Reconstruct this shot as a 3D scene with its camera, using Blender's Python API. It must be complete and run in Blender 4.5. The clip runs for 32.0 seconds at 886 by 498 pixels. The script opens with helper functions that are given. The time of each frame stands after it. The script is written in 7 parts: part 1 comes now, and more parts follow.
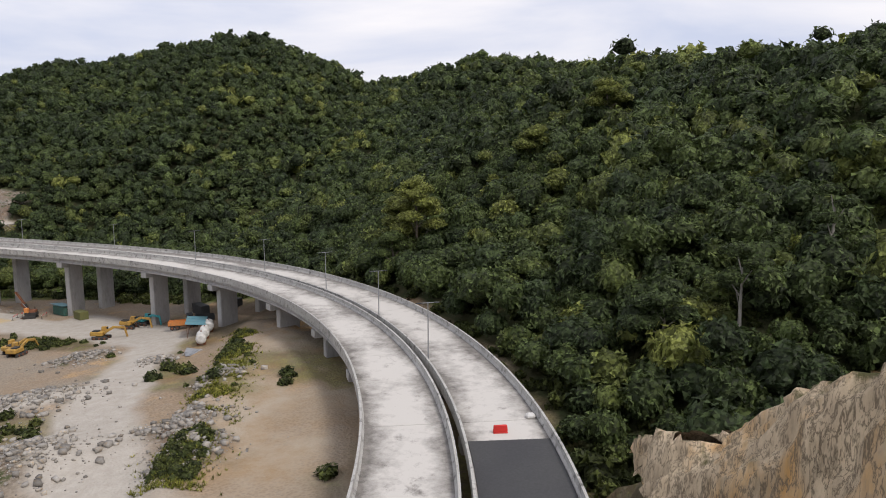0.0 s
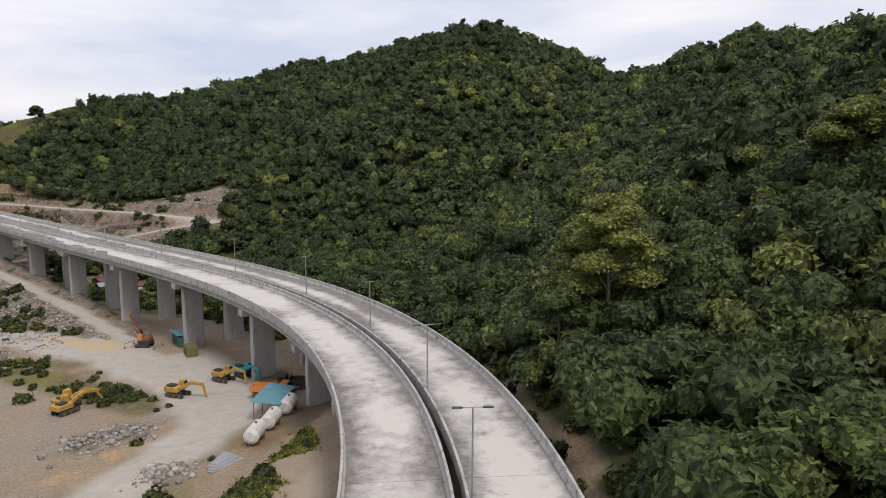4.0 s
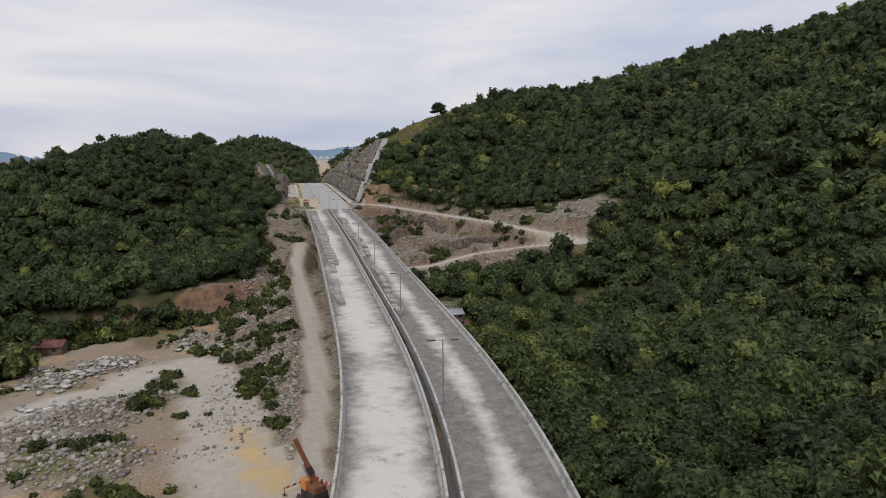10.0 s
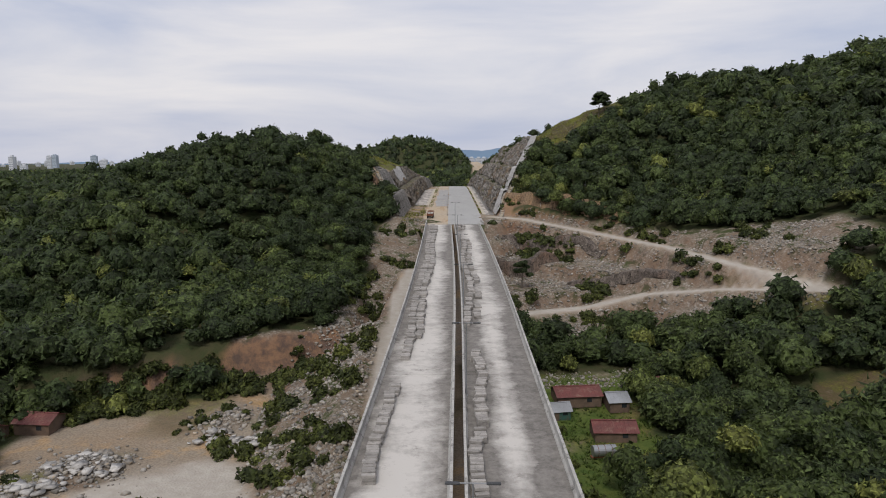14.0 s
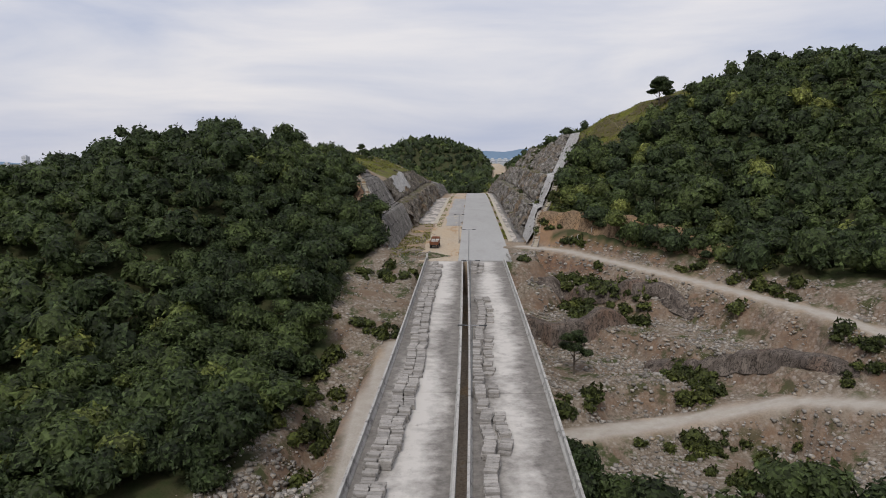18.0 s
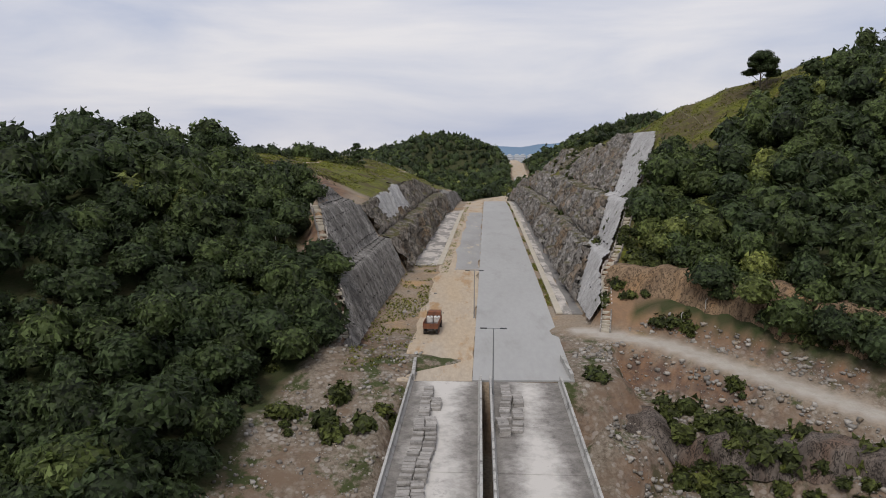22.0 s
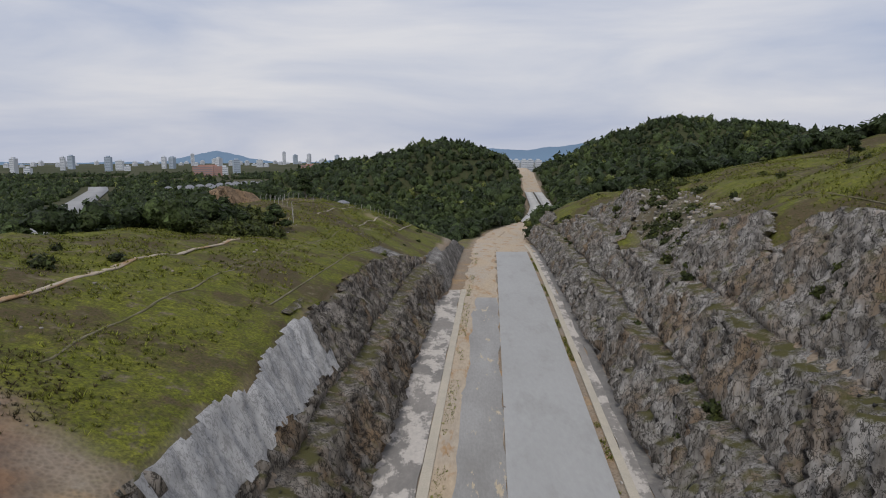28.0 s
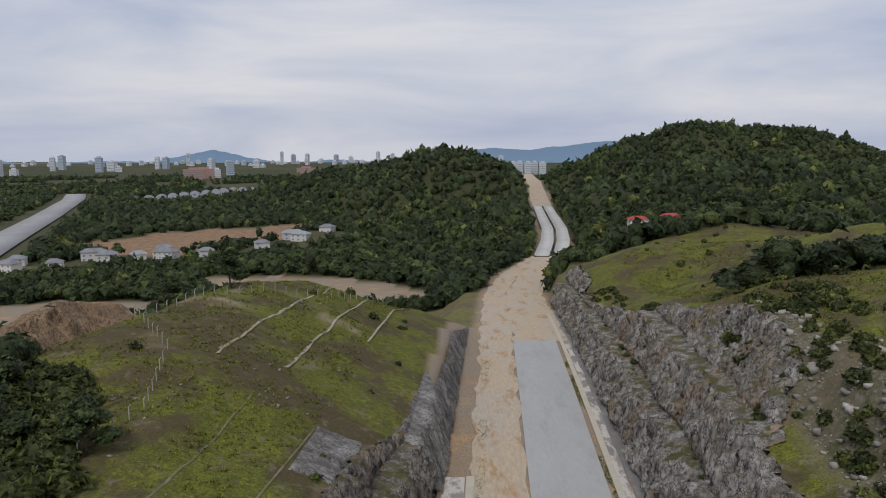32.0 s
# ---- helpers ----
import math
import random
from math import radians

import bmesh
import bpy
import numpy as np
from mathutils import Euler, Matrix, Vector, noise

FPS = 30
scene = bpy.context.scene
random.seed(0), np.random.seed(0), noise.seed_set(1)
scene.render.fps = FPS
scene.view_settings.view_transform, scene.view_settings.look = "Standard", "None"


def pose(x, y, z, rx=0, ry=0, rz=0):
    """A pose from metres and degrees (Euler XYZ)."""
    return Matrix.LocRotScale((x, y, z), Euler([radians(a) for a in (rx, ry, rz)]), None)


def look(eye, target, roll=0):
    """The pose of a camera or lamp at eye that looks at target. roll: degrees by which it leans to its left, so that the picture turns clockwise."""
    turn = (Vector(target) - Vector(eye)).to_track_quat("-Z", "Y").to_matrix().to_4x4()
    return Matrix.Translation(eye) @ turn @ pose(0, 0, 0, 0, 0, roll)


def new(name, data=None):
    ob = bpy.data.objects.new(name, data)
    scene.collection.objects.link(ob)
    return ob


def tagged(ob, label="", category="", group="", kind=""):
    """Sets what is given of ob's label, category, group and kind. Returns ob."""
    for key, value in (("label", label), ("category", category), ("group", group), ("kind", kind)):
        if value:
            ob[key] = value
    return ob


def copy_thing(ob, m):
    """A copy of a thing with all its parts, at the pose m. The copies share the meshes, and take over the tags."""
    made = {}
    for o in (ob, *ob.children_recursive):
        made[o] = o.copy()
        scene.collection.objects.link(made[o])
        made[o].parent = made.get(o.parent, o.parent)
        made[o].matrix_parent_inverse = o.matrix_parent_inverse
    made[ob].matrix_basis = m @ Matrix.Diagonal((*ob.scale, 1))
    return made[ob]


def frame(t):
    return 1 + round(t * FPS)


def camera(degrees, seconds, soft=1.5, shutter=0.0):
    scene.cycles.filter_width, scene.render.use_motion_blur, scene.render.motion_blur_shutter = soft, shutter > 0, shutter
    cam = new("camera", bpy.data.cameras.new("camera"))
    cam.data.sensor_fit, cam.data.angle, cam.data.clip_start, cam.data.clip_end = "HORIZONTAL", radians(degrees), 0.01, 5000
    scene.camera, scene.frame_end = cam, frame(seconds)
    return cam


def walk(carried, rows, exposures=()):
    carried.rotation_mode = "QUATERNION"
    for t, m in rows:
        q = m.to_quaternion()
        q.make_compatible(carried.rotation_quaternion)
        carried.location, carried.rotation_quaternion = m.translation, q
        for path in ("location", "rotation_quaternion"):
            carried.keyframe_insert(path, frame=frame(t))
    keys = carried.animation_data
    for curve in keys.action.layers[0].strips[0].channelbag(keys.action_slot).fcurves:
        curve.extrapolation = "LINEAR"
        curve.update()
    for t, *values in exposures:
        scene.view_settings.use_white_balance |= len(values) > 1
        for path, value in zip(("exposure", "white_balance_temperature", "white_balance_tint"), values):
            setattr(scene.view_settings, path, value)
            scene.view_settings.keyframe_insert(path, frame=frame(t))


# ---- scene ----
# the camera: seconds, place in metres, pitch, roll and yaw in degrees
cam = camera(65.44, 32.0, soft=1.0)
ROWS = [
    (0.0, 0.00, 0.00, 28.00, -7.89, -0.18, -71.55),
    (0.5, 8.44, 1.21, 28.04, -7.84, -0.05, -69.79),
    (1.0, 16.86, 2.53, 28.03, -7.84, 0.05, -67.87),
    (1.5, 25.22, 4.09, 27.98, -7.83, 0.08, -65.72),
    (2.0, 33.52, 6.00, 27.88, -7.85, 0.13, -62.79),
    (2.5, 41.75, 8.33, 27.78, -7.88, 0.16, -59.78),
    (3.0, 49.92, 11.02, 27.67, -7.89, 0.15, -56.86),
    (3.5, 58.02, 13.96, 27.56, -7.89, 0.12, -53.92),
    (5.5, 88.57, 29.09, 27.02, -7.92, -0.08, -42.13),
    (6.0, 95.31, 34.00, 26.89, -7.88, -0.02, -39.23),
    (6.5, 101.80, 39.15, 26.77, -7.85, 0.02, -36.34),
    (7.0, 107.99, 44.62, 26.66, -7.82, 0.04, -33.50),
    (7.5, 113.87, 50.48, 26.60, -7.81, 0.07, -30.65),
    (8.0, 119.44, 56.74, 26.62, -7.83, 0.09, -27.69),
    (8.5, 124.69, 63.43, 26.73, -7.84, 0.11, -24.66),
    (9.0, 129.61, 70.54, 26.90, -7.90, 0.08, -21.69),
    (9.5, 134.19, 78.04, 27.08, -7.97, -0.01, -18.68),
    (10.0, 138.42, 85.87, 27.21, -8.03, -0.08, -15.73),
    (10.5, 142.28, 93.96, 27.28, -8.04, -0.09, -13.10),
    (11.0, 145.73, 102.25, 27.25, -8.08, -0.07, -11.10),
    (11.5, 148.73, 110.69, 27.16, -8.08, -0.04, -9.33),
    (12.0, 151.28, 119.26, 27.04, -8.07, 0.01, -7.74),
    (12.5, 153.35, 127.93, 26.92, -8.04, 0.04, -6.15),
    (13.0, 155.04, 136.69, 26.88, -8.02, 0.03, -4.65),
    (13.5, 156.47, 145.54, 26.92, -7.99, -0.04, -3.49),
    (14.0, 157.78, 154.51, 27.01, -7.97, -0.15, -2.63),
    (14.5, 159.02, 163.61, 27.07, -7.96, -0.27, -2.28),
    (16.5, 163.23, 204.17, 26.94, -7.80, -0.19, -1.72),
    (17.0, 163.71, 214.56, 27.06, -7.83, -0.10, -1.51),
    (17.5, 164.11, 224.97, 27.23, -7.86, -0.02, -1.29),
    (18.0, 164.49, 235.37, 27.46, -7.89, 0.05, -0.94),
    (18.5, 164.87, 245.74, 27.76, -7.93, 0.08, -0.58),
    (19.0, 165.28, 256.10, 28.14, -8.00, 0.10, -0.26),
    (19.5, 165.74, 266.43, 28.57, -8.09, 0.11, 0.02),
    (20.0, 166.24, 276.72, 29.03, -8.20, 0.13, 0.18),
    (20.5, 166.73, 286.99, 29.52, -8.26, 0.12, 0.22),
    (21.0, 167.16, 297.23, 29.99, -8.32, 0.09, 0.28),
    (21.5, 167.49, 307.50, 30.47, -8.32, 0.07, 0.31),
    (22.0, 167.75, 317.82, 30.95, -8.31, 0.04, 0.36),
    (22.5, 168.01, 328.24, 31.46, -8.26, -0.00, 0.46),
    (23.0, 168.44, 338.86, 31.95, -8.22, -0.04, 0.51),
    (23.5, 168.98, 349.51, 32.65, -8.20, -0.05, 0.54),
    (24.0, 169.56, 360.23, 33.49, -8.19, -0.06, 0.57),
    (24.5, 170.06, 371.15, 34.31, -8.18, -0.05, 0.60),
    (26.5, 170.97, 416.05, 37.86, -8.19, -0.07, 0.71),
    (27.0, 171.07, 427.78, 39.21, -8.20, -0.09, 0.72),
    (27.5, 171.32, 439.23, 40.69, -8.19, -0.10, 0.74),
    (28.0, 171.43, 450.37, 42.17, -8.18, -0.09, 0.76),
    (28.5, 171.69, 461.69, 43.69, -8.20, -0.06, 0.79),
    (29.0, 171.83, 472.86, 45.39, -8.22, -0.02, 0.80),
    (29.5, 171.83, 483.98, 47.25, -8.27, 0.00, 0.81),
    (30.0, 171.86, 495.15, 49.22, -8.31, 0.03, 0.83),
    (30.5, 171.87, 506.19, 51.32, -8.35, 0.05, 0.84),
    (31.0, 171.91, 517.11, 53.56, -8.37, 0.05, 0.85),
    (31.5, 171.93, 527.87, 55.81, -8.40, 0.04, 0.87),
    (32.0, 171.86, 538.42, 58.08, -8.42, 0.03, 0.87),
]
walk(cam, [(t, pose(x, y, z, 0, 0, yaw) @ pose(0, 0, 0, 90 + pitch, 0, 0) @ pose(0, 0, 0, 0, 0, roll)) for t, x, y, z, pitch, roll, yaw in ROWS],
     [(0.0, 0.36, 6550, 13), (3.0, 0.37, 6550, 13), (6.0, 0.18, 6520, 12), (9.0, 0.04, 6500, 12), (22.0, 0.0, 6500, 12), (25.0, -0.09, 6400, 12), (28.0, -0.15, 6290, 11), (32.0, -0.16, 6260, 11)])


# ---- sky and light ----
world = bpy.data.worlds.new("overcast_sky")
scene.world = world
world.use_nodes = True
wn, wl = world.node_tree.nodes, world.node_tree.links
wn.clear()
SUN_EL, SUN_AZ = radians(52), radians(200)
sky = wn.new("ShaderNodeTexSky")
sky.sky_type, sky.sun_disc = "NISHITA", False
sky.sun_elevation, sky.sun_rotation, sky.altitude = SUN_EL, SUN_AZ, 100
sky.air_density, sky.dust_density = 1.3, 3.0
wtc = wn.new("ShaderNodeTexCoord")
wmap = wn.new("ShaderNodeMapping")
wmap.inputs["Scale"].default_value = (1.0, 1.0, 5.0)
wnoise = wn.new("ShaderNodeTexNoise")
wnoise.inputs["Scale"].default_value = 2.1
wnoise.inputs["Detail"].default_value = 7
wnoise.inputs["Roughness"].default_value = 0.52
wnoise.inputs["Distortion"].default_value = 0.4
wramp = wn.new("ShaderNodeValToRGB")
wramp.color_ramp.elements[0].position, wramp.color_ramp.elements[1].position = 0.34, 0.66
wramp.color_ramp.elements[0].color = (5.0, 5.5, 6.85, 1)
wramp.color_ramp.elements[1].color = (8.2, 8.05, 8.15, 1)
wmix = wn.new("ShaderNodeMixRGB")
wmix.inputs[0].default_value = 0.9
wbg = wn.new("ShaderNodeBackground")
wbg.inputs["Strength"].default_value = 0.1
wout = wn.new("ShaderNodeOutputWorld")
wl.new(wtc.outputs["Generated"], wmap.inputs["Vector"])
wl.new(wmap.outputs["Vector"], wnoise.inputs["Vector"])
wl.new(wnoise.outputs["Fac"], wramp.inputs["Fac"])
wl.new(sky.outputs["Color"], wmix.inputs[1])
wl.new(wramp.outputs["Color"], wmix.inputs[2])
wl.new(wmix.outputs["Color"], wbg.inputs["Color"])
wl.new(wbg.outputs["Background"], wout.inputs["Surface"])

sun_data = bpy.data.lights.new("sun", "SUN")
sun_data.energy, sun_data.angle, sun_data.color = 1.7, radians(14), (1.0, 0.96, 0.9)
sun = new("sun", sun_data)
sun.matrix_world = look((0, 0, 300), (0 - 300 * math.sin(SUN_AZ) * math.cos(SUN_EL), 0 - 300 * math.cos(SUN_AZ) * math.cos(SUN_EL), 300 - 300 * math.sin(SUN_EL)))


# ---- materials ----
def material(name, a, b, scale=1.0, rough=0.85, fine=0.0, bump=0.3, c=None, metal=0.0, stretch=(1, 1, 1), random_amount=0.0, island=False, bump_dist=0.05, edge=(0.52, 0.68)):
    """Two colours mixed by a coarse noise, a third one (c) in stains, with fine grain and relief."""
    m = bpy.data.materials.new(name)
    m.use_nodes = True
    nt = m.node_tree
    bs = nt.nodes["Principled BSDF"]
    tc = nt.nodes.new("ShaderNodeTexCoord")
    mp = nt.nodes.new("ShaderNodeMapping")
    mp.inputs["Scale"].default_value = stretch
    geo = nt.nodes.new("ShaderNodeNewGeometry")
    nt.links.new(geo.outputs["Position"], mp.inputs["Vector"])

    def noise_node(sc, detail=5, r=0.6):
        n = nt.nodes.new("ShaderNodeTexNoise")
        n.inputs["Scale"].default_value, n.inputs["Detail"].default_value, n.inputs["Roughness"].default_value = sc, detail, r
        nt.links.new(mp.outputs["Vector"], n.inputs["Vector"])
        return n

    def mix(kind, f, x, y):
        n = nt.nodes.new("ShaderNodeMixRGB")
        n.blend_type = kind
        for k, v in zip((0, 1, 2), (f, x, y)):
            if isinstance(v, (int, float)):
                n.inputs[k].default_value = v if k == 0 else (v, v, v, 1)
            elif isinstance(v, tuple):
                n.inputs[k].default_value = (*v, 1)
            else:
                nt.links.new(v, n.inputs[k])
        return n.outputs[0]

    def ramp(v, lo, hi):
        n = nt.nodes.new("ShaderNodeMapRange")
        n.inputs["From Min"].default_value, n.inputs["From Max"].default_value = lo, hi
        nt.links.new(v, n.inputs["Value"])
        return n.outputs["Result"]

    big, small = noise_node(0.35 * scale), noise_node(6.0 * scale, 6, 0.65)
    col = mix("MIX", ramp(big.outputs["Fac"], 0.35, 0.65), a, b)
    if c:
        st = noise_node(0.9 * scale, 8, 0.7)
        col = mix("MIX", ramp(st.outputs["Fac"], *edge), col, c)
    if fine:
        col = mix("OVERLAY", fine, col, small.outputs["Fac"])
    if random_amount:
        src = geo.outputs["Random Per Island"] if island else nt.nodes.new("ShaderNodeObjectInfo").outputs["Random"]
        col = mix("MULTIPLY", 1.0, col, ramp_to(nt, src, 1 - random_amount, 1 + random_amount))
    nt.links.new(col, bs.inputs["Base Color"])
    bs.inputs["Roughness"].default_value, bs.inputs["Metallic"].default_value = rough, metal
    bs.inputs["Specular IOR Level"].default_value = 0.3
    if bump:
        bp = nt.nodes.new("ShaderNodeBump")
        bp.inputs["Strength"].default_value, bp.inputs["Distance"].default_value = bump, bump_dist
        nt.links.new(small.outputs["Fac"], bp.inputs["Height"])
        nt.links.new(bp.outputs["Normal"], bs.inputs["Normal"])
    return m


def ramp_to(nt, v, lo, hi):
    n = nt.nodes.new("ShaderNodeMapRange")
    n.inputs["To Min"].default_value, n.inputs["To Max"].default_value = lo, hi
    nt.links.new(v, n.inputs["Value"])
    return n.outputs["Result"]


CONCRETE = material("pier_concrete", (0.40, 0.39, 0.37), (0.33, 0.32, 0.31), 0.5, 0.85, 0.25, 0.15, c=(0.24, 0.235, 0.22), stretch=(1, 1, 0.25))
PARAPET = material("parapet_concrete", (0.44, 0.43, 0.40), (0.34, 0.33, 0.31), 1.0, 0.85, 0.4, 0.2, c=(0.13, 0.125, 0.115))


def deck_material():
    m = bpy.data.materials.new("dusty_deck_concrete")
    m.use_nodes = True
    nt = m.node_tree
    bs = nt.nodes["Principled BSDF"]
    geo = nt.nodes.new("ShaderNodeNewGeometry")
    at = nt.nodes.new("ShaderNodeAttribute")
    at.attribute_name = "wear"

    def nz(scale, detail, rough, stretch=(1, 1, 1)):
        mp = nt.nodes.new("ShaderNodeMapping")
        mp.inputs["Scale"].default_value = stretch
        nt.links.new(geo.outputs["Position"], mp.inputs["Vector"])
        n = nt.nodes.new("ShaderNodeTexNoise")
        n.inputs["Scale"].default_value, n.inputs["Detail"].default_value, n.inputs["Roughness"].default_value = scale, detail, rough
        nt.links.new(mp.outputs["Vector"], n.inputs["Vector"])
        return n.outputs["Fac"]

    def calc(op, a, b):
        n = nt.nodes.new("ShaderNodeMath")
        n.operation = op
        for k, v in enumerate((a, b)):
            if isinstance(v, (int, float)):
                n.inputs[k].default_value = v
            else:
                nt.links.new(v, n.inputs[k])
        return n.outputs[0]

    def col(f, a, b):
        n = nt.nodes.new("ShaderNodeMixRGB")
        for k, v in enumerate((f, a, b)):
            if isinstance(v, tuple):
                n.inputs[k].default_value = (*v, 1)
            else:
                nt.links.new(v, n.inputs[k])
        return n.outputs[0]

    def rng(v, lo, hi):
        n = nt.nodes.new("ShaderNodeMapRange")
        n.inputs["From Min"].default_value, n.inputs["From Max"].default_value = lo, hi
        nt.links.new(v, n.inputs["Value"])
        return n.outputs["Result"]

    dust = calc("ADD", calc("MULTIPLY", at.outputs["Fac"], 0.75), calc("MULTIPLY", calc("SUBTRACT", nz(0.05, 5, 0.6), 0.5), 1.6))
    dust = calc("ADD", dust, calc("MULTIPLY", calc("SUBTRACT", nz(0.55, 8, 0.7), 0.5), 1.0))
    base = col(rng(nz(0.9, 9, 0.75), 0.35, 0.65), (0.245, 0.228, 0.205), (0.115, 0.105, 0.094))
    c = col(rng(dust, 0.22, 0.72), base, (0.52, 0.495, 0.455))
    c = col(rng(nz(0.32, 9, 0.75), 0.58, 0.72), c, (0.17, 0.155, 0.14))
    c = col(rng(nz(2.6, 8, 0.8), 0.62, 0.72), c, (0.12, 0.11, 0.10))
    nt.links.new(c, bs.inputs["Base Color"])
    bs.inputs["Roughness"].default_value = 0.92
    bp = nt.nodes.new("ShaderNodeBump")
    bp.inputs["Strength"].default_value, bp.inputs["Distance"].default_value = 0.25, 0.05
    nt.links.new(nz(4.0, 6, 0.7), bp.inputs["Height"])
    nt.links.new(bp.outputs["Normal"], bs.inputs["Normal"])
    return m


DECK = deck_material()
ASPHALT = material("asphalt", (0.05, 0.05, 0.052), (0.06, 0.06, 0.06), 0.5, 0.8, 0.3, 0.2)


# ---- the lie of the land ----
# road centre line: an arc that runs into a straight; the offset is positive to the right
ARC_Y, ARC_R, LINE_X, LINE_M = 160.0, 170.0, 147.0, 0.067
_n = math.hypot(LINE_M, 1)
ARC_DIR = np.array([LINE_M / _n, 1 / _n])
ARC_END = np.array([LINE_X + LINE_M * ARC_Y, ARC_Y])
ARC_MID = ARC_END - np.array([ARC_DIR[1], -ARC_DIR[0]]) * ARC_R


# the viaduct's own line, by its curvature; s is 240 at the abutment
_s = np.arange(242, -226, -1.0)
_k = np.interp(_s, (-226, -150, -100, -50, 0, 50, 110, 242), (0.00675, 0.00653, 0.00684, 0.00558, 0.00205, -0.00014, 0.00027, 0.0))
_h = 0.046 + np.concatenate([[0], np.cumsum((_k[1:] + _k[:-1]) / 2)])
_x = 172.81 - np.concatenate([[0], np.cumsum(np.sin(_h[1:]) + np.sin(_h[:-1])) / 2])
_y = 405.76 - np.concatenate([[0], np.cumsum(np.cos(_h[1:]) + np.cos(_h[:-1])) / 2])


def centre(s):
    """Centre line of the viaduct at s: x, y and heading vector."""
    i = 242 - s
    h = np.interp(i, np.arange(len(_h)), _h)
    return float(np.interp(i, np.arange(len(_x)), _x)), float(np.interp(i, np.arange(len(_y)), _y)), math.sin(h), math.cos(h)


def smooth(x, lo, hi):
    t = np.clip((x - lo) / (hi - lo), 0, 1)
    return t * t * (3 - 2 * t)


def road_x(y):
    y = np.asarray(y, float)
    return np.where(y < 400, LINE_X + LINE_M * y, 173.8 + 0.057 * (y - 400)) + np.interp(y, (860, 930, 1000, 1080, 1165, 1420, 1700), (0, 9, 30, 40, 46.6, 53, 59))


def road_z(y):
    return np.interp(y, (-400, 20, 250, 400, 460, 640, 700, 750, 800, 870, 1000, 1165, 1420, 1600, 1750, 2300, 5000), (-0.3, -0.4, -0.5, 1.0, 1.4, 1.1, 0.0, -2.0, -6.0, -11.5, -15.5, -16.5, -17, -8, 0, 4, 4))


def along(x, y):
    """Offset from the centre line and distance along it."""
    x, y = np.asarray(x, float), np.asarray(y, float)
    dx, dy = x - ARC_MID[0], y - ARC_MID[1]
    s = (x - ARC_END[0]) * ARC_DIR[0] + (y - ARC_END[1]) * ARC_DIR[1]
    arc_o = np.hypot(dx, dy) - ARC_R
    ang = np.arctan2(dy, dx) - math.atan2(-ARC_DIR[0], ARC_DIR[1])
    o = np.where(s > 0, x - road_x(y), arc_o)
    return o, np.where(s > 0, s, np.maximum(ang, -1.9) * ARC_R)


_rng = np.random.RandomState(7)
_tab = _rng.rand(256, 256)


def noise2(x, y):
    """Smooth value noise, 0 to 1."""
    xi, yi = np.floor(x).astype(int), np.floor(y).astype(int)
    fx, fy = x - xi, y - yi
    fx, fy = fx * fx * (3 - 2 * fx), fy * fy * (3 - 2 * fy)
    g = lambda i, j: _tab[i % 256, j % 256]
    return (g(xi, yi) * (1 - fx) + g(xi + 1, yi) * fx) * (1 - fy) + (g(xi, yi + 1) * (1 - fx) + g(xi + 1, yi + 1) * fx) * fy


def fbm(x, y, octaves=4):
    v, a, k = 0, 0.5, 1.0
    for i in range(octaves):
        v, a, k = v + a * noise2(x * k + 17 * i, y * k + 31 * i), a / 2, k * 2.03
    return v


# hills: x, y, top, half length, half width, turn in degrees, steepness
HILLS = (
    (528, 381, 118, 72, 26, 82, 0.57),
    (355, 578, 62, 97, 55, 46, 0.60),
    (96, 455, 28, 30, 8, 40, 0.46),
    (252, -11, 54, 108, 41, 46, 0.63),
    (615, 145, 97, 126, 34, 18, 0.48),
    (160, 1590, 43, 150, 42, 90, 0.40),
    (50, 1660, 24, 70, 50, 12, 0.38),
    (112, 1100, -9, 50, 30, 20, 0.30),
    (640, 1690, 86, 150, 50, 0, 0.48),
    (480, 1250, 36, 100, 60, 25, 0.28),
    (312, 800, 30, 40, 30, 60, 0.42),
    (299, 706, 41, 95, 19, 66, 0.42),
    (813, 292, 108, 100, 60, 65, 0.34),
    (106, 553, 26, 38, 25, -13, 0.23),
    (466, 501, 101, 25, 8, 69, 0.42),
)


def hill_height(x, y):
    z = np.full(np.shape(x), -60.0)
    for cx, cy, top, la, lb, turn, k in HILLS:
        c, s = math.cos(radians(turn)), math.sin(radians(turn))
        u, v = (x - cx) * c + (y - cy) * s, -(x - cx) * s + (y - cy) * c
        d = np.hypot(np.maximum(np.abs(u) - la * 0.6, 0), np.maximum(np.abs(v) - lb * 0.2, 0))
        h = top - k * (np.sqrt(d * d + lb * lb) - lb)
        z = np.logaddexp(z / 5, h / 5) * 5
    return z


def cut_rise(o):
    """Height of the benched cutting over the road, by offset."""
    left = np.interp(-o, (20.6, 24.6, 27.2, 32.2, 34.6, 60), (0, 8.6, 9.2, 18.2, 18.9, 72))
    right = np.interp(o, (17, 21.4, 23.3, 27.9, 30.2, 36, 60), (0, 9.2, 9.6, 18.3, 18.8, 26.5, 62))
    return np.where(o < 0, left, right) + 2.0 * np.maximum(np.abs(o) - 60, 0)


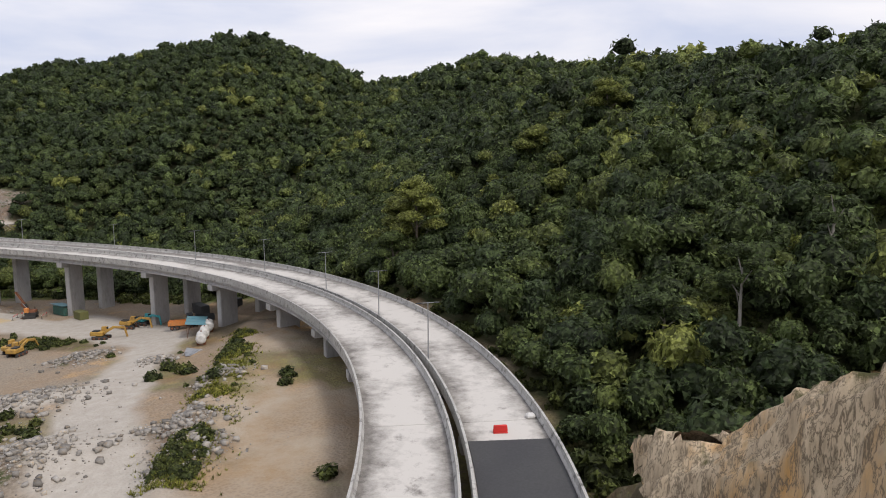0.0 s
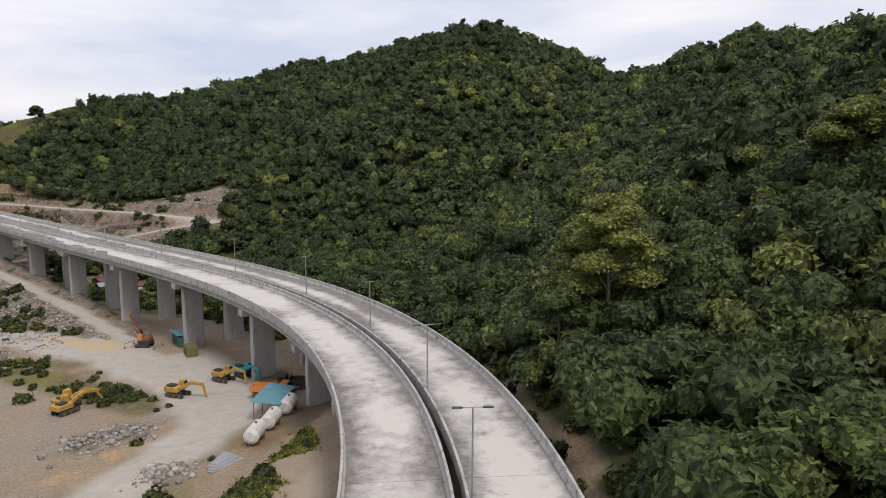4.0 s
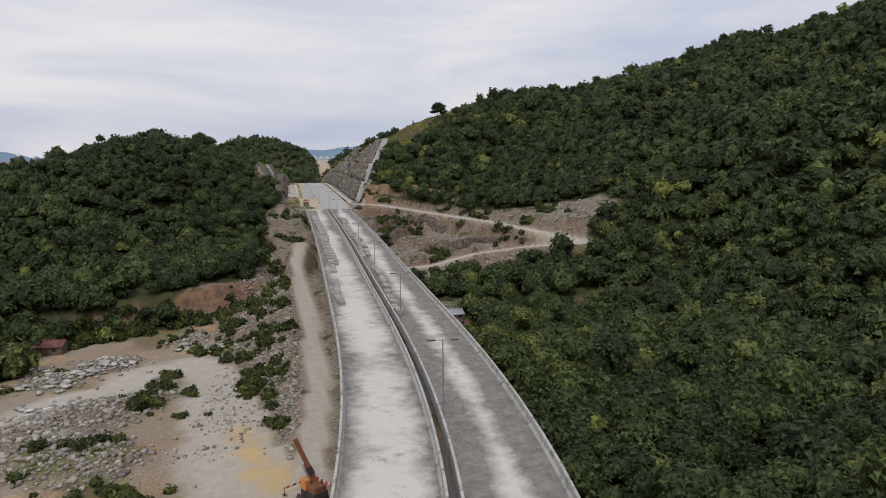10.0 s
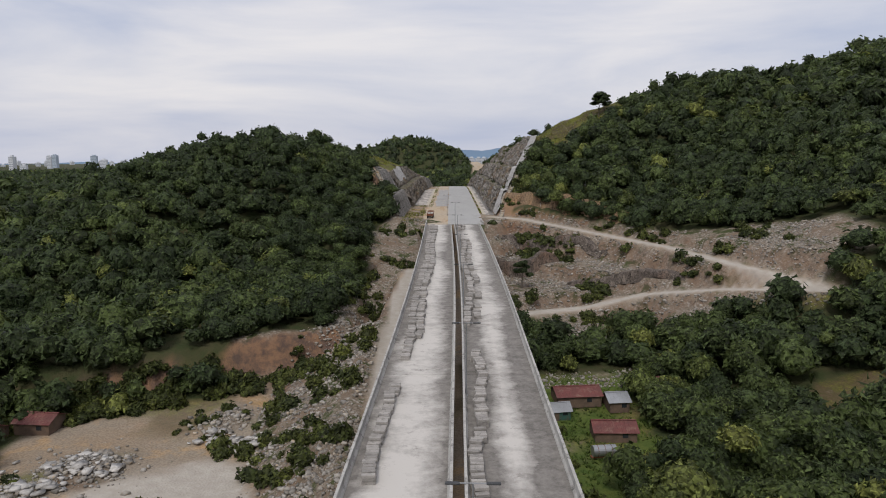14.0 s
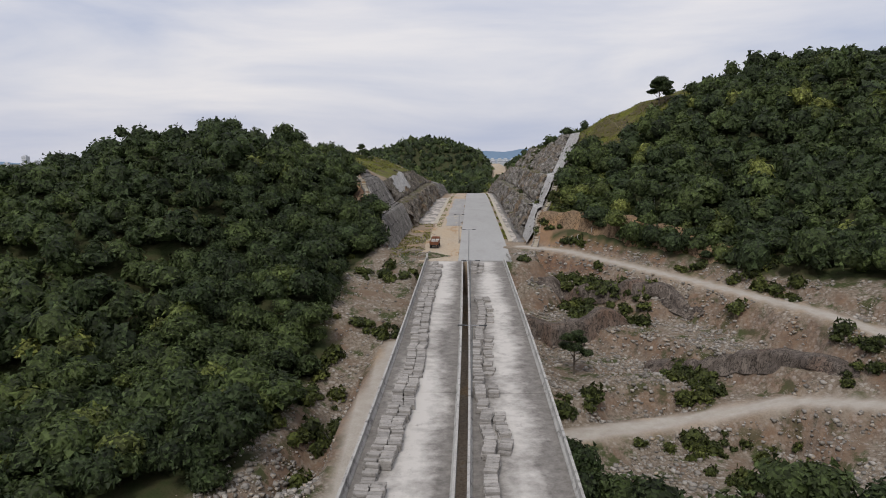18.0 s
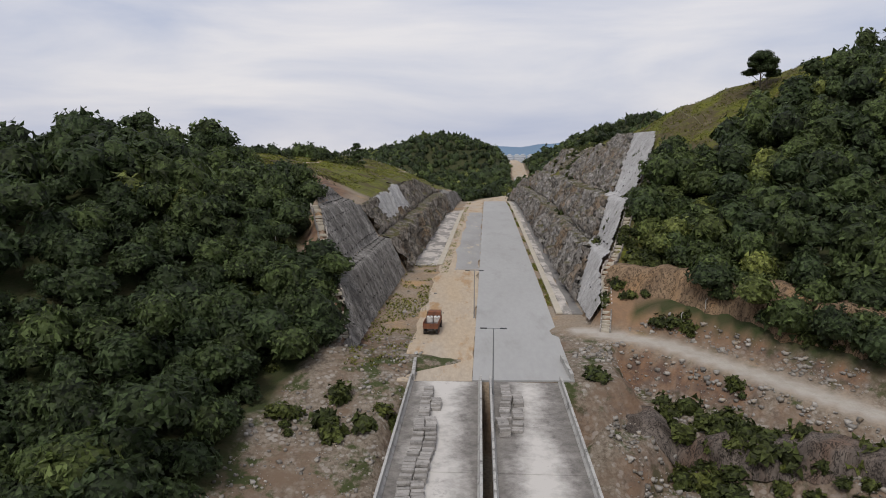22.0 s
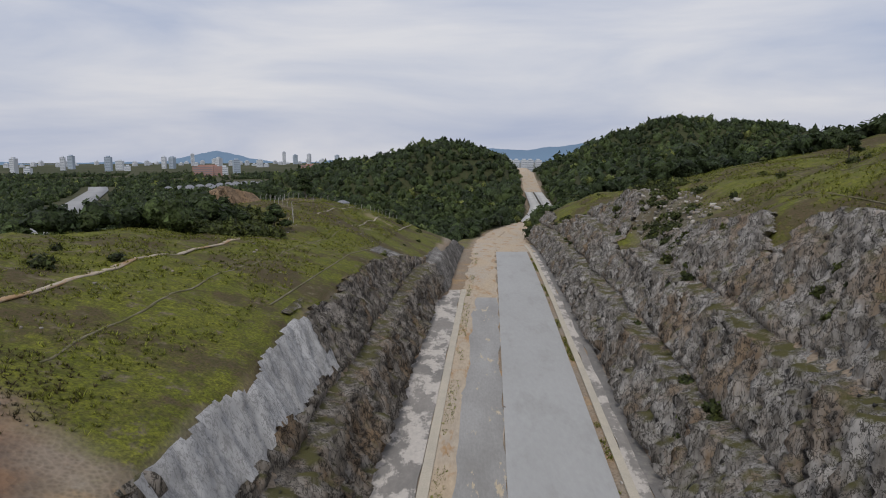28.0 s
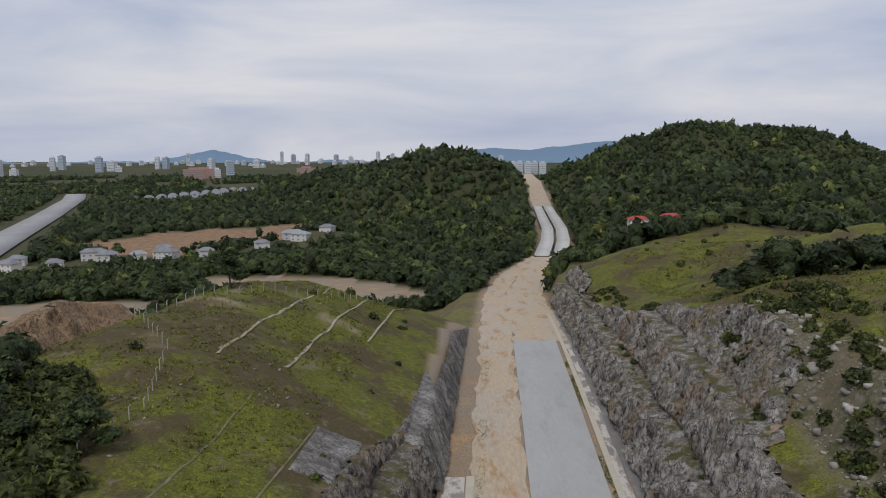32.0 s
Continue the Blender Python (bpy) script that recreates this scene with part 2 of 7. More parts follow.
def cut_at(o, y):
    """The same where the inner foot steps closer to the road."""
    uneven = 3.4 * (fbm(y / 13.0, o / 30.0 + 7) - 0.5) * smooth(np.abs(o), 21.5, 24) * (1 - smooth(np.abs(o), 31, 36))
    uneven = uneven * smooth(y, np.where(o < 0, 482, 490), np.where(o < 0, 496, 520)) * (1 - smooth(y, 628, 645) * (o < 0))
    return cut_rise(np.where(o < 0, o - 2.6 * smooth(y, 632, 650), o) + uneven)


def natural(x, y):
    """Ground before the road works, with gullies and bumps."""
    o, s = along(x, y)
    floor = np.interp(y, (-300, 20, 72, 97, 130, 195, 285, 330, 420, 520, 900, 1100, 1600, 3000), (-8, -8, -10, -13, -17, -19, -27, -26, -22, -24, -24, -26, -30, -40))
    floor = np.where(o > 10, np.minimum(floor, np.interp(y, (0, 100, 200, 280, 330, 400), (-6, -10, -19, -23, -20, -16))), floor)
    z = np.logaddexp(floor / 4, hill_height(x, y) / 4) * 4
    hilly = smooth(z - floor, 3, 14)
    gully = (fbm(x / 55.0, y / 55.0) - 0.5) * 16 + (fbm(x / 17.0 + 9, y / 17.0) - 0.5) * 4
    far = smooth(np.hypot(x - 170, y - 350), 300, 900)
    z = z + gully * hilly * (1 + far) + (fbm(x / 9.0, y / 9.0 + 5) - 0.5) * 0.8
    # shoulders of the hill at the mouth of the cutting
    rz = road_z(y)
    right = rz + cut_rise(np.clip(o, 15, 39)) + np.clip((y - 436 - (o - 17) * 2.1) * 0.8, -60, 2.5) - np.maximum(o - 42, 0) * 0.9
    z = np.where((o > 14) & (o < 75) & (y > 405) & (y < 575), np.maximum(z, right - np.maximum(y - 540, 0) * 0.5), z)
    left = rz + cut_rise(np.clip(o, -35.5, -20)) + np.clip((y - 424 + (o + 24.8) * 2.8) * 0.8, -60, 1.5) - np.maximum(-36 - o, 0) * 0.5
    z = np.where((o < -19) & (o > -70) & (y > 400) & (y < 530), np.maximum(z, left - np.maximum(y - 500, 0) * 0.4), z)
    # grassy hill and knoll that the cutting leaves on its inner side
    foot = np.interp(y, (462, 540, 600, 640, 730, 770, 810), (19, 20.5, 19.5, 15.5, 11, 3, -11))
    crest = np.interp(y, (462, 500, 560, 610, 645, 700, 735, 790), (27, 31.5, 29, 23.5, 27.5, 25, 19, -12))
    reach = np.interp(y, (462, 510, 600, 640, 740), (80, 92, 75, 77, 70))
    fall = np.interp(y, (462, 540, 600, 650, 740), (0.34, 0.32, 0.6, 1.15, 0.7))
    u = (-o - 36) / (reach - 36)
    bank = foot + np.where(u < 0, (-o - 36) * 0.36, (crest - foot) * np.sin(np.clip(u, 0, 1) * math.pi / 2) ** 0.9) - fall * (np.sqrt(np.maximum(-o - reach, 0) ** 2 + 30) - math.sqrt(30))
    bank = np.maximum(bank, floor) + ((fbm(x / 12.0, y / 12.0) - 0.5) * 2.6 + (fbm(x / 4.0, y / 4.0) - 0.5) * 1.1) * smooth(-o, 36, 44)
    w = smooth(-o, 11, 16) * (1 - smooth(-o, 150, 190)) * smooth(y, 460, 482) * (1 - smooth(y, 785, 830))
    z = z * (1 - w) + bank * w
    # grass slope above the rock on the outer side
    w = smooth(o, 33, 40) * (1 - smooth(o, 105, 140)) * smooth(y, 560, 600) * (1 - smooth(y, 655, 690))
    z = np.maximum(z, z * (1 - w) + w * (rz + 27 + 0.36 * (o - 37) + (fbm(x / 14.0, y / 14.0) - 0.5) * 3))
    z = z - 7 * smooth(y, 535, 600) * smooth(o, 55, 100) * (1 - smooth(y, 800, 900))
    # the made ground between the yard's bank and the viaduct
    sd = ((y - 52) * 72 - (x - 56) * 38) / 81.4
    z = z + 2.0 * (1 - smooth(sd + 2 * (fbm(x / 6.0, y / 6.0) - 0.5), -1.5, 2.5)) * smooth(x, 30, 45) * (1 - smooth(x, 128, 140)) * (o < -2) * (sd > -60) * smooth(y, 10, 25)
    # scarp of red clay at the foot of the wooded hill, and the crag by the near end
    yy = y - 277 - 0.35 * (x - 88) + 5 * (fbm(x / 10, y / 10) - 0.5)
    z = z + 6.5 * smooth(yy, 14, 19) * (1 - smooth(yy, 22, 70)) * smooth(x, 60, 80) * smooth(-20 - o, 0, 8)
    rough = 3.5 * (fbm(x / 5.0, y / 5.0) - 0.5)
    foot = 0.3 + 0.26 * (x - 58)
    cliff = np.minimum(0.5 + 2.9 * (foot - y + 0.7 * rough), 18.5 + 0.12 * (foot - y) + rough)
    cliff = np.minimum(cliff, 12.0 + (47 - x) * 0.78 + 1.4 * rough)
    z = np.where((x > -30) & (x < 80) & (y < 12) & (y > -70), np.maximum(z, np.minimum(cliff, 21)), z)
    return z


def stony_bank(x, y):
    """How far up the bank of tipped stone between the yard and the haul track: 0 at its foot, 1 at its top."""
    foot = np.interp(y, (178, 191, 221, 250, 280, 305, 330), (144.5, 142, 139, 133.5, 126, 128, 138)) + 4 * (fbm(x / 6.0, y / 6.0) - 0.5)
    return np.clip((x - foot) / (147.5 - foot), 0, 1) * smooth(y, 180, 192) * (1 - smooth(y, 312, 332))


# site tracks: x, y, z along the way
TRACKS = (
    ((190, 427, 1.6), (201, 421, 1.2), (223, 396, -1.6), (238, 366, -2.6), (248, 332, -3.9), (260, 312, -5.4), (275, 300, -6.6)),
    ((176, 338, -17.8), (207, 347, -17.5), (224, 344, -13), (240, 330, -9), (256, 313, -6)),
    ((145, 178, -18.4), (150, 215, -18), (152, 255, -16), (153, 300, -14), (154, 335, -12), (158, 365, -9)),
)


def near_track(x, y, track):
    """Distance to a track and its height there."""
    best, z = np.full(np.shape(x), 1e9), np.zeros(np.shape(x))
    for (ax, ay, az), (bx, by, bz) in zip(track[:-1], track[1:]):
        dx, dy = bx - ax, by - ay
        t = np.clip(((x - ax) * dx + (y - ay) * dy) / (dx * dx + dy * dy), 0, 1)
        d = np.hypot(x - ax - t * dx, y - ay - t * dy)
        z = np.where(d < best, az + t * (bz - az), z)
        best = np.minimum(best, d)
    return best, z


def ground(x, y):
    x, y = np.asarray(x, float), np.asarray(y, float)
    z = natural(x, y)
    o, s = along(x, y)
    rz = road_z(y)
    # fill past the abutment, with its slopes
    over = np.maximum(np.where(o < 0, -23 - o, o - 17), 0)
    back = np.maximum(404 - y, 0)
    fill = rz - 0.15 - over * 0.75 - back * 0.62 + (fbm(x / 5.0, y / 5.0) - 0.5) * 1.6 * smooth(over + back, 0.5, 4)
    z = np.where((y > 330) & (y < 1010), np.maximum(z, fill), z)
    # the cutting
    z = np.where((y > 412) & (y < 2400), np.minimum(z, rz - 0.15 - 5 * smooth(y, 1000, 1030) * (1 - smooth(y, 1400, 1430)) + cut_at(o, y)), z)
    # benches of blasted rock on the outer side of the abutment
    q = (z + 2.2 * fbm(x / 13.0, y / 13.0) + 40) / 5.2
    st = (np.floor(q) + smooth(q - np.floor(q), 0.62, 0.95)) * 5.2 - 41
    w = 0.85 * smooth(o, 13, 17) * (1 - smooth(o, 85, 100)) * smooth(y, 322, 332) * (1 - smooth(y, 416, 426)) * (z < 0.5)
    z = z * (1 - w) + st * w
    u = stony_bank(x, y)
    bank = -24.5 + (np.interp(y, (178, 215, 255, 300, 335), (-18.4, -17.2, -15, -12.6, -12)) + 24.5) * u + (fbm(x / 4.0, y / 4.0) - 0.5) * 2.2 * u
    z = np.where((u > 0.02) & (o < -4), np.maximum(z, bank), z)
    for i, tr in enumerate(TRACKS):
        d, tz = near_track(x, y, tr)
        w = 1 - smooth(d, 2.6, (8, 7, 6)[i])
        z = z * (1 - w) + (tz + (fbm(x / 3.0, y / 3.0) - 0.5) * 0.3) * w
    # bed of the carriageway before the viaduct
    early = smooth(-s, 190, 200) * smooth(22 - np.abs(o), 0, 10)
    z = z * (1 - early) - 1.0 * early
    side = smooth(17 - np.abs(o), 0, 7) * (s < 239.5) * (s > -200)
    z = np.where(side > 0, np.minimum(z, road_z(y) - 5.0 - 2.0 * smooth(s, -190, -150) + 14 * (1 - side)), z)
    return z


def mesh_object(name, verts, faces, mat, parent=None, smooth_shade=False):
    """An object from arrays: verts (n, 3), faces (m, 3 or 4)."""
    verts, faces = np.asarray(verts, np.float32), np.asarray(faces, np.int32)
    me = bpy.data.meshes.new(name)
    k = faces.shape[1]
    me.vertices.add(len(verts))
    me.vertices.foreach_set("co", verts.ravel())
    me.loops.add(faces.size)
    me.loops.foreach_set("vertex_index", faces.ravel())
    me.polygons.add(len(faces))
    me.polygons.foreach_set("loop_start", np.arange(0, faces.size, k, dtype=np.int32))
    me.update(calc_edges=True)
    if smooth_shade:
        me.polygons.foreach_set("use_smooth", np.ones(len(faces), bool))
    me.materials.append(mat)
    ob = new(name, me)
    if parent:
        ob.parent = parent
    return ob


def point_values(ob, name, values):
    at = ob.data.attributes.new(name, "FLOAT", "POINT")
    at.data.foreach_set("value", np.asarray(values, np.float32))


def part(name, bm, mat, parent=None, label=""):
    me = bpy.data.meshes.new(name)
    bm.to_mesh(me)
    bm.free()
    me.materials.append(mat)
    ob = new(name, me)
    if parent:
        ob.parent = parent
    if label:
        ob["label"] = label
    return ob


def grid_faces(ni, nj):
    i, j = np.meshgrid(np.arange(ni - 1), np.arange(nj - 1), indexing="ij")
    a = (i * nj + j).ravel()
    return np.stack([a, a + nj, a + nj + 1, a + 1], 1)


# ---- ground ----
def spaced(lo, hi, step, far_lo, far_hi):
    mid = list(np.arange(lo, hi + 0.1, step))
    a, d = lo, step
    while a > far_lo:
        d *= 1.075
        a -= d
        mid.insert(0, a)
    b, d = hi, step
    while b < far_hi:
        d *= 1.075
        b += d
        mid.append(b)
    return np.array(mid)


# heaps of quarry stone: x, y, radius
PILES = ((82, 99, 9), (72, 108, 8), (111, 119, 6), (74, 62, 5), (60, 76, 9), (65, 54, 5), (108, 96, 3), (114, 191, 9), (105, 200, 10), (104, 263, 8), (95, 251, 7), (122, 284, 5), (112, 222, 9), (104, 214, 9), (118, 230, 5), (92, 70, 4))
GX, GY = spaced(50, 260, 1.8, -4700, 4700), spaced(0, 790, 2.0, -3000, 4800)
gx, gy = np.meshgrid(GX, GY, indexing="ij")
gz = ground(gx, gy)
for px, py, pr in PILES:
    bump = np.exp(-(((gx - px) / pr) ** 2 + ((gy - py) / pr) ** 2))
    gz = gz + bump * 0.22 * pr * (0.5 + fbm(gx / 3.0, gy / 3.0))


# bare patches past the cutting: centre, half length, half width, turn
FAR_CLAY, FAR_PIT, FAR_BANK, FAR_TERRACE = (-32, 1185, 150, 82, 47), (92, 930, 80, 40, -26), (-28, 858, 62, 42, 12), (-292, 1800, 190, 52, 78)
HIGHWAY_WAY = ((-150, 955, 0), (-227, 1133, 0), (-340, 1400, 0), (-464, 1683, 0), (-540, 1830, 0))
VALLEY_HOUSES = ((-150, 985), (-128, 992), (-104, 1004), (-80, 1030), (-64, 1045), (-46, 1052), (-18, 1060), (20, 1078), (48, 1092), (-136, 1014), (-96, 1042), (-54, 1068), (38, 1108), (66, 1112))


RED_HOUSES = ((322, 1040, 10), (338, 1066, -8), (346, 1050, 20), (312, 1062, 0))


def patch(x, y, p):
    cx, cy, la, lb, turn = p
    c, s = math.cos(radians(turn)), math.sin(radians(turn))
    u, v = (x - cx) * c + (y - cy) * s, -(x - cx) * s + (y - cy) * c
    return (u / la) ** 2 + (v / lb) ** 2 < 1 + 0.9 * (fbm(x / 22.0, y / 22.0) - 0.5)


def forest_mask(x, y):
    """Where trees stand."""
    o, s = along(x, y)
    hill = hill_height(x, y)
    wob = (fbm(x / 14.0, y / 14.0) - 0.5)
    m = (np.abs(o) > 15 + 3 * wob) | (s < -205)
    left = o < 0
    yard = left & (y < 286 + 0.35 * (x - 88) + 8 * wob + np.where(x > 118, 12, 0)) & (y > -80) & (hill < -10 + 8 * wob) & ~((x < 86 + 6 * wob) & (y > 256))
    scarp = left & (np.abs(y - 277 - 0.35 * (x - 88) - 15) < 2.2 + 5 * wob) & (x > 76)
    slope = left & (y > 200) & (y < 432) & (o > np.where(y > 312, np.where(y > 408, -25, np.where(y > 370, -29, -26)) - 0.03 * (410 - y), -43) + 8 * wob)
    bench = (~left) & (o < 110) & (y > 318) & (y < 436) & (near_track(x, y, TRACKS[0])[0] < 60) & ((near_track(x, y, TRACKS[0])[0] < 7) | (y < 440 - 0.95 * (x - 178)))
    huts = (x > 168) & (x < np.where(y < 255, 190, 206) + 22 * wob) & (y > 192) & (y < 304)
    meadow = ((x - 246) / 12) ** 2 + ((y - 277) / 8) ** 2 < 1 + wob
    cutting = (y > 436) & (y < 860) & (o > -38 - 76 * smooth(y, 462, 516) + 14 * smooth(y, 590, 640) + 14 * wob) & ~((y > 592) & (x < 128 + 12 * wob - 0.8 * np.abs(y - 612)) & (y < 640)) & ~((y > 575) & (y < 660) & (x < 104 + 14 * wob)) & (o < np.where(y < 489, 16 + (y - 432) * 0.5, 45 + (y - 489) * 1.9 + 10 * wob)) & (o < 165 + 50 * wob + 40 * smooth(y, 715, 735))
    gully = (o > 44) & (np.abs(y - 695 + 0.3 * (o - 40)) < 16 + 14 * wob)
    cutting &= ~gully
    cutting |= (y > 430) & (y < 790) & (o > -36) & (o < 30) & (y > 405 - (o + 24.8) * 2.8)
    cutting |= (y >= 790) & (y < 1010) & (np.abs(o) < 17 + 6 * wob)
    crag = (x > -30) & (x < 69) & (y < 6 + 6 * wob) & (y > 0.3 + 0.26 * (x - 58) - 15)
    flat = hill < -14
    far_open = patch(x, y, FAR_CLAY) | patch(x, y, FAR_PIT) | patch(x, y, FAR_BANK) | patch(x, y, FAR_TERRACE) | (near_track(x, y, HIGHWAY_WAY)[0] < 34) | ((x < 60) & (y > 1950) & (fbm(x / 160.0, y / 160.0) > 0.5))
    far_road = (y > 990) & (np.abs(x - road_x(y)) < 18)
    for hx, hy in VALLEY_HOUSES:
        far_road |= (np.abs(x - hx) < 17) & (y < hy + 12) & (y > hy - 48)
    for hx, hy, a in RED_HOUSES:
        far_road |= (np.abs(x - hx) < 13) & (y < hy + 8) & (y > hy - 30)
    m &= ~(yard | scarp | slope | bench | huts | meadow | cutting | crag | far_open | far_road)
    m &= (near_track(x, y, TRACKS[1])[0] > 7)
    return m


def rocky_crest(x, y, o):
    """Broken rock and scrub over the cutting on its outer side."""
    return smooth(o, 30, 33) * (1 - smooth(o + 14 * (fbm(x / 8.0, y / 8.0) - 0.5), 39, 46)) * smooth(y, 585, 600) * (1 - smooth(y, 655, 668))


def grass_mask(x, y):
    o, s = along(x, y)
    wob = fbm(x / 11.0, y / 11.0) - 0.5
    uncut = (natural(x, y) < road_z(y) + cut_at(o, y) + 0.5) & ((o < -24) | (o > 24))
    top = (y > 446) & (y < 900) & (uncut | (o < -36) | (o > 38)) & (natural(x, y) > -4)
    g = smooth(top * (0.72 + 1.3 * wob + 0.25 * (y > 485) - 0.62 * (o < 0) * (1 - smooth(y, 495, 520)) - 0.22 * (o < -40) * (y > 640)), 0.25, 0.5)
    g = np.maximum(g, 0.8 * (y > 770) * (y < 1010) * smooth(np.abs(o), 14, 18) * (np.abs(o) < 40))
    g = g * (1 - 0.9 * rocky_crest(x, y, o))
    low = (y < 320) * smooth(fbm(x / 16.0 + 40, y / 16.0) + 0.12 * (o > 12) + 0.25 * wob, 0.50, 0.62)
    huts = (x > 168) & (x < 262) & (y > 190) & (y < 310)
    return np.maximum(g, np.maximum(0.6 * low, 0.9 * huts * smooth(wob, -0.35, -0.08)))


def mixer(nt):
    def mix(f, x, y, kind="MIX"):
        n = nt.nodes.new("ShaderNodeMixRGB")
        n.blend_type = kind
        for k, v in zip((0, 1, 2), (f, x, y)):
            if isinstance(v, (int, float)):
                n.inputs[k].default_value = v if k == 0 else (v, v, v, 1)
            elif isinstance(v, tuple):
                n.inputs[k].default_value = (*v, 1)
            else:
                nt.links.new(v, n.inputs[k])
        return n.outputs[0]
    return mix


def ground_material():
    m = bpy.data.materials.new("earth_gravel_and_grass")
    m.use_nodes = True
    nt = m.node_tree
    bs = nt.nodes["Principled BSDF"]
    geo = nt.nodes.new("ShaderNodeNewGeometry")
    mix = mixer(nt)

    def nz(scale, detail=6, rough=0.6):
        n = nt.nodes.new("ShaderNodeTexNoise")
        n.inputs["Scale"].default_value, n.inputs["Detail"].default_value, n.inputs["Roughness"].default_value = scale, detail, rough
        nt.links.new(geo.outputs["Position"], n.inputs["Vector"])
        return n.outputs["Fac"]

    def rng(v, lo, hi, to_lo=0.0, to_hi=1.0):
        n = nt.nodes.new("ShaderNodeMapRange")
        for k, q in zip(("From Min", "From Max", "To Min", "To Max"), (lo, hi, to_lo, to_hi)):
            n.inputs[k].default_value = q
        nt.links.new(v, n.inputs["Value"])
        return n.outputs["Result"]

    def attr(name):
        n = nt.nodes.new("ShaderNodeAttribute")
        n.attribute_name = name
        return n.outputs["Fac"]

    earth = mix(rng(nz(0.05), 0.4, 0.6), (0.215, 0.18, 0.138), (0.225, 0.168, 0.114))
    earth = mix(rng(nz(0.09, 8), 0.55, 0.68), earth, (0.33, 0.215, 0.11))
    earth = mix(rng(nz(0.6, 8, 0.7), 0.55, 0.75), earth, (0.24, 0.21, 0.17))
    gravel = nt.nodes.new("ShaderNodeTexVoronoi")
    gravel.inputs["Scale"].default_value = 2.4
    nt.links.new(geo.outputs["Position"], gravel.inputs["Vector"])
    earth = mix(0.35, earth, rng(gravel.outputs["Distance"], 0.0, 0.7, 0.25, 0.95), "OVERLAY")
    red = mix(rng(nz(0.4, 8, 0.7), 0.4, 0.6), (0.21, 0.125, 0.075), (0.095, 0.065, 0.052))
    grass = mix(rng(nz(0.25, 7, 0.65), 0.38, 0.62), (0.145, 0.168, 0.017), (0.235, 0.24, 0.029))
    grass = mix(rng(nz(2.2, 5, 0.7), 0.35, 0.7), grass, (0.085, 0.085, 0.022))
    grass = mix(rng(nz(0.06, 9, 0.75), 0.47, 0.55), grass, (0.098, 0.072, 0.043))
    grass = mix(rng(nz(0.4, 9, 0.75), 0.55, 0.62), grass, (0.20, 0.16, 0.115))
    grass = mix(rng(nz(0.9, 6, 0.7), 0.45, 0.75), grass, (0.062, 0.062, 0.02))
    grass = mix(rng(nz(3.2, 4, 0.7), 0.44, 0.72), grass, (0.045, 0.05, 0.012))
    stones = nt.nodes.new("ShaderNodeTexVoronoi")
    stones.inputs["Scale"].default_value = 1.1
    nt.links.new(geo.outputs["Position"], stones.inputs["Vector"])
    rub = mix(rng(nz(1.5, 9, 0.75), 0.40, 0.60), (0.115, 0.09, 0.066), (0.25, 0.212, 0.168))
    lumps = mix(1.0, rng(stones.outputs["Distance"], 0.42, 0.3), rng(nz(0.35, 6, 0.7), 0.42, 0.50), "MULTIPLY")
    rub = mix(lumps, rub, (0.30, 0.272, 0.235))
    rub = mix(rng(nz(0.12, 8, 0.7), 0.5, 0.62), rub, (0.16, 0.115, 0.08))
    rub = mix(rng(nz(0.2, 8, 0.7), 0.53, 0.60), rub, (0.055, 0.065, 0.025))
    earth = mix(attr("pale"), earth, mix(rng(nz(0.5, 8, 0.7), 0.35, 0.7), (0.43, 0.395, 0.345), (0.34, 0.307, 0.26)))
    earth = mix(attr("sand"), earth, mix(rng(nz(0.12, 8, 0.7), 0.42, 0.62), (0.36, 0.30, 0.225), (0.30, 0.215, 0.13)))
    earth = mix(attr("rubble"), earth, rub)
    earth = mix(attr("clay"), earth, red)
    earth = mix(attr("ochre"), earth, mix(rng(nz(0.15, 8, 0.7), 0.4, 0.62), (0.30, 0.185, 0.105), (0.17, 0.12, 0.08)))
    earth = mix(attr("stain"), earth, mix(rng(nz(0.3, 8, 0.7), 0.42, 0.6), (0.50, 0.36, 0.16), (0.42, 0.34, 0.23)))
    col = mix(attr("grass"), earth, grass)
    col = mix(attr("lush"), col, mix(rng(nz(0.5, 8, 0.7), 0.38, 0.62), (0.052, 0.085, 0.018), (0.10, 0.125, 0.03)))
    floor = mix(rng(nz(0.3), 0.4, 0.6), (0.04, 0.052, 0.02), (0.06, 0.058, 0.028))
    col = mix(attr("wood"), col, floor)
    nt.links.new(col, bs.inputs["Base Color"])
    bs.inputs["Roughness"].default_value = 0.95
    bs.inputs["Specular IOR Level"].default_value = 0.15
    bp = nt.nodes.new("ShaderNodeBump")
    bp.inputs["Strength"].default_value, bp.inputs["Distance"].default_value = 0.6, 0.25
    nt.links.new(mix(0.5, nz(1.3, 8, 0.7), gravel.outputs["Distance"]), bp.inputs["Height"])
    nt.links.new(bp.outputs["Normal"], bs.inputs["Normal"])
    return m


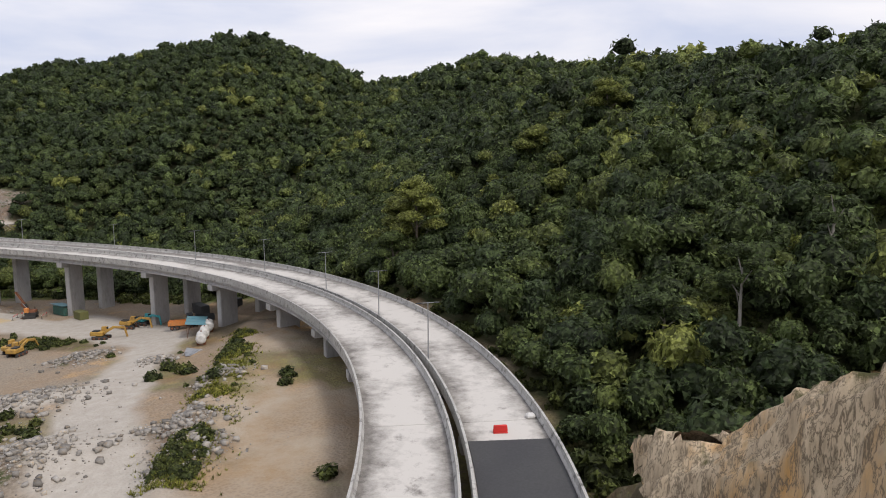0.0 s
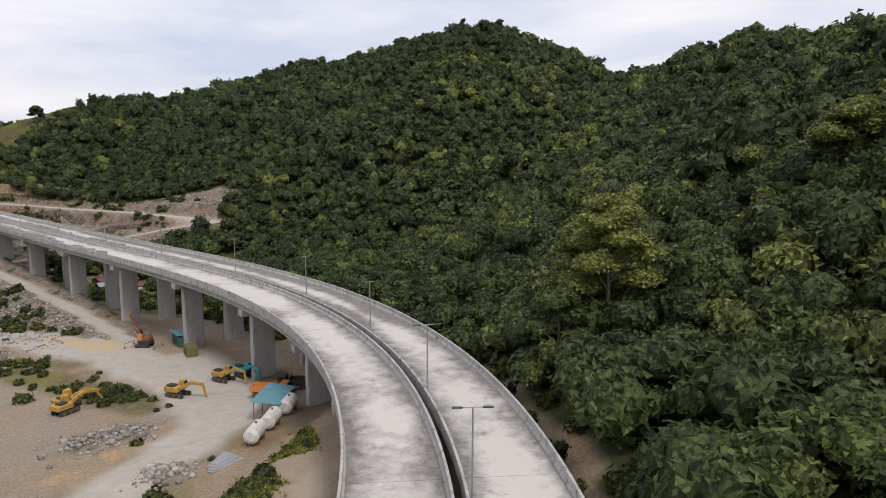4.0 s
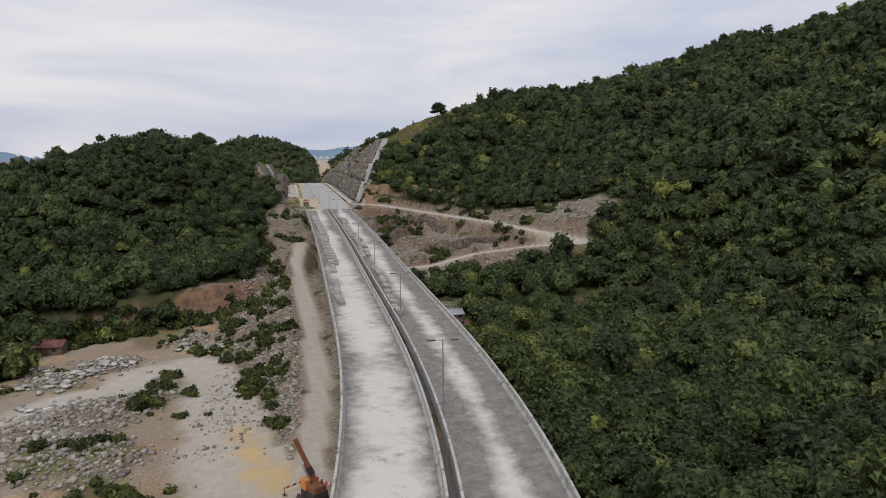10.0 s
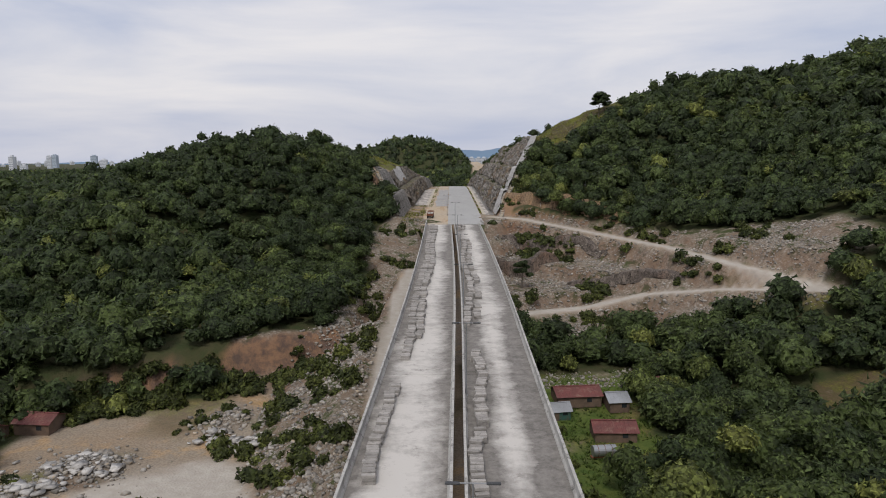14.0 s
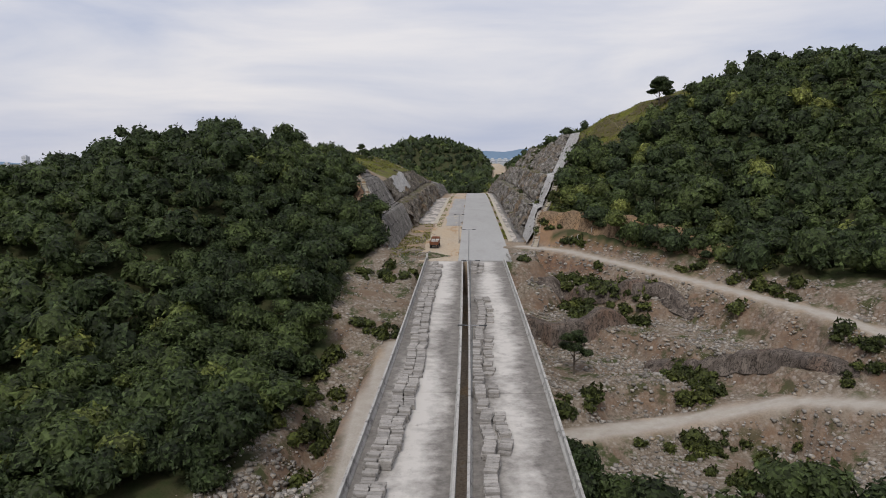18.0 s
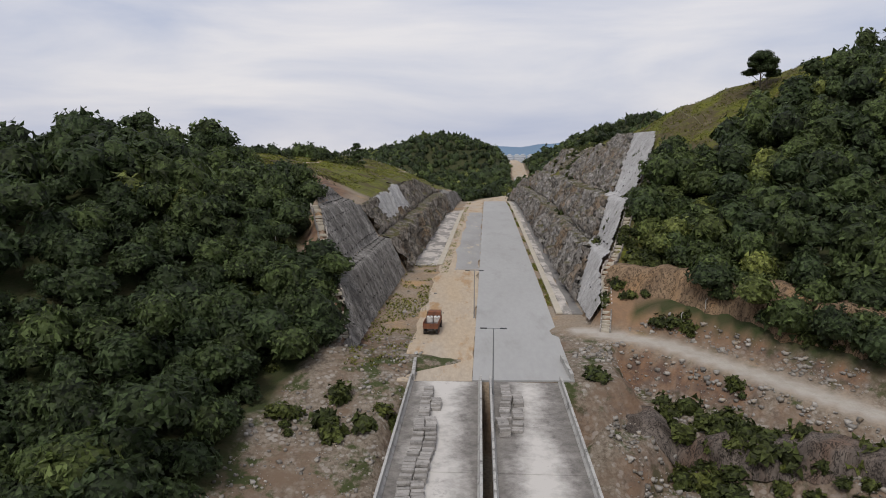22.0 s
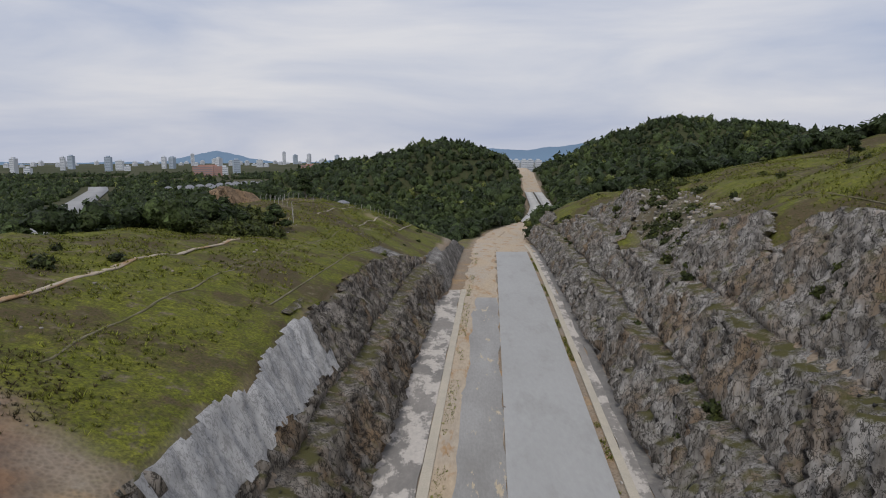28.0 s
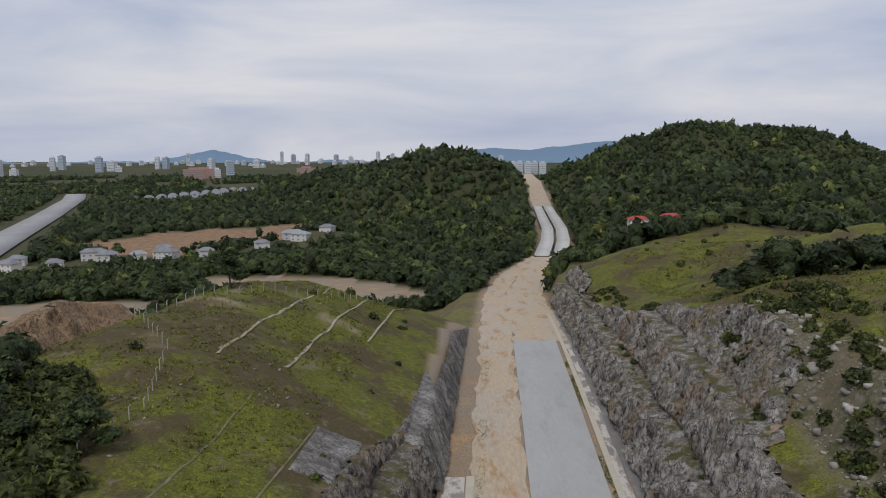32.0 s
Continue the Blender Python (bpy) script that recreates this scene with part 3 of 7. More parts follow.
GROUND = ground_material()
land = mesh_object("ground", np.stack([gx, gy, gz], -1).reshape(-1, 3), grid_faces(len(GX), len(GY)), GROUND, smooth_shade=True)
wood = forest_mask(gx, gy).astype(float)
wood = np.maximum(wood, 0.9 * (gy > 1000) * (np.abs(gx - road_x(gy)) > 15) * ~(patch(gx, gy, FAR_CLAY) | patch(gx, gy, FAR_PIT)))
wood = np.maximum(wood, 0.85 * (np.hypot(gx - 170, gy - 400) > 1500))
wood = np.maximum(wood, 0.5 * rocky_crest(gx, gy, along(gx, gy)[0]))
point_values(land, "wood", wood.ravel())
green_bank = 1 - smooth(near_track(gx, gy, ((117, 182, 0), (121, 152, 0), (125, 131, 0)))[0] + 5 * (fbm(gx / 5, gy / 5) - 0.5), 2.5, 6)
steep = np.hypot(np.gradient(gz, GX, axis=0), np.gradient(gz, GY, axis=1))
go, gs = along(gx, gy)
clay = 0.9 * smooth(go, 17, 20) * (1 - smooth(go, 60, 75)) * smooth(gy, 416, 424) * (gy < 450) * smooth(near_track(gx, gy, TRACKS[0])[0], 3, 6) + smooth(steep, 0.55, 0.9) * (gy < 446) * (gy > 405) * (np.abs(go) > 18) + 0.5 * smooth(steep, 0.7, 1.1) * (gy < 432) * (gy > 250) + ((gx > 60) & (gx < 140) & (gy > 286) & (gy < 325)) * smooth(steep, 0.35, 0.7) + 0.8 * ((gx - 247) ** 2 + (gy - 280) ** 2 < 120) + smooth(steep, 0.5, 0.8) * (gy > 600) * (gy < 790) * (go < -78) + 0.95 * smooth(-go, 34, 37) * (1 - smooth(-go, 75, 90)) * smooth(gy, 440, 448) * (1 - smooth(gy + 30 * (fbm(gx / 9, gy / 9) - 0.5), 492, 510))
point_values(land, "ochre", np.clip(1.0 * patch(gx, gy, FAR_CLAY) + 0.8 * smooth(go, 17, 20) * (1 - smooth(go, 50, 65)) * smooth(gy, 416, 424) * (gy < 446) * smooth(near_track(gx, gy, TRACKS[0])[0], 3, 6), 0, 1).ravel())
stain = near_track(gx, gy, ((135, 204, 0), (138, 190, 0), (140, 178, 0)))[0] + 5 * (fbm(gx / 3, gy / 3) - 0.5)
point_values(land, "lush", (smooth(go, 10, 13) * (1 - smooth(go, 44, 52)) * smooth(gy, 60, 100) * (1 - smooth(gy, 296, 312)) * smooth(fbm(gx / 8, gy / 8), 0.30, 0.42)).ravel())
point_values(land, "stain", (0.85 * (1 - smooth(stain, 1.2, 3.0))).ravel())
made = ((gy - 52) * 72 - (gx - 56) * 38) / 81.4
sandy = (1 - smooth(made, -1, 1.5)) * (go < -6) * (gy < 110) * (gy > -20) * (gx > 30) * (gx < 140)
clay = np.where(sandy > 0.5, 0, clay)
point_values(land, "sand", (sandy * (0.35 + 0.65 * smooth(fbm(gx / 9, gy / 9), 0.35, 0.6))).ravel())
point_values(land, "clay", np.clip(clay, 0, 1).ravel())
tk = np.minimum(np.minimum(near_track(gx, gy, TRACKS[0])[0], near_track(gx, gy, TRACKS[1])[0]), near_track(gx, gy, TRACKS[2])[0])
abut = smooth(gy, 285, 305) * (1 - smooth(gy, 424, 432)) * (np.abs(go) > 4) * ((go > 0) | (go > -70)) + smooth(gy, 180, 200) * (go < -6) * (go > -30 + 8 * fbm(gx / 9, gy / 9)) * (gy < 330)
abut = np.where((go > 0) & (gy < 300), 0, abut)
piles = sum(np.exp(-(((gx - px) / pr) ** 2 + ((gy - py) / pr) ** 2)) for px, py, pr in PILES)
rubble = np.clip(abut + smooth(piles + 0.6 * (fbm(gx / 6, gy / 6) - 0.5), 0.25, 0.6), 0, 1) * smooth(tk, 2.6, 4.2)
crag_zone = (gx > -30) & (gx < 78) & (gy < 8) & (gy > -40)
yard_tk = ((46, 44, 0), (57, 58, 0), (65, 70, 0), (77, 81, 0), (90, 90, 0), (108, 101, 0), (124, 110, 0), (136, 126, 0), (146, 155, 0)), ((132, 122, 0), (138, 145, 0), (137, 172, 0), (135, 195, 0), (134, 219, 0), (132, 243, 0), (124, 259, 0), (115, 251, 0), (104, 231, 0), (88, 205, 0)), ((90, 92, 0), (60, 112, 0), (20, 120, 0))
pale = np.minimum(np.minimum(near_track(gx, gy, yard_tk[0])[0] / 7.0, near_track(gx, gy, yard_tk[1])[0] / 9.0), near_track(gx, gy, yard_tk[2])[0] / 6.0) + 0.9 * (fbm(gx / 7, gy / 7) - 0.5)
tipped = stony_bank(gx, gy) * (go < -4) * smooth(near_track(gx, gy, TRACKS[2])[0], 2.4, 3.4)
pale = np.where(tipped > 0.03, 2.0, pale)
point_values(land, "pale", np.maximum(1 - smooth(pale, 0.65, 1.1), 1 - smooth(tk, 1.6, 3.4)).ravel())
point_values(land, "grass", (np.maximum(grass_mask(gx, gy), 0.8 * green_bank) * smooth(pale, 0.6, 1.05) * np.where(gy < 430, smooth(tk, 3, 5), 1) * (1 - smooth(tipped, 0.02, 0.15))).ravel())
on_track = 1 - smooth(pale, 0.6, 1.05)
point_values(land, "rubble", (np.clip(rubble + crag_zone + smooth(tipped, 0.02, 0.1) + 0.9 * rocky_crest(gx, gy, go), 0, 1) * (1 - on_track)).ravel())
tagged(land, "bare earth, gravel tracks and rough grass of a valley", "ground", kind="structure")


# ---- rock faces of the cutting ----
def cell_noise(u, v, seed):
    """A random step for each block of a broken wall, with slanting joints."""
    r = np.random.RandomState(seed)
    jt = r.rand(512)
    row = np.floor(v)
    uu = u + jt[(row.astype(int) * 7) % 512] * 3 + 0.35 * v
    return jt[(np.floor(uu).astype(int) * 31 + row.astype(int) * 17 + seed * 5) % 512]


def face(name, side, y0, y1, lo, hi, amount, mat, step, proud=0.0, low=0.0, high=99.0, edge=0, behind=0, gap=None):
    """A skin over the cut slope between two offsets; blocks stand out by amount."""
    ys = np.arange(y0, y1 + step, step)
    os_ = np.arange(lo, hi + 0.01, step * 0.62)
    Y, O = np.meshgrid(ys, os_, indexing="ij")
    X = road_x(Y) + side * O
    Z = ground(X, Y)
    slope = np.clip(np.abs(np.gradient(Z, os_, axis=1)), 0, 2.2) / 2.2
    w = np.cumsum(np.hypot(np.diff(Z, axis=1, prepend=Z[:, :1]), np.diff(O, axis=1, prepend=O[:, :1])), axis=1)
    wob = 2.2 * fbm(Y / 6.0, w / 5.0)
    dip = Y - w * 0.22
    slab = dip / 3.4 + 1.5 * fbm(Y / 9.0, w / 11.0)
    thin = dip / 1.3 + 1.2 * fbm(Y / 4.0 + 8, w / 7.0)
    d = 0.62 * (slab - np.floor(slab)) + 0.34 * (thin - np.floor(thin)) + 0.34 * cell_noise(dip / 1.6, w / 4.0 + 0.6 * wob, 5)
    d = d + 0.9 * fbm(Y / 7.0 + 0.1 * w, w / 6.0) + 0.35 * fbm(Y / 1.3, w / 1.3) - 0.55
    d = proud + amount * (d - 0.35) * (0.25 + slope)
    X2, Z2 = X - side * d, Z + d * 0.45 + 0.02
    top = natural(X, Y)
    keep = (top > road_z(Y) + cut_at(side * O, Y) - 0.4) & (Z > road_z(Y) + low) & (Z < road_z(Y) + high)
    if edge:
        keep &= Y - 436 - (O - 17) * 2.1 < edge + (O - 17) * 0.7 + 12 * (fbm(Y / 7.0, O / 5.0) - 0.5)
    if behind:
        keep &= Y - 436 - (O - 17) * 2.1 > behind + (O - 17) * 0.7 - 7
    if gap:
        keep &= ~((Y > gap[0]) & (Y < gap[1]) & (Z > road_z(Y) + 11) & (O > 28))
    f = grid_faces(len(ys), len(os_))
    k = keep.ravel()
    f = f[k[f].sum(1) >= 4]
    if side < 0:
        f = f[:, ::-1]
    used, inv = np.unique(f, return_inverse=True)
    v = np.stack([X2, Y, Z2], -1).reshape(-1, 3)[used]
    ob = mesh_object(name, v, inv.reshape(-1, 4)[:, ::-1], mat)
    return ob


def rock_material(name, a, b, c, moss, broken=1.0):
    m = bpy.data.materials.new(name)
    m.use_nodes = True
    nt = m.node_tree
    bs = nt.nodes["Principled BSDF"]
    geo = nt.nodes.new("ShaderNodeNewGeometry")
    mix = mixer(nt)
    mp = nt.nodes.new("ShaderNodeMapping")
    mp.inputs["Scale"].default_value = (1, 1.25, 0.26)
    mp.inputs["Rotation"].default_value = (0.2, 0, 0)
    nt.links.new(geo.outputs["Position"], mp.inputs["Vector"])

    def nz(scale, detail=7, rough=0.65):
        n = nt.nodes.new("ShaderNodeTexNoise")
        n.inputs["Scale"].default_value, n.inputs["Detail"].default_value, n.inputs["Roughness"].default_value = scale, detail, rough
        nt.links.new(mp.outputs["Vector"], n.inputs["Vector"])
        return n.outputs["Fac"]

    def rng(v, lo, hi):
        n = nt.nodes.new("ShaderNodeMapRange")
        n.inputs["From Min"].default_value, n.inputs["From Max"].default_value = lo, hi
        nt.links.new(v, n.inputs["Value"])
        return n.outputs["Result"]

    col = mix(rng(nz(0.5), 0.40, 0.60), a, b)
    col = mix(rng(nz(0.13), 0.50, 0.64), col, c)
    col = mix(rng(nz(1.6, 8, 0.7), 0.5, 0.75), col, tuple(v * (1 - 0.65 * broken) for v in a))
    for scale, width in ((0.55, 0.022), (1.5, 0.03)):
        dist = nt.nodes.new("ShaderNodeMath")
        dist.operation = "PINGPONG"
        dist.inputs[1].default_value = 0.5
        nt.links.new(nz(scale, 5, 0.6), dist.inputs[0])
        col = mix(rng(dist.outputs[0], 0.5 - width, 0.5), col, tuple(v * (1 - 0.75 * broken) for v in b))
    if moss:
        sep = nt.nodes.new("ShaderNodeSeparateXYZ")
        nt.links.new(geo.outputs["Normal"], sep.inputs[0])
        up = mix(1.0, rng(sep.outputs["Z"], 0.55, 0.85), rng(nz(0.3), 0.47, 0.58), "MULTIPLY")
        col = mix(up, col, (0.085, 0.08, 0.03))
    nt.links.new(col, bs.inputs["Base Color"])
    bs.inputs["Roughness"].default_value = 0.9
    bs.inputs["Specular IOR Level"].default_value = 0.2
    bp = nt.nodes.new("ShaderNodeBump")
    bp.inputs["Strength"].default_value, bp.inputs["Distance"].default_value = 0.9 * broken, 0.3
    nt.links.new(nz(1.8, 9, 0.75), bp.inputs["Height"])
    nt.links.new(bp.outputs["Normal"], bs.inputs["Normal"])
    return m


ROCK = rock_material("grey_blasted_rock", (0.36, 0.342, 0.318), (0.145, 0.13, 0.112), (0.22, 0.16, 0.105), True)
ROCK_BROWN = rock_material("brown_grey_blasted_rock", (0.285, 0.258, 0.225), (0.11, 0.096, 0.08), (0.20, 0.14, 0.085), True)
CRAG = rock_material("ochre_rock", (0.66, 0.53, 0.36), (0.50, 0.39, 0.26), (0.60, 0.35, 0.13), True, 0.8)
SHOT = rock_material("sprayed_concrete", (0.44, 0.433, 0.42), (0.35, 0.343, 0.33), (0.51, 0.503, 0.49), False, 0.4)
SHOT_OLD = rock_material("weathered_sprayed_concrete", (0.245, 0.232, 0.213), (0.112, 0.103, 0.092), (0.35, 0.333, 0.306), False, 0.7)

tagged(face("rock_face", 1, 432, 830, 16.6, 52, 2.9, ROCK, 0.46, behind=17), "jagged grey blasted rock face with weeds on its benches", "rock face", kind="structure")
tagged(face("rock_face", -1, 480, 646, 20.0, 52, 2.3, ROCK_BROWN, 0.46, gap=(499, 543)), "jagged grey and brown rock face of the road cutting", "rock face", kind="structure")
tagged(face("shotcrete_wall", -1, 412, 478, 20.6, 50, 0.45, SHOT_OLD, 0.5, 0.35), "weathered grey sprayed concrete wall with weep holes", "retaining wall", kind="structure")
tagged(face("shotcrete_wall", -1, 497, 545, 27.6, 32.6, 0.7, SHOT, 0.5, 0.6, 9.8), "pale sprayed concrete facing over the upper rock bench", "retaining wall", kind="structure")
tagged(face("shotcrete_wall", -1, 644, 772, 17.6, 50, 0.8, SHOT_OLD, 0.5, 0.3), "dark streaked sprayed concrete facing on a rock bank", "retaining wall", kind="structure")
tagged(face("shotcrete_wall", 1, 432, 540, 16.6, 42, 0.4, SHOT, 0.5, 0.9, edge=17), "pale sprayed concrete panel with drain holes on the rock face", "retaining wall", kind="structure")


# ---- viaduct ----
S_START, S_END = -206.0, 240.0
HALF, GAP = 9.75, 1.0


def sweep(name, profile, s0, s1, step, mat, parent=None, label=""):
    """A closed profile of (offset, height) drawn along the centre line."""
    n = max(2, int(abs(s1 - s0) / step) + 1)
    verts, k = [], len(profile)
    for i in range(n):
        x, y, hx, hy = centre(s0 + (s1 - s0) * i / (n - 1))
        z = float(road_z(y))
        verts += [(x + o * hy, y - o * hx, z + h) for o, h in profile]
    faces = [(i * k + j, i * k + (j + 1) % k, (i + 1) * k + (j + 1) % k, (i + 1) * k + j) for i in range(n - 1) for j in range(k)]
    me = bpy.data.meshes.new(name)
    me.from_pydata(verts, [], [f[::-1] for f in faces] + [tuple(range(k)), tuple(range((n - 1) * k, n * k))[::-1]])
    me.materials.append(mat)
    me.update()
    bm = bmesh.new()
    bm.from_mesh(me)
    bmesh.ops.recalc_face_normals(bm, faces=bm.faces)
    bm.to_mesh(me)
    bm.free()
    ob = new(name, me)
    ob.parent = parent
    if label:
        ob["label"] = label
    return ob


PIER_S = [215, 181.5, 148, 111, 73.5, 36, -1.5, -38, -68.5, -98, -124.5, -151, -178]


def viaduct(side):
    thing = new("viaduct")
    tagged(thing, "unfinished grey concrete road viaduct on wall piers", "bridge", "twin viaducts")
    lo, hi = (-HALF, -GAP / 2) if side < 0 else (GAP / 2, HALF)
    joints = [S_START] + sorted(PIER_S) + [S_END]
    for a, b in zip(joints[:-1], joints[1:]):
        a, b = a + 0.04, b - 0.04
        mid = [(hi + (lo - hi) * k / 8, 0.0) for k in range(9)]
        slab = sweep("deck_slab", [(lo, -0.3), (hi, -0.3)] + mid, a, b, 3.0, DECK, thing)
        nv = len(slab.data.vertices)
        # wear: 0 at the parapets, 1 in the dusty wheel path
        ring = np.array([0, 0] + [math.sin(math.pi * k / 8) ** 0.8 for k in range(9)])
        ss = np.linspace(a, b, nv // 11)
        stained = (smooth(ss, -95, -55) * (1 - 0.6 * smooth(ss, 70, 120)))[:, None] if side > 0 else 0.25 * smooth(ss, 60, 90)[:, None]
        track = np.array([0, 0] + [1.2 * math.exp(-((k / 8 - 0.5) / 0.22) ** 2) - 0.3 for k in range(9)])
        point_values(slab, "wear", (ring[None] * (1 - stained) + track[None] * stained).ravel())
        for k in range(4):
            o = lo + 1.0 + (hi - lo - 2.0) * k / 3
            sweep("girder", [(o - 0.35, -1.9), (o + 0.35, -1.9), (o + 0.35, -1.6), (o + 0.12, -1.45), (o + 0.12, -0.6), (o + 0.45, -0.3), (o - 0.45, -0.3), (o - 0.12, -0.6), (o - 0.12, -1.45), (o - 0.35, -1.6)], a, b, 6.0, CONCRETE, thing)
        for o, sg in ((lo, 1), (hi, -1)):
            sweep("parapet", [(o - 0.02 * sg, -0.55), (o + 0.45 * sg, -0.001), (o + 0.42 * sg, 0.12), (o + 0.27 * sg, 0.35), (o + 0.23 * sg, 0.95), (o - 0.02 * sg, 0.95)], a, b, 2.0, PARAPET, thing, "stained concrete parapet")
    for s in PIER_S:
        x, y, hx, hy = centre(s)
        o = (lo + hi) / 2
        px, py, top = x + o * hy, y - o * hx, float(road_z(y)) - 1.9
        base = float(ground(px, py)) - 1.5
        bm = bmesh.new()
        bmesh.ops.create_cube(bm, size=1.0, matrix=Matrix.LocRotScale((px, py, (top - 1.3 + base) / 2), Euler((0, 0, math.atan2(-hx, hy))), (4.4, 1.9, top - 1.3 - base)))
        bmesh.ops.bevel(bm, geom=bm.edges[:], offset=0.12, segments=2, affect="EDGES")
        part("pier", bm, CONCRETE, thing)
        bm = bmesh.new()
        bmesh.ops.create_cube(bm, size=1.0, matrix=Matrix.LocRotScale((px, py, top - 0.65), Euler((0, 0, math.atan2(-hx, hy))), (hi - lo - 0.6, 2.2, 1.3)))
        bmesh.ops.bevel(bm, geom=bm.edges[:], offset=0.06, segments=1, affect="EDGES")
        part("crosshead", bm, CONCRETE, thing)
    return thing


viaduct(-1)
viaduct(1)

# ---- forest ----
def leafy(name, a, b, tip):
    m = bpy.data.materials.new(name)
    m.use_nodes = True
    nt = m.node_tree
    bs = nt.nodes["Principled BSDF"]
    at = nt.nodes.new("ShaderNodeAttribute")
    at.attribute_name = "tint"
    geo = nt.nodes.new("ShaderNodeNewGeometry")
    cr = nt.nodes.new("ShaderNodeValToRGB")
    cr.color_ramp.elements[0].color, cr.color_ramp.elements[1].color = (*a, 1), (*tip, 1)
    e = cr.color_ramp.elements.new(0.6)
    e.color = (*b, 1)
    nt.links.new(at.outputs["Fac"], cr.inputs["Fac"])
    mu = nt.nodes.new("ShaderNodeMixRGB")
    mu.blend_type, mu.inputs[0].default_value = "MULTIPLY", 1.0
    nt.links.new(cr.outputs["Color"], mu.inputs[1])
    nt.links.new(ramp_to(nt, geo.outputs["Random Per Island"], 0.5, 1.5), mu.inputs[2])
    # each spray is made of small leaves, turned this way and that
    vo = nt.nodes.new("ShaderNodeTexVoronoi")
    vo.inputs["Scale"].default_value = 2.5
    nt.links.new(geo.outputs["Position"], vo.inputs["Vector"])
    m2 = nt.nodes.new("ShaderNodeMixRGB")
    m2.blend_type, m2.inputs[0].default_value = "MULTIPLY", 1.0
    sp = nt.nodes.new("ShaderNodeSeparateXYZ")
    nt.links.new(vo.outputs["Color"], sp.inputs[0])
    nt.links.new(mu.outputs["Color"], m2.inputs[1])
    nt.links.new(ramp_to(nt, sp.outputs["X"], 0.4, 1.65), m2.inputs[2])
    nt.links.new(m2.outputs["Color"], bs.inputs["Base Color"])
    tilt = nt.nodes.new("ShaderNodeVectorMath")
    tilt.operation = "MULTIPLY_ADD"
    nt.links.new(vo.outputs["Color"], tilt.inputs[0])
    tilt.inputs[1].default_value = (1.5, 1.5, 1.2)
    tilt.inputs[2].default_value = (-0.75, -0.75, -0.45)
    add = nt.nodes.new("ShaderNodeVectorMath")
    nt.links.new(tilt.outputs[0], add.inputs[0])
    nt.links.new(geo.outputs["Normal"], add.inputs[1])
    nrm = nt.nodes.new("ShaderNodeVectorMath")
    nrm.operation = "NORMALIZE"
    nt.links.new(add.outputs[0], nrm.inputs[0])
    nt.links.new(nrm.outputs[0], bs.inputs["Normal"])
    tr = nt.nodes.new("ShaderNodeBsdfTranslucent")
    nt.links.new(m2.outputs["Color"], tr.inputs["Color"])
    ms = nt.nodes.new("ShaderNodeMixShader")
    ms.inputs[0].default_value = 0.35
    nt.links.new(bs.outputs[0], ms.inputs[1])
    nt.links.new(tr.outputs[0], ms.inputs[2])
    nt.links.new(ms.outputs[0], nt.nodes["Material Output"].inputs["Surface"])
    bs.inputs["Roughness"].default_value = 0.6
    bs.inputs["Specular IOR Level"].default_value = 0.25
    return m


LEAVES = leafy("forest_leaves", (0.041, 0.060, 0.023), (0.080, 0.108, 0.033), (0.195, 0.215, 0.055))
BARK = material("bark", (0.16, 0.13, 0.10), (0.10, 0.085, 0.07), 2.0, 0.9, 0.4, 0.4)


def crown_kit(n_leaf, n_core, leaf, seed, lobed=1.0):
    """One crown of unit radius: a lobed inner body and many leaf sprays. Verts and quads."""
    r = np.random.RandomState(seed)
    lobes = r.normal(size=(15, 3))
    lobes[:, 2] = np.abs(lobes[:, 2]) * 0.8
    lobes /= np.linalg.norm(lobes, axis=1)[:, None]
    size = r.uniform(0.22, 0.5, 15) * lobed

    def radius(d):
        return 0.85 - 0.25 * lobed + ((np.maximum(0, (d @ lobes.T) - 0.76) / 0.24) ** 0.6 * size).max(1)

    v, f = [], []
    nu, nv = n_core
    th = np.linspace(0, 2 * np.pi, nu, endpoint=False)
    ph = np.linspace(-0.8, np.pi / 2, nv)
    d = np.array([(np.cos(p) * np.cos(t), np.cos(p) * np.sin(t), np.sin(p)) for p in ph for t in th])
    v.append(d * radius(d)[:, None] * np.array([0.88, 0.88, 0.7]))
    q = [(j * nu + i, j * nu + (i + 1) % nu, (j + 1) * nu + (i + 1) % nu, (j + 1) * nu + i) for j in range(nv - 1) for i in range(nu)]
    f.append(np.array([t for a, b, c, e in q for t in ((a, b, c), (a, c, e))]))
    d = r.normal(size=(n_leaf, 3))
    d[:, 2] = np.abs(d[:, 2]) * 1.1 - 0.35
    d /= np.linalg.norm(d, axis=1)[:, None]
    c = d * (radius(d) * r.uniform(0.84, 1.06, n_leaf))[:, None] * np.array([1, 1, 0.8])
    nrm = d * 0.7 + r.normal(size=(n_leaf, 3)) * 0.5 + np.array([0, 0, 0.75])
    nrm /= np.linalg.norm(nrm, axis=1)[:, None]
    t1 = np.cross(nrm, r.normal(size=(n_leaf, 3)))
    t1 /= np.linalg.norm(t1, axis=1)[:, None]
    t2 = np.cross(nrm, t1)
    sz = leaf * r.uniform(0.6, 1.3, n_leaf)[:, None]
    q = np.stack([c - t1 * sz - nrm * sz * 0.25, c + t1 * sz * 0.8 - t2 * sz * 0.75, c + t1 * sz * 0.7 + t2 * sz * 0.8], 1)
    base = nu * nv
    v.append(q.reshape(-1, 3))
    f.append(np.arange(base, base + 3 * n_leaf).reshape(-1, 3))
    return np.concatenate(v), np.concatenate(f)


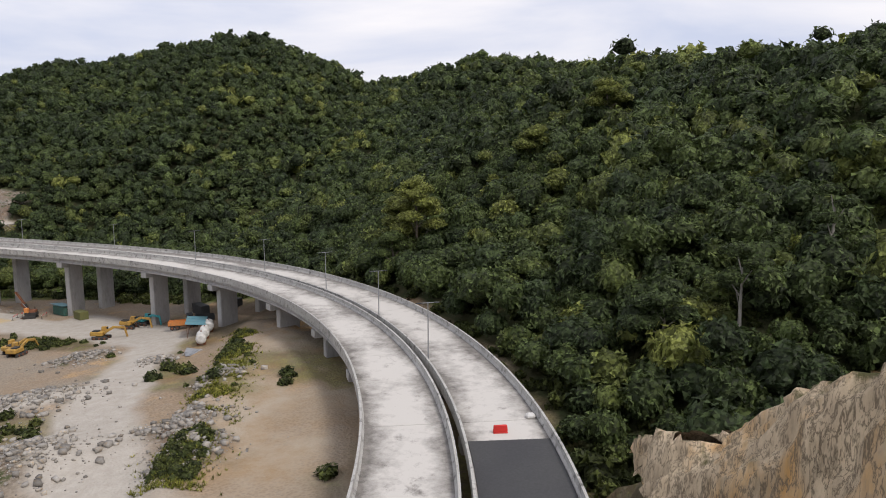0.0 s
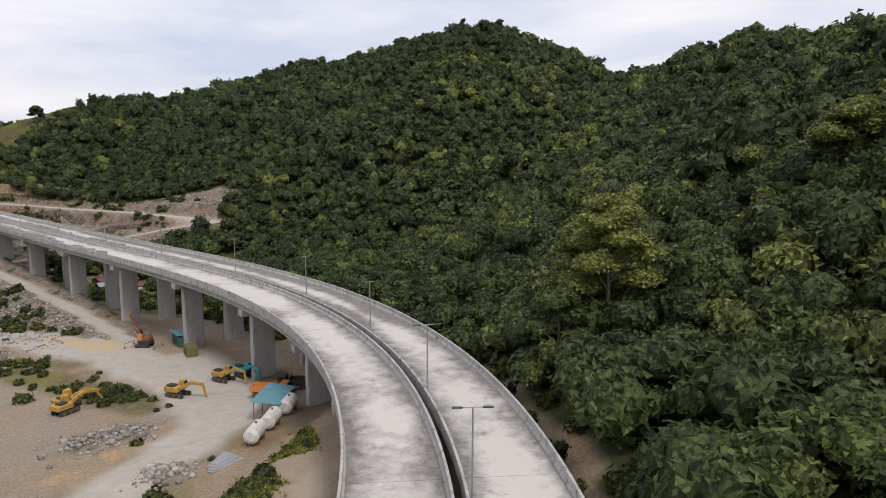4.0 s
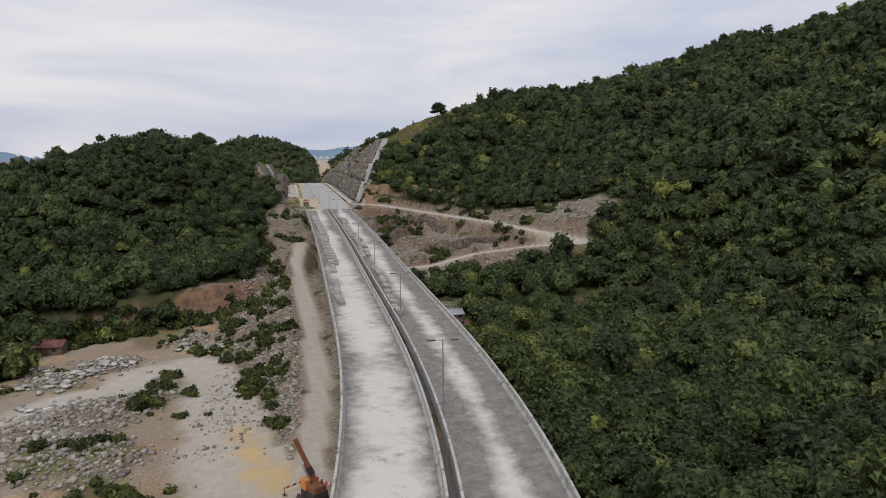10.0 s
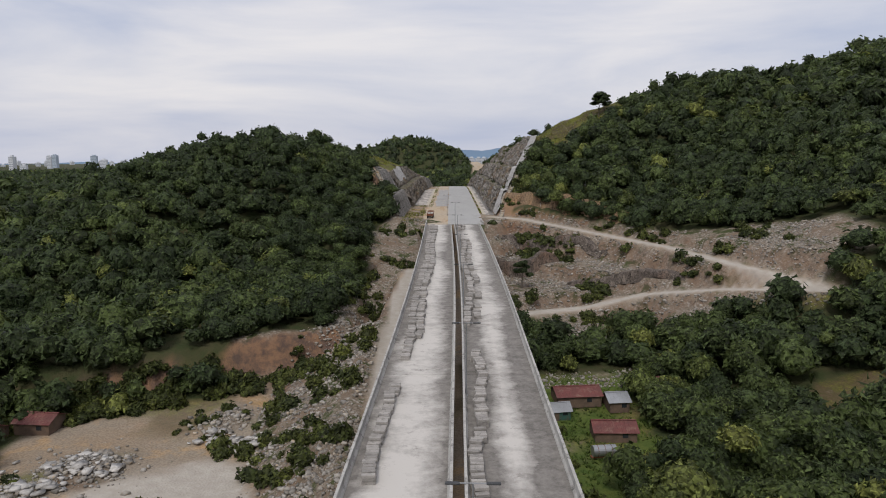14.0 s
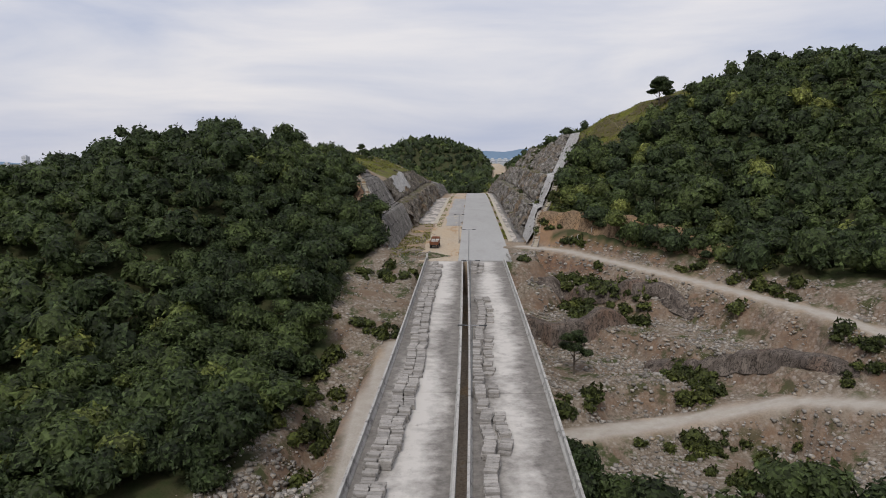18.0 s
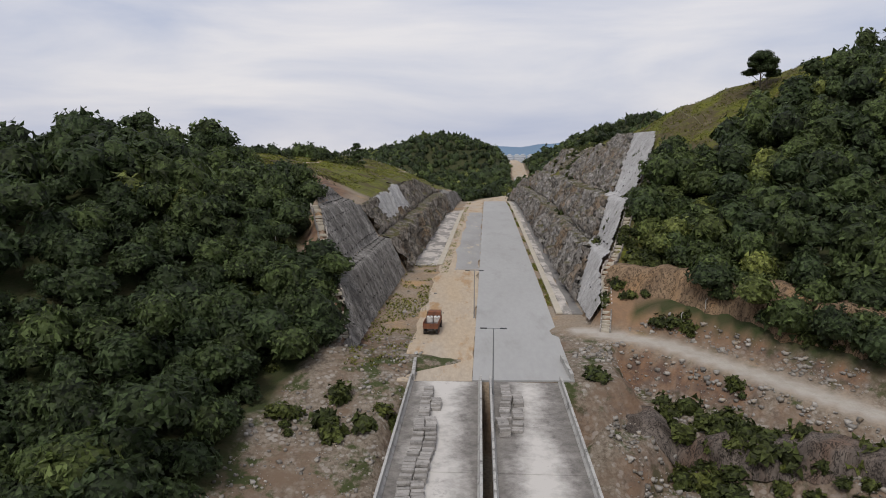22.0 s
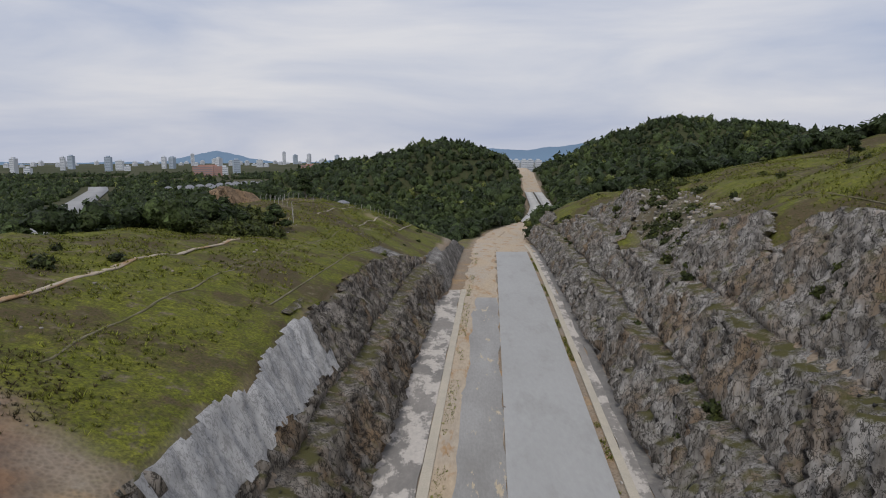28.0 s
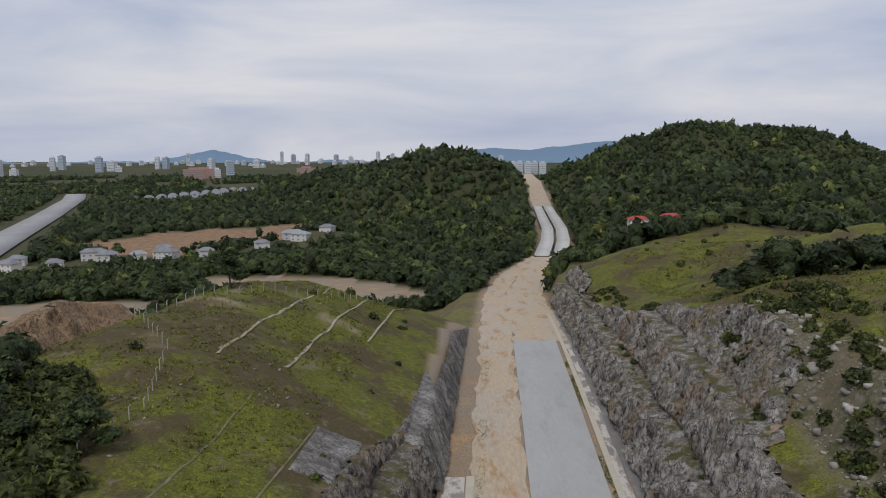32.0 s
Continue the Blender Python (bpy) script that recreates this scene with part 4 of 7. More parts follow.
KITS = {
    "close": [crown_kit(196, (8, 4), 0.135, 60 + i, 0.85) for i in range(8)],
    "near": [crown_kit(70, (7, 4), 0.19, i, 0.85) for i in range(8)],
    "mid": [crown_kit(33, (6, 3), 0.27, 20 + i, 0.75) for i in range(8)],
    "dim": [crown_kit(7, (5, 3), 0.38, 50 + i, 0.35) for i in range(6)],
    "far": [crown_kit(14, (5, 3), 0.35, 40 + i, 0.5) for i in range(8)],
}


def plant_forest(name, xs, ys, zs, radii, tints, kit, label, mat=None):
    r = np.random.RandomState(len(xs))
    V, F, T, at = [], [], [], 0
    which = r.randint(0, len(kit), len(xs))
    for k, (kv, kf) in enumerate(kit):
        m = which == k
        n = int(m.sum())
        if not n:
            continue
        a = r.uniform(0, 6.283, n)
        ca, sa = np.cos(a)[:, None], np.sin(a)[:, None]
        R, h = radii[m][:, None], (radii[m] * r.uniform(0.95, 1.6, n))[:, None]
        x = (kv[:, 0] * ca - kv[:, 1] * sa) * R + xs[m][:, None]
        y = (kv[:, 0] * sa + kv[:, 1] * ca) * R + ys[m][:, None]
        z = kv[:, 2] * h + zs[m][:, None]
        V.append(np.stack([x, y, z], -1).reshape(-1, 3))
        F.append((kf[None] + (np.arange(n) * len(kv))[:, None, None] + at).reshape(-1, 3))
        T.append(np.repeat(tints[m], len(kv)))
        at += n * len(kv)
    ob = mesh_object(name, np.concatenate(V), np.concatenate(F), mat or LEAVES)
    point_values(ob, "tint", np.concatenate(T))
    return tagged(ob, label, "forest", kind="stuff")


def scatter(x0, x1, y0, y1, step, seed):
    r = np.random.RandomState(seed)
    x, y = np.meshgrid(np.arange(x0, x1, step), np.arange(y0, y1, step), indexing="ij")
    x, y = (x + r.uniform(-0.5, 0.5, x.shape) * step).ravel(), (y + r.uniform(-0.5, 0.5, y.shape) * step).ravel()
    return x, y, r


def path_distance(x, y):
    d = np.full(len(x), 1e9)
    for px, py in ((0, 0), (50, 11), (95, 34), (130, 70), (151, 119), (158, 160), (163, 204), (166, 266), (168, 328), (169, 400), (170, 493), (171, 530)):
        d = np.minimum(d, np.hypot(x - px, y - py))
    return d


def land_height(x, y):
    """Height of the ground sheet, read off its grid."""
    i = np.clip(np.searchsorted(GX, x) - 1, 0, len(GX) - 2)
    j = np.clip(np.searchsorted(GY, y) - 1, 0, len(GY) - 2)
    u, v = (x - GX[i]) / (GX[i + 1] - GX[i]), (y - GY[j]) / (GY[j + 1] - GY[j])
    return (gz[i, j] * (1 - u) + gz[i + 1, j] * u) * (1 - v) + (gz[i, j + 1] * (1 - u) + gz[i + 1, j + 1] * u) * v


# places along the flight: x, y, z, heading
SEEN_FROM = ((0, 0, 28, -72), (34, 6, 28, -63), (73, 22, 27, -48), (108, 45, 27, -33), (130, 71, 27, -22), (146, 102, 27, -11), (156, 146, 27, -3), (162, 194, 27, -2), (165, 256, 28, 0), (168, 318, 31, 0), (170, 381, 35, 1), (170, 459, 43, 1), (171, 538, 57, 1))


def overlooked(x, y, z):
    """Whether the slope at a place looks over the valley; back slopes stay bare of trees."""
    seen = np.zeros(len(x), bool)
    for ax, ay, az, turn in SEEN_FROM:
        a, b = -math.sin(radians(turn)), math.cos(radians(turn))
        clear = (x - ax) * a + (y - ay) * b > 0.62 * np.hypot(x - ax, y - ay)
        for t in np.linspace(0.08, 0.97, 36):
            clear &= land_height(ax + (x - ax) * t, ay + (y - ay) * t) < az + (z + 9 - az) * t + 1
        seen |= clear
    return seen


def forest_area(name, x0, x1, y0, y1, step, rad, seed, label, kit, d0, d1, rise=3.6):
    x, y, r = scatter(x0, x1, y0, y1, step, seed)
    d = path_distance(x, y)
    m = forest_mask(x, y) & (d >= d0) & (d < d1)
    x, y = x[m], y[m]
    g = land_height(x, y)
    m = overlooked(x, y, g) | (path_distance(x, y) < 115) & (y > 300)
    x, y, g = x[m], y[m], g[m]
    rr = rad * (0.62 + 0.85 * r.rand(len(x)) ** 1.6 + 0.15 * r.rand(len(x)))
    tall = (r.rand(len(x)) < 0.05) * r.uniform(2, 6, len(x))
    z = g + rr * 0.3 + r.uniform(0.0, rise, len(x)) + tall
    # tree colour, plus painted light: darker past y 220, lighter before y 160
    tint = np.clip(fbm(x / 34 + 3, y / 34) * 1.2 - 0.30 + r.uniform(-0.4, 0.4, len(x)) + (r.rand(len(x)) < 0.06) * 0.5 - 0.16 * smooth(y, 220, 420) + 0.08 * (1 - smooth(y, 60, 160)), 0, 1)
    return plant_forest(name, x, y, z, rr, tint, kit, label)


FOREST = "dense dark green rainforest on the hillside"
forest_area("forest", -60, 480, -160, 660, 3.6, 2.9, 5, FOREST, KITS["close"], 0, 62)
forest_area("forest", -60, 480, -160, 700, 4.3, 3.3, 1, FOREST, KITS["near"], 62, 140)
forest_area("forest", -150, 560, -300, 880, 5.2, 3.9, 2, FOREST, KITS["mid"], 140, 330)
forest_area("forest", -600, 1000, -300, 1200, 6.2, 4.5, 3, FOREST, KITS["far"], 330, 620)
forest_area("forest", -1500, 1300, -300, 2700, 12.0, 6.4, 4, FOREST, KITS["dim"], 620, 2400, 1.5)


# ---- building helpers ----
def box(name, size, at, mat, parent=None, rot=(0, 0, 0), bevel=0.04, label="", taper=None):
    bm = bmesh.new()
    bmesh.ops.create_cube(bm, size=1.0)
    for v in bm.verts:
        v.co = Vector((v.co.x * size[0], v.co.y * size[1], v.co.z * size[2]))
        if taper and v.co.z > 0:
            v.co.x, v.co.y = v.co.x * taper[0], v.co.y * taper[1]
    if bevel:
        bmesh.ops.bevel(bm, geom=bm.edges[:], offset=min(bevel, min(size) * 0.3), segments=1, affect="EDGES")
    bm.transform(Matrix.LocRotScale(at, Euler([radians(a) for a in rot]), None))
    return part(name, bm, mat, parent, label)


def rod(name, r, length, at, mat, parent=None, rot=(0, 0, 0), r2=None, sides=10, label=""):
    bm = bmesh.new()
    bmesh.ops.create_cone(bm, cap_ends=True, segments=sides, radius1=r, radius2=r if r2 is None else r2, depth=length)
    bm.transform(Matrix.LocRotScale(at, Euler([radians(a) for a in rot]), None))
    return part(name, bm, mat, parent, label)


def thing(name, x, y, z, turn, label, category, group=""):
    ob = new(name)
    ob.matrix_basis = pose(x, y, z, 0, 0, turn)
    return tagged(ob, label, category, group)


def level(x, y):
    return float(land_height(np.array([x]), np.array([y]))[0])


YELLOW = material("worn_yellow_paint", (0.44, 0.26, 0.055), (0.33, 0.20, 0.055), 1.5, 0.6, 0.4, 0.1, c=(0.14, 0.095, 0.055))
TEAL = material("teal_paint", (0.05, 0.30, 0.31), (0.04, 0.24, 0.26), 1.5, 0.5, 0.3, 0.1)
ORANGE = material("orange_paint", (0.58, 0.22, 0.06), (0.50, 0.20, 0.06), 1.5, 0.5, 0.3, 0.1, c=(0.3, 0.17, 0.09))
RUST = material("rusty_steel", (0.22, 0.085, 0.04), (0.15, 0.065, 0.04), 2.0, 0.8, 0.4, 0.2, c=(0.08, 0.05, 0.04))
DARK = material("dark_rubber_and_grease", (0.03, 0.03, 0.03), (0.05, 0.045, 0.04), 2.0, 0.8, 0.3, 0.2)
GLASS = material("cab_glass", (0.02, 0.025, 0.03), (0.03, 0.035, 0.04), 1.0, 0.1, 0, 0)
WHITE = material("white_paint", (0.62, 0.61, 0.58), (0.52, 0.51, 0.48), 1.5, 0.6, 0.3, 0.1, c=(0.35, 0.31, 0.26))
GREEN_BOX = material("green_container_paint", (0.05, 0.13, 0.10), (0.04, 0.10, 0.085), 1.0, 0.6, 0.3, 0.1, c=(0.10, 0.08, 0.05))
OLIVE = material("olive_container_paint", (0.14, 0.14, 0.05), (0.11, 0.11, 0.045), 1.0, 0.6, 0.3, 0.1)
BLACKISH = material("dark_container_paint", (0.04, 0.045, 0.05), (0.06, 0.06, 0.06), 1.0, 0.6, 0.3, 0.1)
BLUE_SHEET = material("blue_roof_sheet", (0.10, 0.24, 0.30), (0.13, 0.28, 0.30), 1.0, 0.5, 0.3, 0.1, c=(0.22, 0.25, 0.25))
ROOF_RED = material("rusty_red_roof_sheet", (0.16, 0.05, 0.045), (0.11, 0.045, 0.04), 1.0, 0.7, 0.4, 0.2, c=(0.20, 0.12, 0.09))
ROOF_GREY = material("grey_roof_sheet", (0.30, 0.31, 0.33), (0.24, 0.25, 0.26), 1.0, 0.5, 0.3, 0.1)
PLANK = material("weathered_planks", (0.16, 0.11, 0.08), (0.11, 0.08, 0.06), 2.0, 0.9, 0.4, 0.2)
STEEL = material("galvanised_steel", (0.36, 0.37, 0.38), (0.30, 0.31, 0.32), 2.0, 0.45, 0.2, 0.05, metal=0.7)
RED = material("red_plastic", (0.55, 0.03, 0.025), (0.48, 0.03, 0.025), 2.0, 0.5, 0.2, 0.05)
BLOCK = material("cast_concrete_block", (0.34, 0.32, 0.295), (0.27, 0.255, 0.235), 2.0, 0.9, 0.4, 0.3, c=(0.16, 0.15, 0.135), random_amount=0.18)


# ---- carriageways past the viaduct ----
def strip(name, y0, y1, o0, o1, lift, mat, label, category, step=4.0, thick=0.25, wob=0.0):
    """A slab along the road between two offsets."""
    n = int((y1 - y0) / step) + 1
    V = []
    for i in range(n):
        y = y0 + (y1 - y0) * i / (n - 1)
        x, z = float(road_x(y)), float(road_z(y)) + lift
        a, b = o0 + wob * (noise.noise((y * 0.13, 1, o0))), o1 + wob * (noise.noise((y * 0.11, 9, o1)))
        V += [(x + a, y, z - thick), (x + b, y, z - thick), (x + b, y, z), (x + a, y, z)]
    F = [(4 * i + j, 4 * i + (j + 1) % 4, 4 * i + 4 + (j + 1) % 4, 4 * i + 4 + j) for i in range(n - 1) for j in range(4)]
    me = bpy.data.meshes.new(name)
    me.from_pydata(V, [], [f[::-1] for f in F] + [(0, 1, 2, 3), tuple(range(4 * n - 4, 4 * n))[::-1]])
    me.materials.append(mat)
    return tagged(new(name, me), label, category, kind="structure")


PAVE = material("crushed_stone_base", (0.37, 0.368, 0.355), (0.345, 0.343, 0.33), 0.25, 0.95, 0.12, 0.2, c=(0.315, 0.312, 0.295), stretch=(1, 0.3, 1))
OCHRE = material("ochre_site_dirt", (0.43, 0.34, 0.235), (0.40, 0.345, 0.275), 0.3, 0.95, 0.35, 0.3, c=(0.36, 0.235, 0.125), stretch=(1, 0.3, 1), edge=(0.54, 0.62))
WET = material("damp_grey_mud", (0.31, 0.30, 0.28), (0.235, 0.225, 0.205), 0.5, 0.5, 0.3, 0.2, c=(0.46, 0.38, 0.26), stretch=(1, 0.28, 1), edge=(0.60, 0.63))
SLAB = material("worn_drain_concrete", (0.27, 0.25, 0.225), (0.20, 0.187, 0.17), 0.3, 0.9, 0.3, 0.2, c=(0.49, 0.45, 0.40), stretch=(1, 0.5, 1), edge=(0.48, 0.54))
KERB = material("pale_kerb_concrete", (0.48, 0.43, 0.34), (0.42, 0.38, 0.31), 0.8, 0.9, 0.3, 0.2)
BED = material("dark_drain_bed", (0.20, 0.19, 0.175), (0.155, 0.145, 0.135), 0.5, 0.7, 0.3, 0.3, c=(0.27, 0.25, 0.22))
strip("pavement", 404, 748, -3.0, 10.3, 0.12, PAVE, "pale grey crushed stone road base", "road")
strip("dirt_road", 404, 655, -13.0, -3.1, 0.03, OCHRE, "ochre dirt haul road along the cutting", "road", wob=1.6)
strip("dirt_road", 655, 1004, -13.5, -3.1, 0.04, OCHRE, "ochre dirt haul road along the cutting", "road", wob=2.0)
strip("dirt_road", 748, 1004, -3.4, 14.0, 0.06, OCHRE, "ochre dirt fill before the next viaduct", "road", wob=3.0)
strip("mud_road", 485, 640, -9.6, -3.2, 0.07, WET, "damp grey mud with puddled wheel tracks", "road", wob=1.0)
strip("drain", 492, 652, -20.6, -14.0, 0.03, SLAB, "broken pale concrete drain floor below the rock face", "drain", wob=0.5)
strip("drain_kerb", 492, 652, -13.9, -12.5, 0.22, KERB, "pale concrete drain kerb", "kerb")
strip("drain_kerb", 440, 800, 11.4, 12.6, 0.22, KERB, "pale concrete drain kerb", "kerb")
strip("drain", 440, 800, 14.3, 16.9, 0.02, BED, "dark wet drain bed at the foot of the rock", "drain", wob=0.6)
strip("drain", 440, 800, 12.65, 14.3, 0.05, SLAB, "broken pale concrete drain floor", "drain", wob=0.5)

# asphalt on the outer carriageway at the near end
sweep("asphalt_surface", [(GAP / 2 + 0.5, 0.0), (HALF - 0.5, 0.0), (HALF - 0.5, 0.09), (GAP / 2 + 0.5, 0.09)], S_START, -183.0, 3.0, ASPHALT)
tagged(bpy.data.objects["asphalt_surface"], "new black asphalt on the concrete deck", "road", kind="structure")


for wx, ya, yb in ((163.3, 404.2, 414.0), (184.0, 404.2, 412.5)):
    wall = box("wing_wall", (0.45, yb - ya, 2.4), (wx, (ya + yb) / 2, 0.8), PARAPET, bevel=0.05)
    tagged(wall, "pale concrete wing wall at the end of the viaduct", "wall", kind="structure")


def on_deck(s, o, lift=0.0):
    x, y, hx, hy = centre(s)
    return x + o * hy, y - o * hx, float(road_z(y)) + lift, -math.degrees(math.atan2(hx, hy))


# ---- lamp posts in the gap between the decks ----
def lamp_post():
    t = thing("street_lamp", 0, 0, 0, 0, "tall thin grey steel lamp post with two short arms", "street lamp", "lamp posts along the viaduct")
    rod("pole", 0.1, 8.5, (0, 0, 4.25), STEEL, t, r2=0.06)
    rod("base_plate", 0.2, 0.08, (0, 0, 0.04), STEEL, t)
    for sg in (-1, 1):
        arm = rod("arm", 0.04, 1.0, (0.5 * sg, 0, 8.5), STEEL, t, rot=(0, 90, 0))
        box("lamp_head", (0.85, 0.28, 0.12), (1.2 * sg, 0, 8.5), BLACKISH, arm, bevel=0.04)
    return t


LAMP_S = [235, 190, 146, 106, 66, 28, -12, -46, -76, -104, -130, -157, 272]
lamp = lamp_post()
for i, s in enumerate(LAMP_S):
    if s > 240:
        x, y = float(road_x(437)) - 3.4, 437.0
        x, y, z, a = x, y, float(road_z(y)), -3.5
    else:
        x, y, z, a = on_deck(s, 0.86, 0.0)
    m = pose(x, y, z, 0, 0, a)
    if i == 0:
        lamp.matrix_basis = m
    else:
        copy_thing(lamp, m)

# ---- concrete blocks stacked on the decks ----
rb = random.Random(11)


def block_stack(s, o, turn, rows, across, high):
    x, y, z, a = on_deck(s, o, 0.0)
    t = thing("block_stack", x, y, z, a + turn, "stack of weathered grey precast concrete blocks on the deck", "concrete blocks", "block stacks on the viaduct")
    for i in range(rows):
        for j in range(across):
            for k in range(high):
                if k == high - 1 and rb.random() < 0.18:
                    continue
                b = new("block", block_mesh)
                b.parent = t
                b.matrix_basis = pose((j - (across - 1) / 2) * 1.28 + rb.uniform(-0.07, 0.07), (i - (rows - 1) / 2) * 0.56 + rb.uniform(-0.06, 0.06), 0.15 + k * 0.3, 0, 0, rb.uniform(-5, 5))


_bm = bmesh.new()
bmesh.ops.create_cube(_bm, size=1.0)
for v in _bm.verts:
    v.co = Vector((v.co.x * 1.18, v.co.y * 0.48, v.co.z * 0.29))
bmesh.ops.bevel(_bm, geom=_bm.edges[:], offset=0.03, segments=1, affect="EDGES")
block_mesh = bpy.data.meshes.new("block")
_bm.to_mesh(block_mesh)
_bm.free()
block_mesh.materials.append(BLOCK)
s = 46.0
while s < 236:
    if not (70 < s < 80) and rb.random() < 0.93:
        wide = 2 if s > 88 and rb.random() < 0.85 else 1
        block_stack(s, (-6.9 if wide == 2 else -7.4) + rb.uniform(-0.15, 0.15) + 0.35 * math.sin(s * 0.09), rb.uniform(-7, 7), 6, wide, rb.choice((2, 3, 3)))
    s += 3.5
s = 36.0
while s < 237:
    if (s < 82 or s > 96) and (s < 196 or s > 222):
        block_stack(s, 2.1 + 0.6 * math.sin(s * 0.11) + rb.uniform(-0.2, 0.2), rb.uniform(-8, 8), 6, 1, rb.choice((2, 3, 3)))
        if s > 100 and rb.random() < 0.7:
            block_stack(s + 0.8, 3.6 + 0.5 * math.sin(s * 0.11), rb.uniform(-10, 10), 5, 1, rb.choice((1, 2)))
    s += 3.7

# a red barrier and rubbish at the edge of the asphalt
x, y, z, a = on_deck(-181.0, 4.6)
t = thing("traffic_barrier", x, y, z, a, "red water-filled plastic traffic barrier on the deck", "barrier")
box("body", (1.5, 0.45, 0.75), (0, 0, 0.46), RED, t, bevel=0.08, taper=(0.94, 0.6))
box("foot", (1.5, 0.6, 0.1), (0, 0, 0.05), RED, t)
x, y, z, a = on_deck(-177.5, 8.6)
t = thing("plastic_sack", x, y, z, a, "white plastic sack dumped beside the parapet", "sack")
box("bag", (1.1, 0.9, 0.5), (0, 0, 0.25), WHITE, t, bevel=0.15, taper=(0.8, 0.75))


# ---- plant and huts in the valley yard ----
def excavator(x, y, turn, paint, label, boom=35, stick=-70, swing=0, raised=False):
    z = level(x, y)
    t = thing("excavator", x, y, z, turn, label, "excavator", "excavators in the yard")
    for sg in (-1, 1):
        tr = box("track", (0.6, 3.9, 0.85), (1.05 * sg, 0, 0.43), DARK, t, bevel=0.3)
        for k in (-1.3, 0, 1.3):
            rod("roller", 0.28, 0.64, (1.05 * sg, k, 0.43), RUST, tr, rot=(0, 90, 0))
    box("undercarriage", (1.5, 2.0, 0.4), (0, 0, 0.75), DARK, t)
    body = box("house", (2.5, 2.6, 1.0), (0, -0.6, 1.5), paint, t, bevel=0.12)
    box("counterweight", (2.5, 0.7, 1.1), (0, -2.0, 1.5), paint, t, bevel=0.25)
    box("engine_cover", (1.3, 1.6, 0.35), (0.4, -1.0, 2.15), DARK, body, bevel=0.08)
    cab = box("cab", (0.95, 1.5, 1.5), (-0.75, 0.55, 2.25), paint, t, bevel=0.12, taper=(0.9, 0.85))
    box("windscreen", (0.8, 0.06, 1.0), (-0.75, 1.27, 2.4), GLASS, cab, rot=(6, 0, 0), bevel=0)
    box("side_window", (0.06, 1.1, 0.8), (-1.21, 0.5, 2.45), GLASS, cab, bevel=0)
    b, s_ = radians(boom), radians(stick)
    j1 = Vector((0.25, 0.9, 1.7))
    knee = j1 + Vector((0, math.cos(b), math.sin(b))) * 2.7
    tip = knee + Vector((0, math.cos(b - 0.55), math.sin(b - 0.55))) * 2.6
    end = tip + Vector((0, math.cos(s_), math.sin(s_))) * 2.7
    for nm, p, q, w, h in (("boom", j1, knee, 0.4, 0.62), ("boom", knee, tip, 0.38, 0.55), ("stick", tip, end, 0.32, 0.42)):
        d = q - p
        box(nm, (w, d.length + 0.25, h), (p + q) / 2, paint, t, rot=(math.degrees(math.atan2(d.z, d.y)), 0, 0), bevel=0.05)
    rod("hydraulic_ram", 0.09, 2.4, (j1 + tip) / 2 + Vector((0, 0.1, 0.55)), STEEL, t, rot=(math.degrees(math.atan2((tip - j1).z, (tip - j1).y)) - 90, 0, 0))
    box("bucket", (1.1, 0.9, 0.8), end + Vector((0, -0.2, -0.25)), DARK, t, rot=(25, 0, 0), bevel=0.15, taper=(1.0, 0.6))
    return t


excavator(130.5, 132.5, 200, YELLOW, "yellow excavator with a dark cab parked in the yard", 30, -75)
excavator(140.5, 133.0, 190, YELLOW, "small yellow excavator beside a viaduct pier", 28, -80)
excavator(144.5, 132.0, 175, TEAL, "teal green excavator beside a viaduct pier", 28, -80)
excavator(114.0, 140.5, 285, YELLOW, "yellow excavator with a long black boom on waste ground", 22, -60)
excavator(115.5, 143.5, 280, YELLOW, "yellow excavator with its boom laid low", 12, -40)
excavator(103.0, 168.0, 250, YELLOW, "worn yellow excavator by the quarry stone", 34, -65)

# drilling rig with its mast raised
x, y = 145.0, 172.5
t = thing("drill_rig", x, y, level(x, y), 30, "rust orange crawler drilling rig with a raised mast", "drilling rig")
for sg in (-1, 1):
    box("track", (0.6, 3.6, 0.8), (1.1 * sg, 0, 0.4), DARK, t, bevel=0.25)
    rod("outrigger", 0.08, 2.6, (2.0 * sg, 1.4, 0.5), RUST, t, rot=(0, 80 * sg, 0))
box("body", (2.3, 3.0, 1.0), (0, -0.4, 1.3), DARK, t, bevel=0.1)
box("engine_cover", (2.0, 1.5, 0.9), (0, -1.0, 2.1), RUST, t, bevel=0.12)
box("exhaust", (0.18, 0.18, 0.7), (0.6, -1.2, 2.8), DARK, t)
box("boom", (0.55, 3.2, 0.6), (0.3, 1.2, 3.0), RUST, t, rot=(52, 0, 0), bevel=0.06)
box("mast", (0.55, 0.45, 6.5), (0.15, 1.6, 4.9), RUST, t, rot=(-24, -14, 0), bevel=0.04, label="rusty steel drill mast leaning over")
for k in (-0.24, 0.24):
    rod("mast_rail", 0.06, 6.4, (0.15 + k, 1.85, 4.95), ORANGE, t, rot=(-24, -14, 0))
rod("hydraulic_ram", 0.09, 2.8, (-0.25, 0.9, 3.4), STEEL, t, rot=(-34, 0, 0))
box("drill_head", (0.75, 0.75, 1.1), (0.45, 1.1, 3.6), DARK, t, rot=(-24, -14, 0), bevel=0.06)
box("cab", (0.9, 1.2, 1.4), (-0.7, 0.6, 2.4), ORANGE, t, bevel=0.1)
box("cab_window", (0.7, 0.06, 0.7), (-0.7, 1.22, 2.6), GLASS, t, bevel=0)
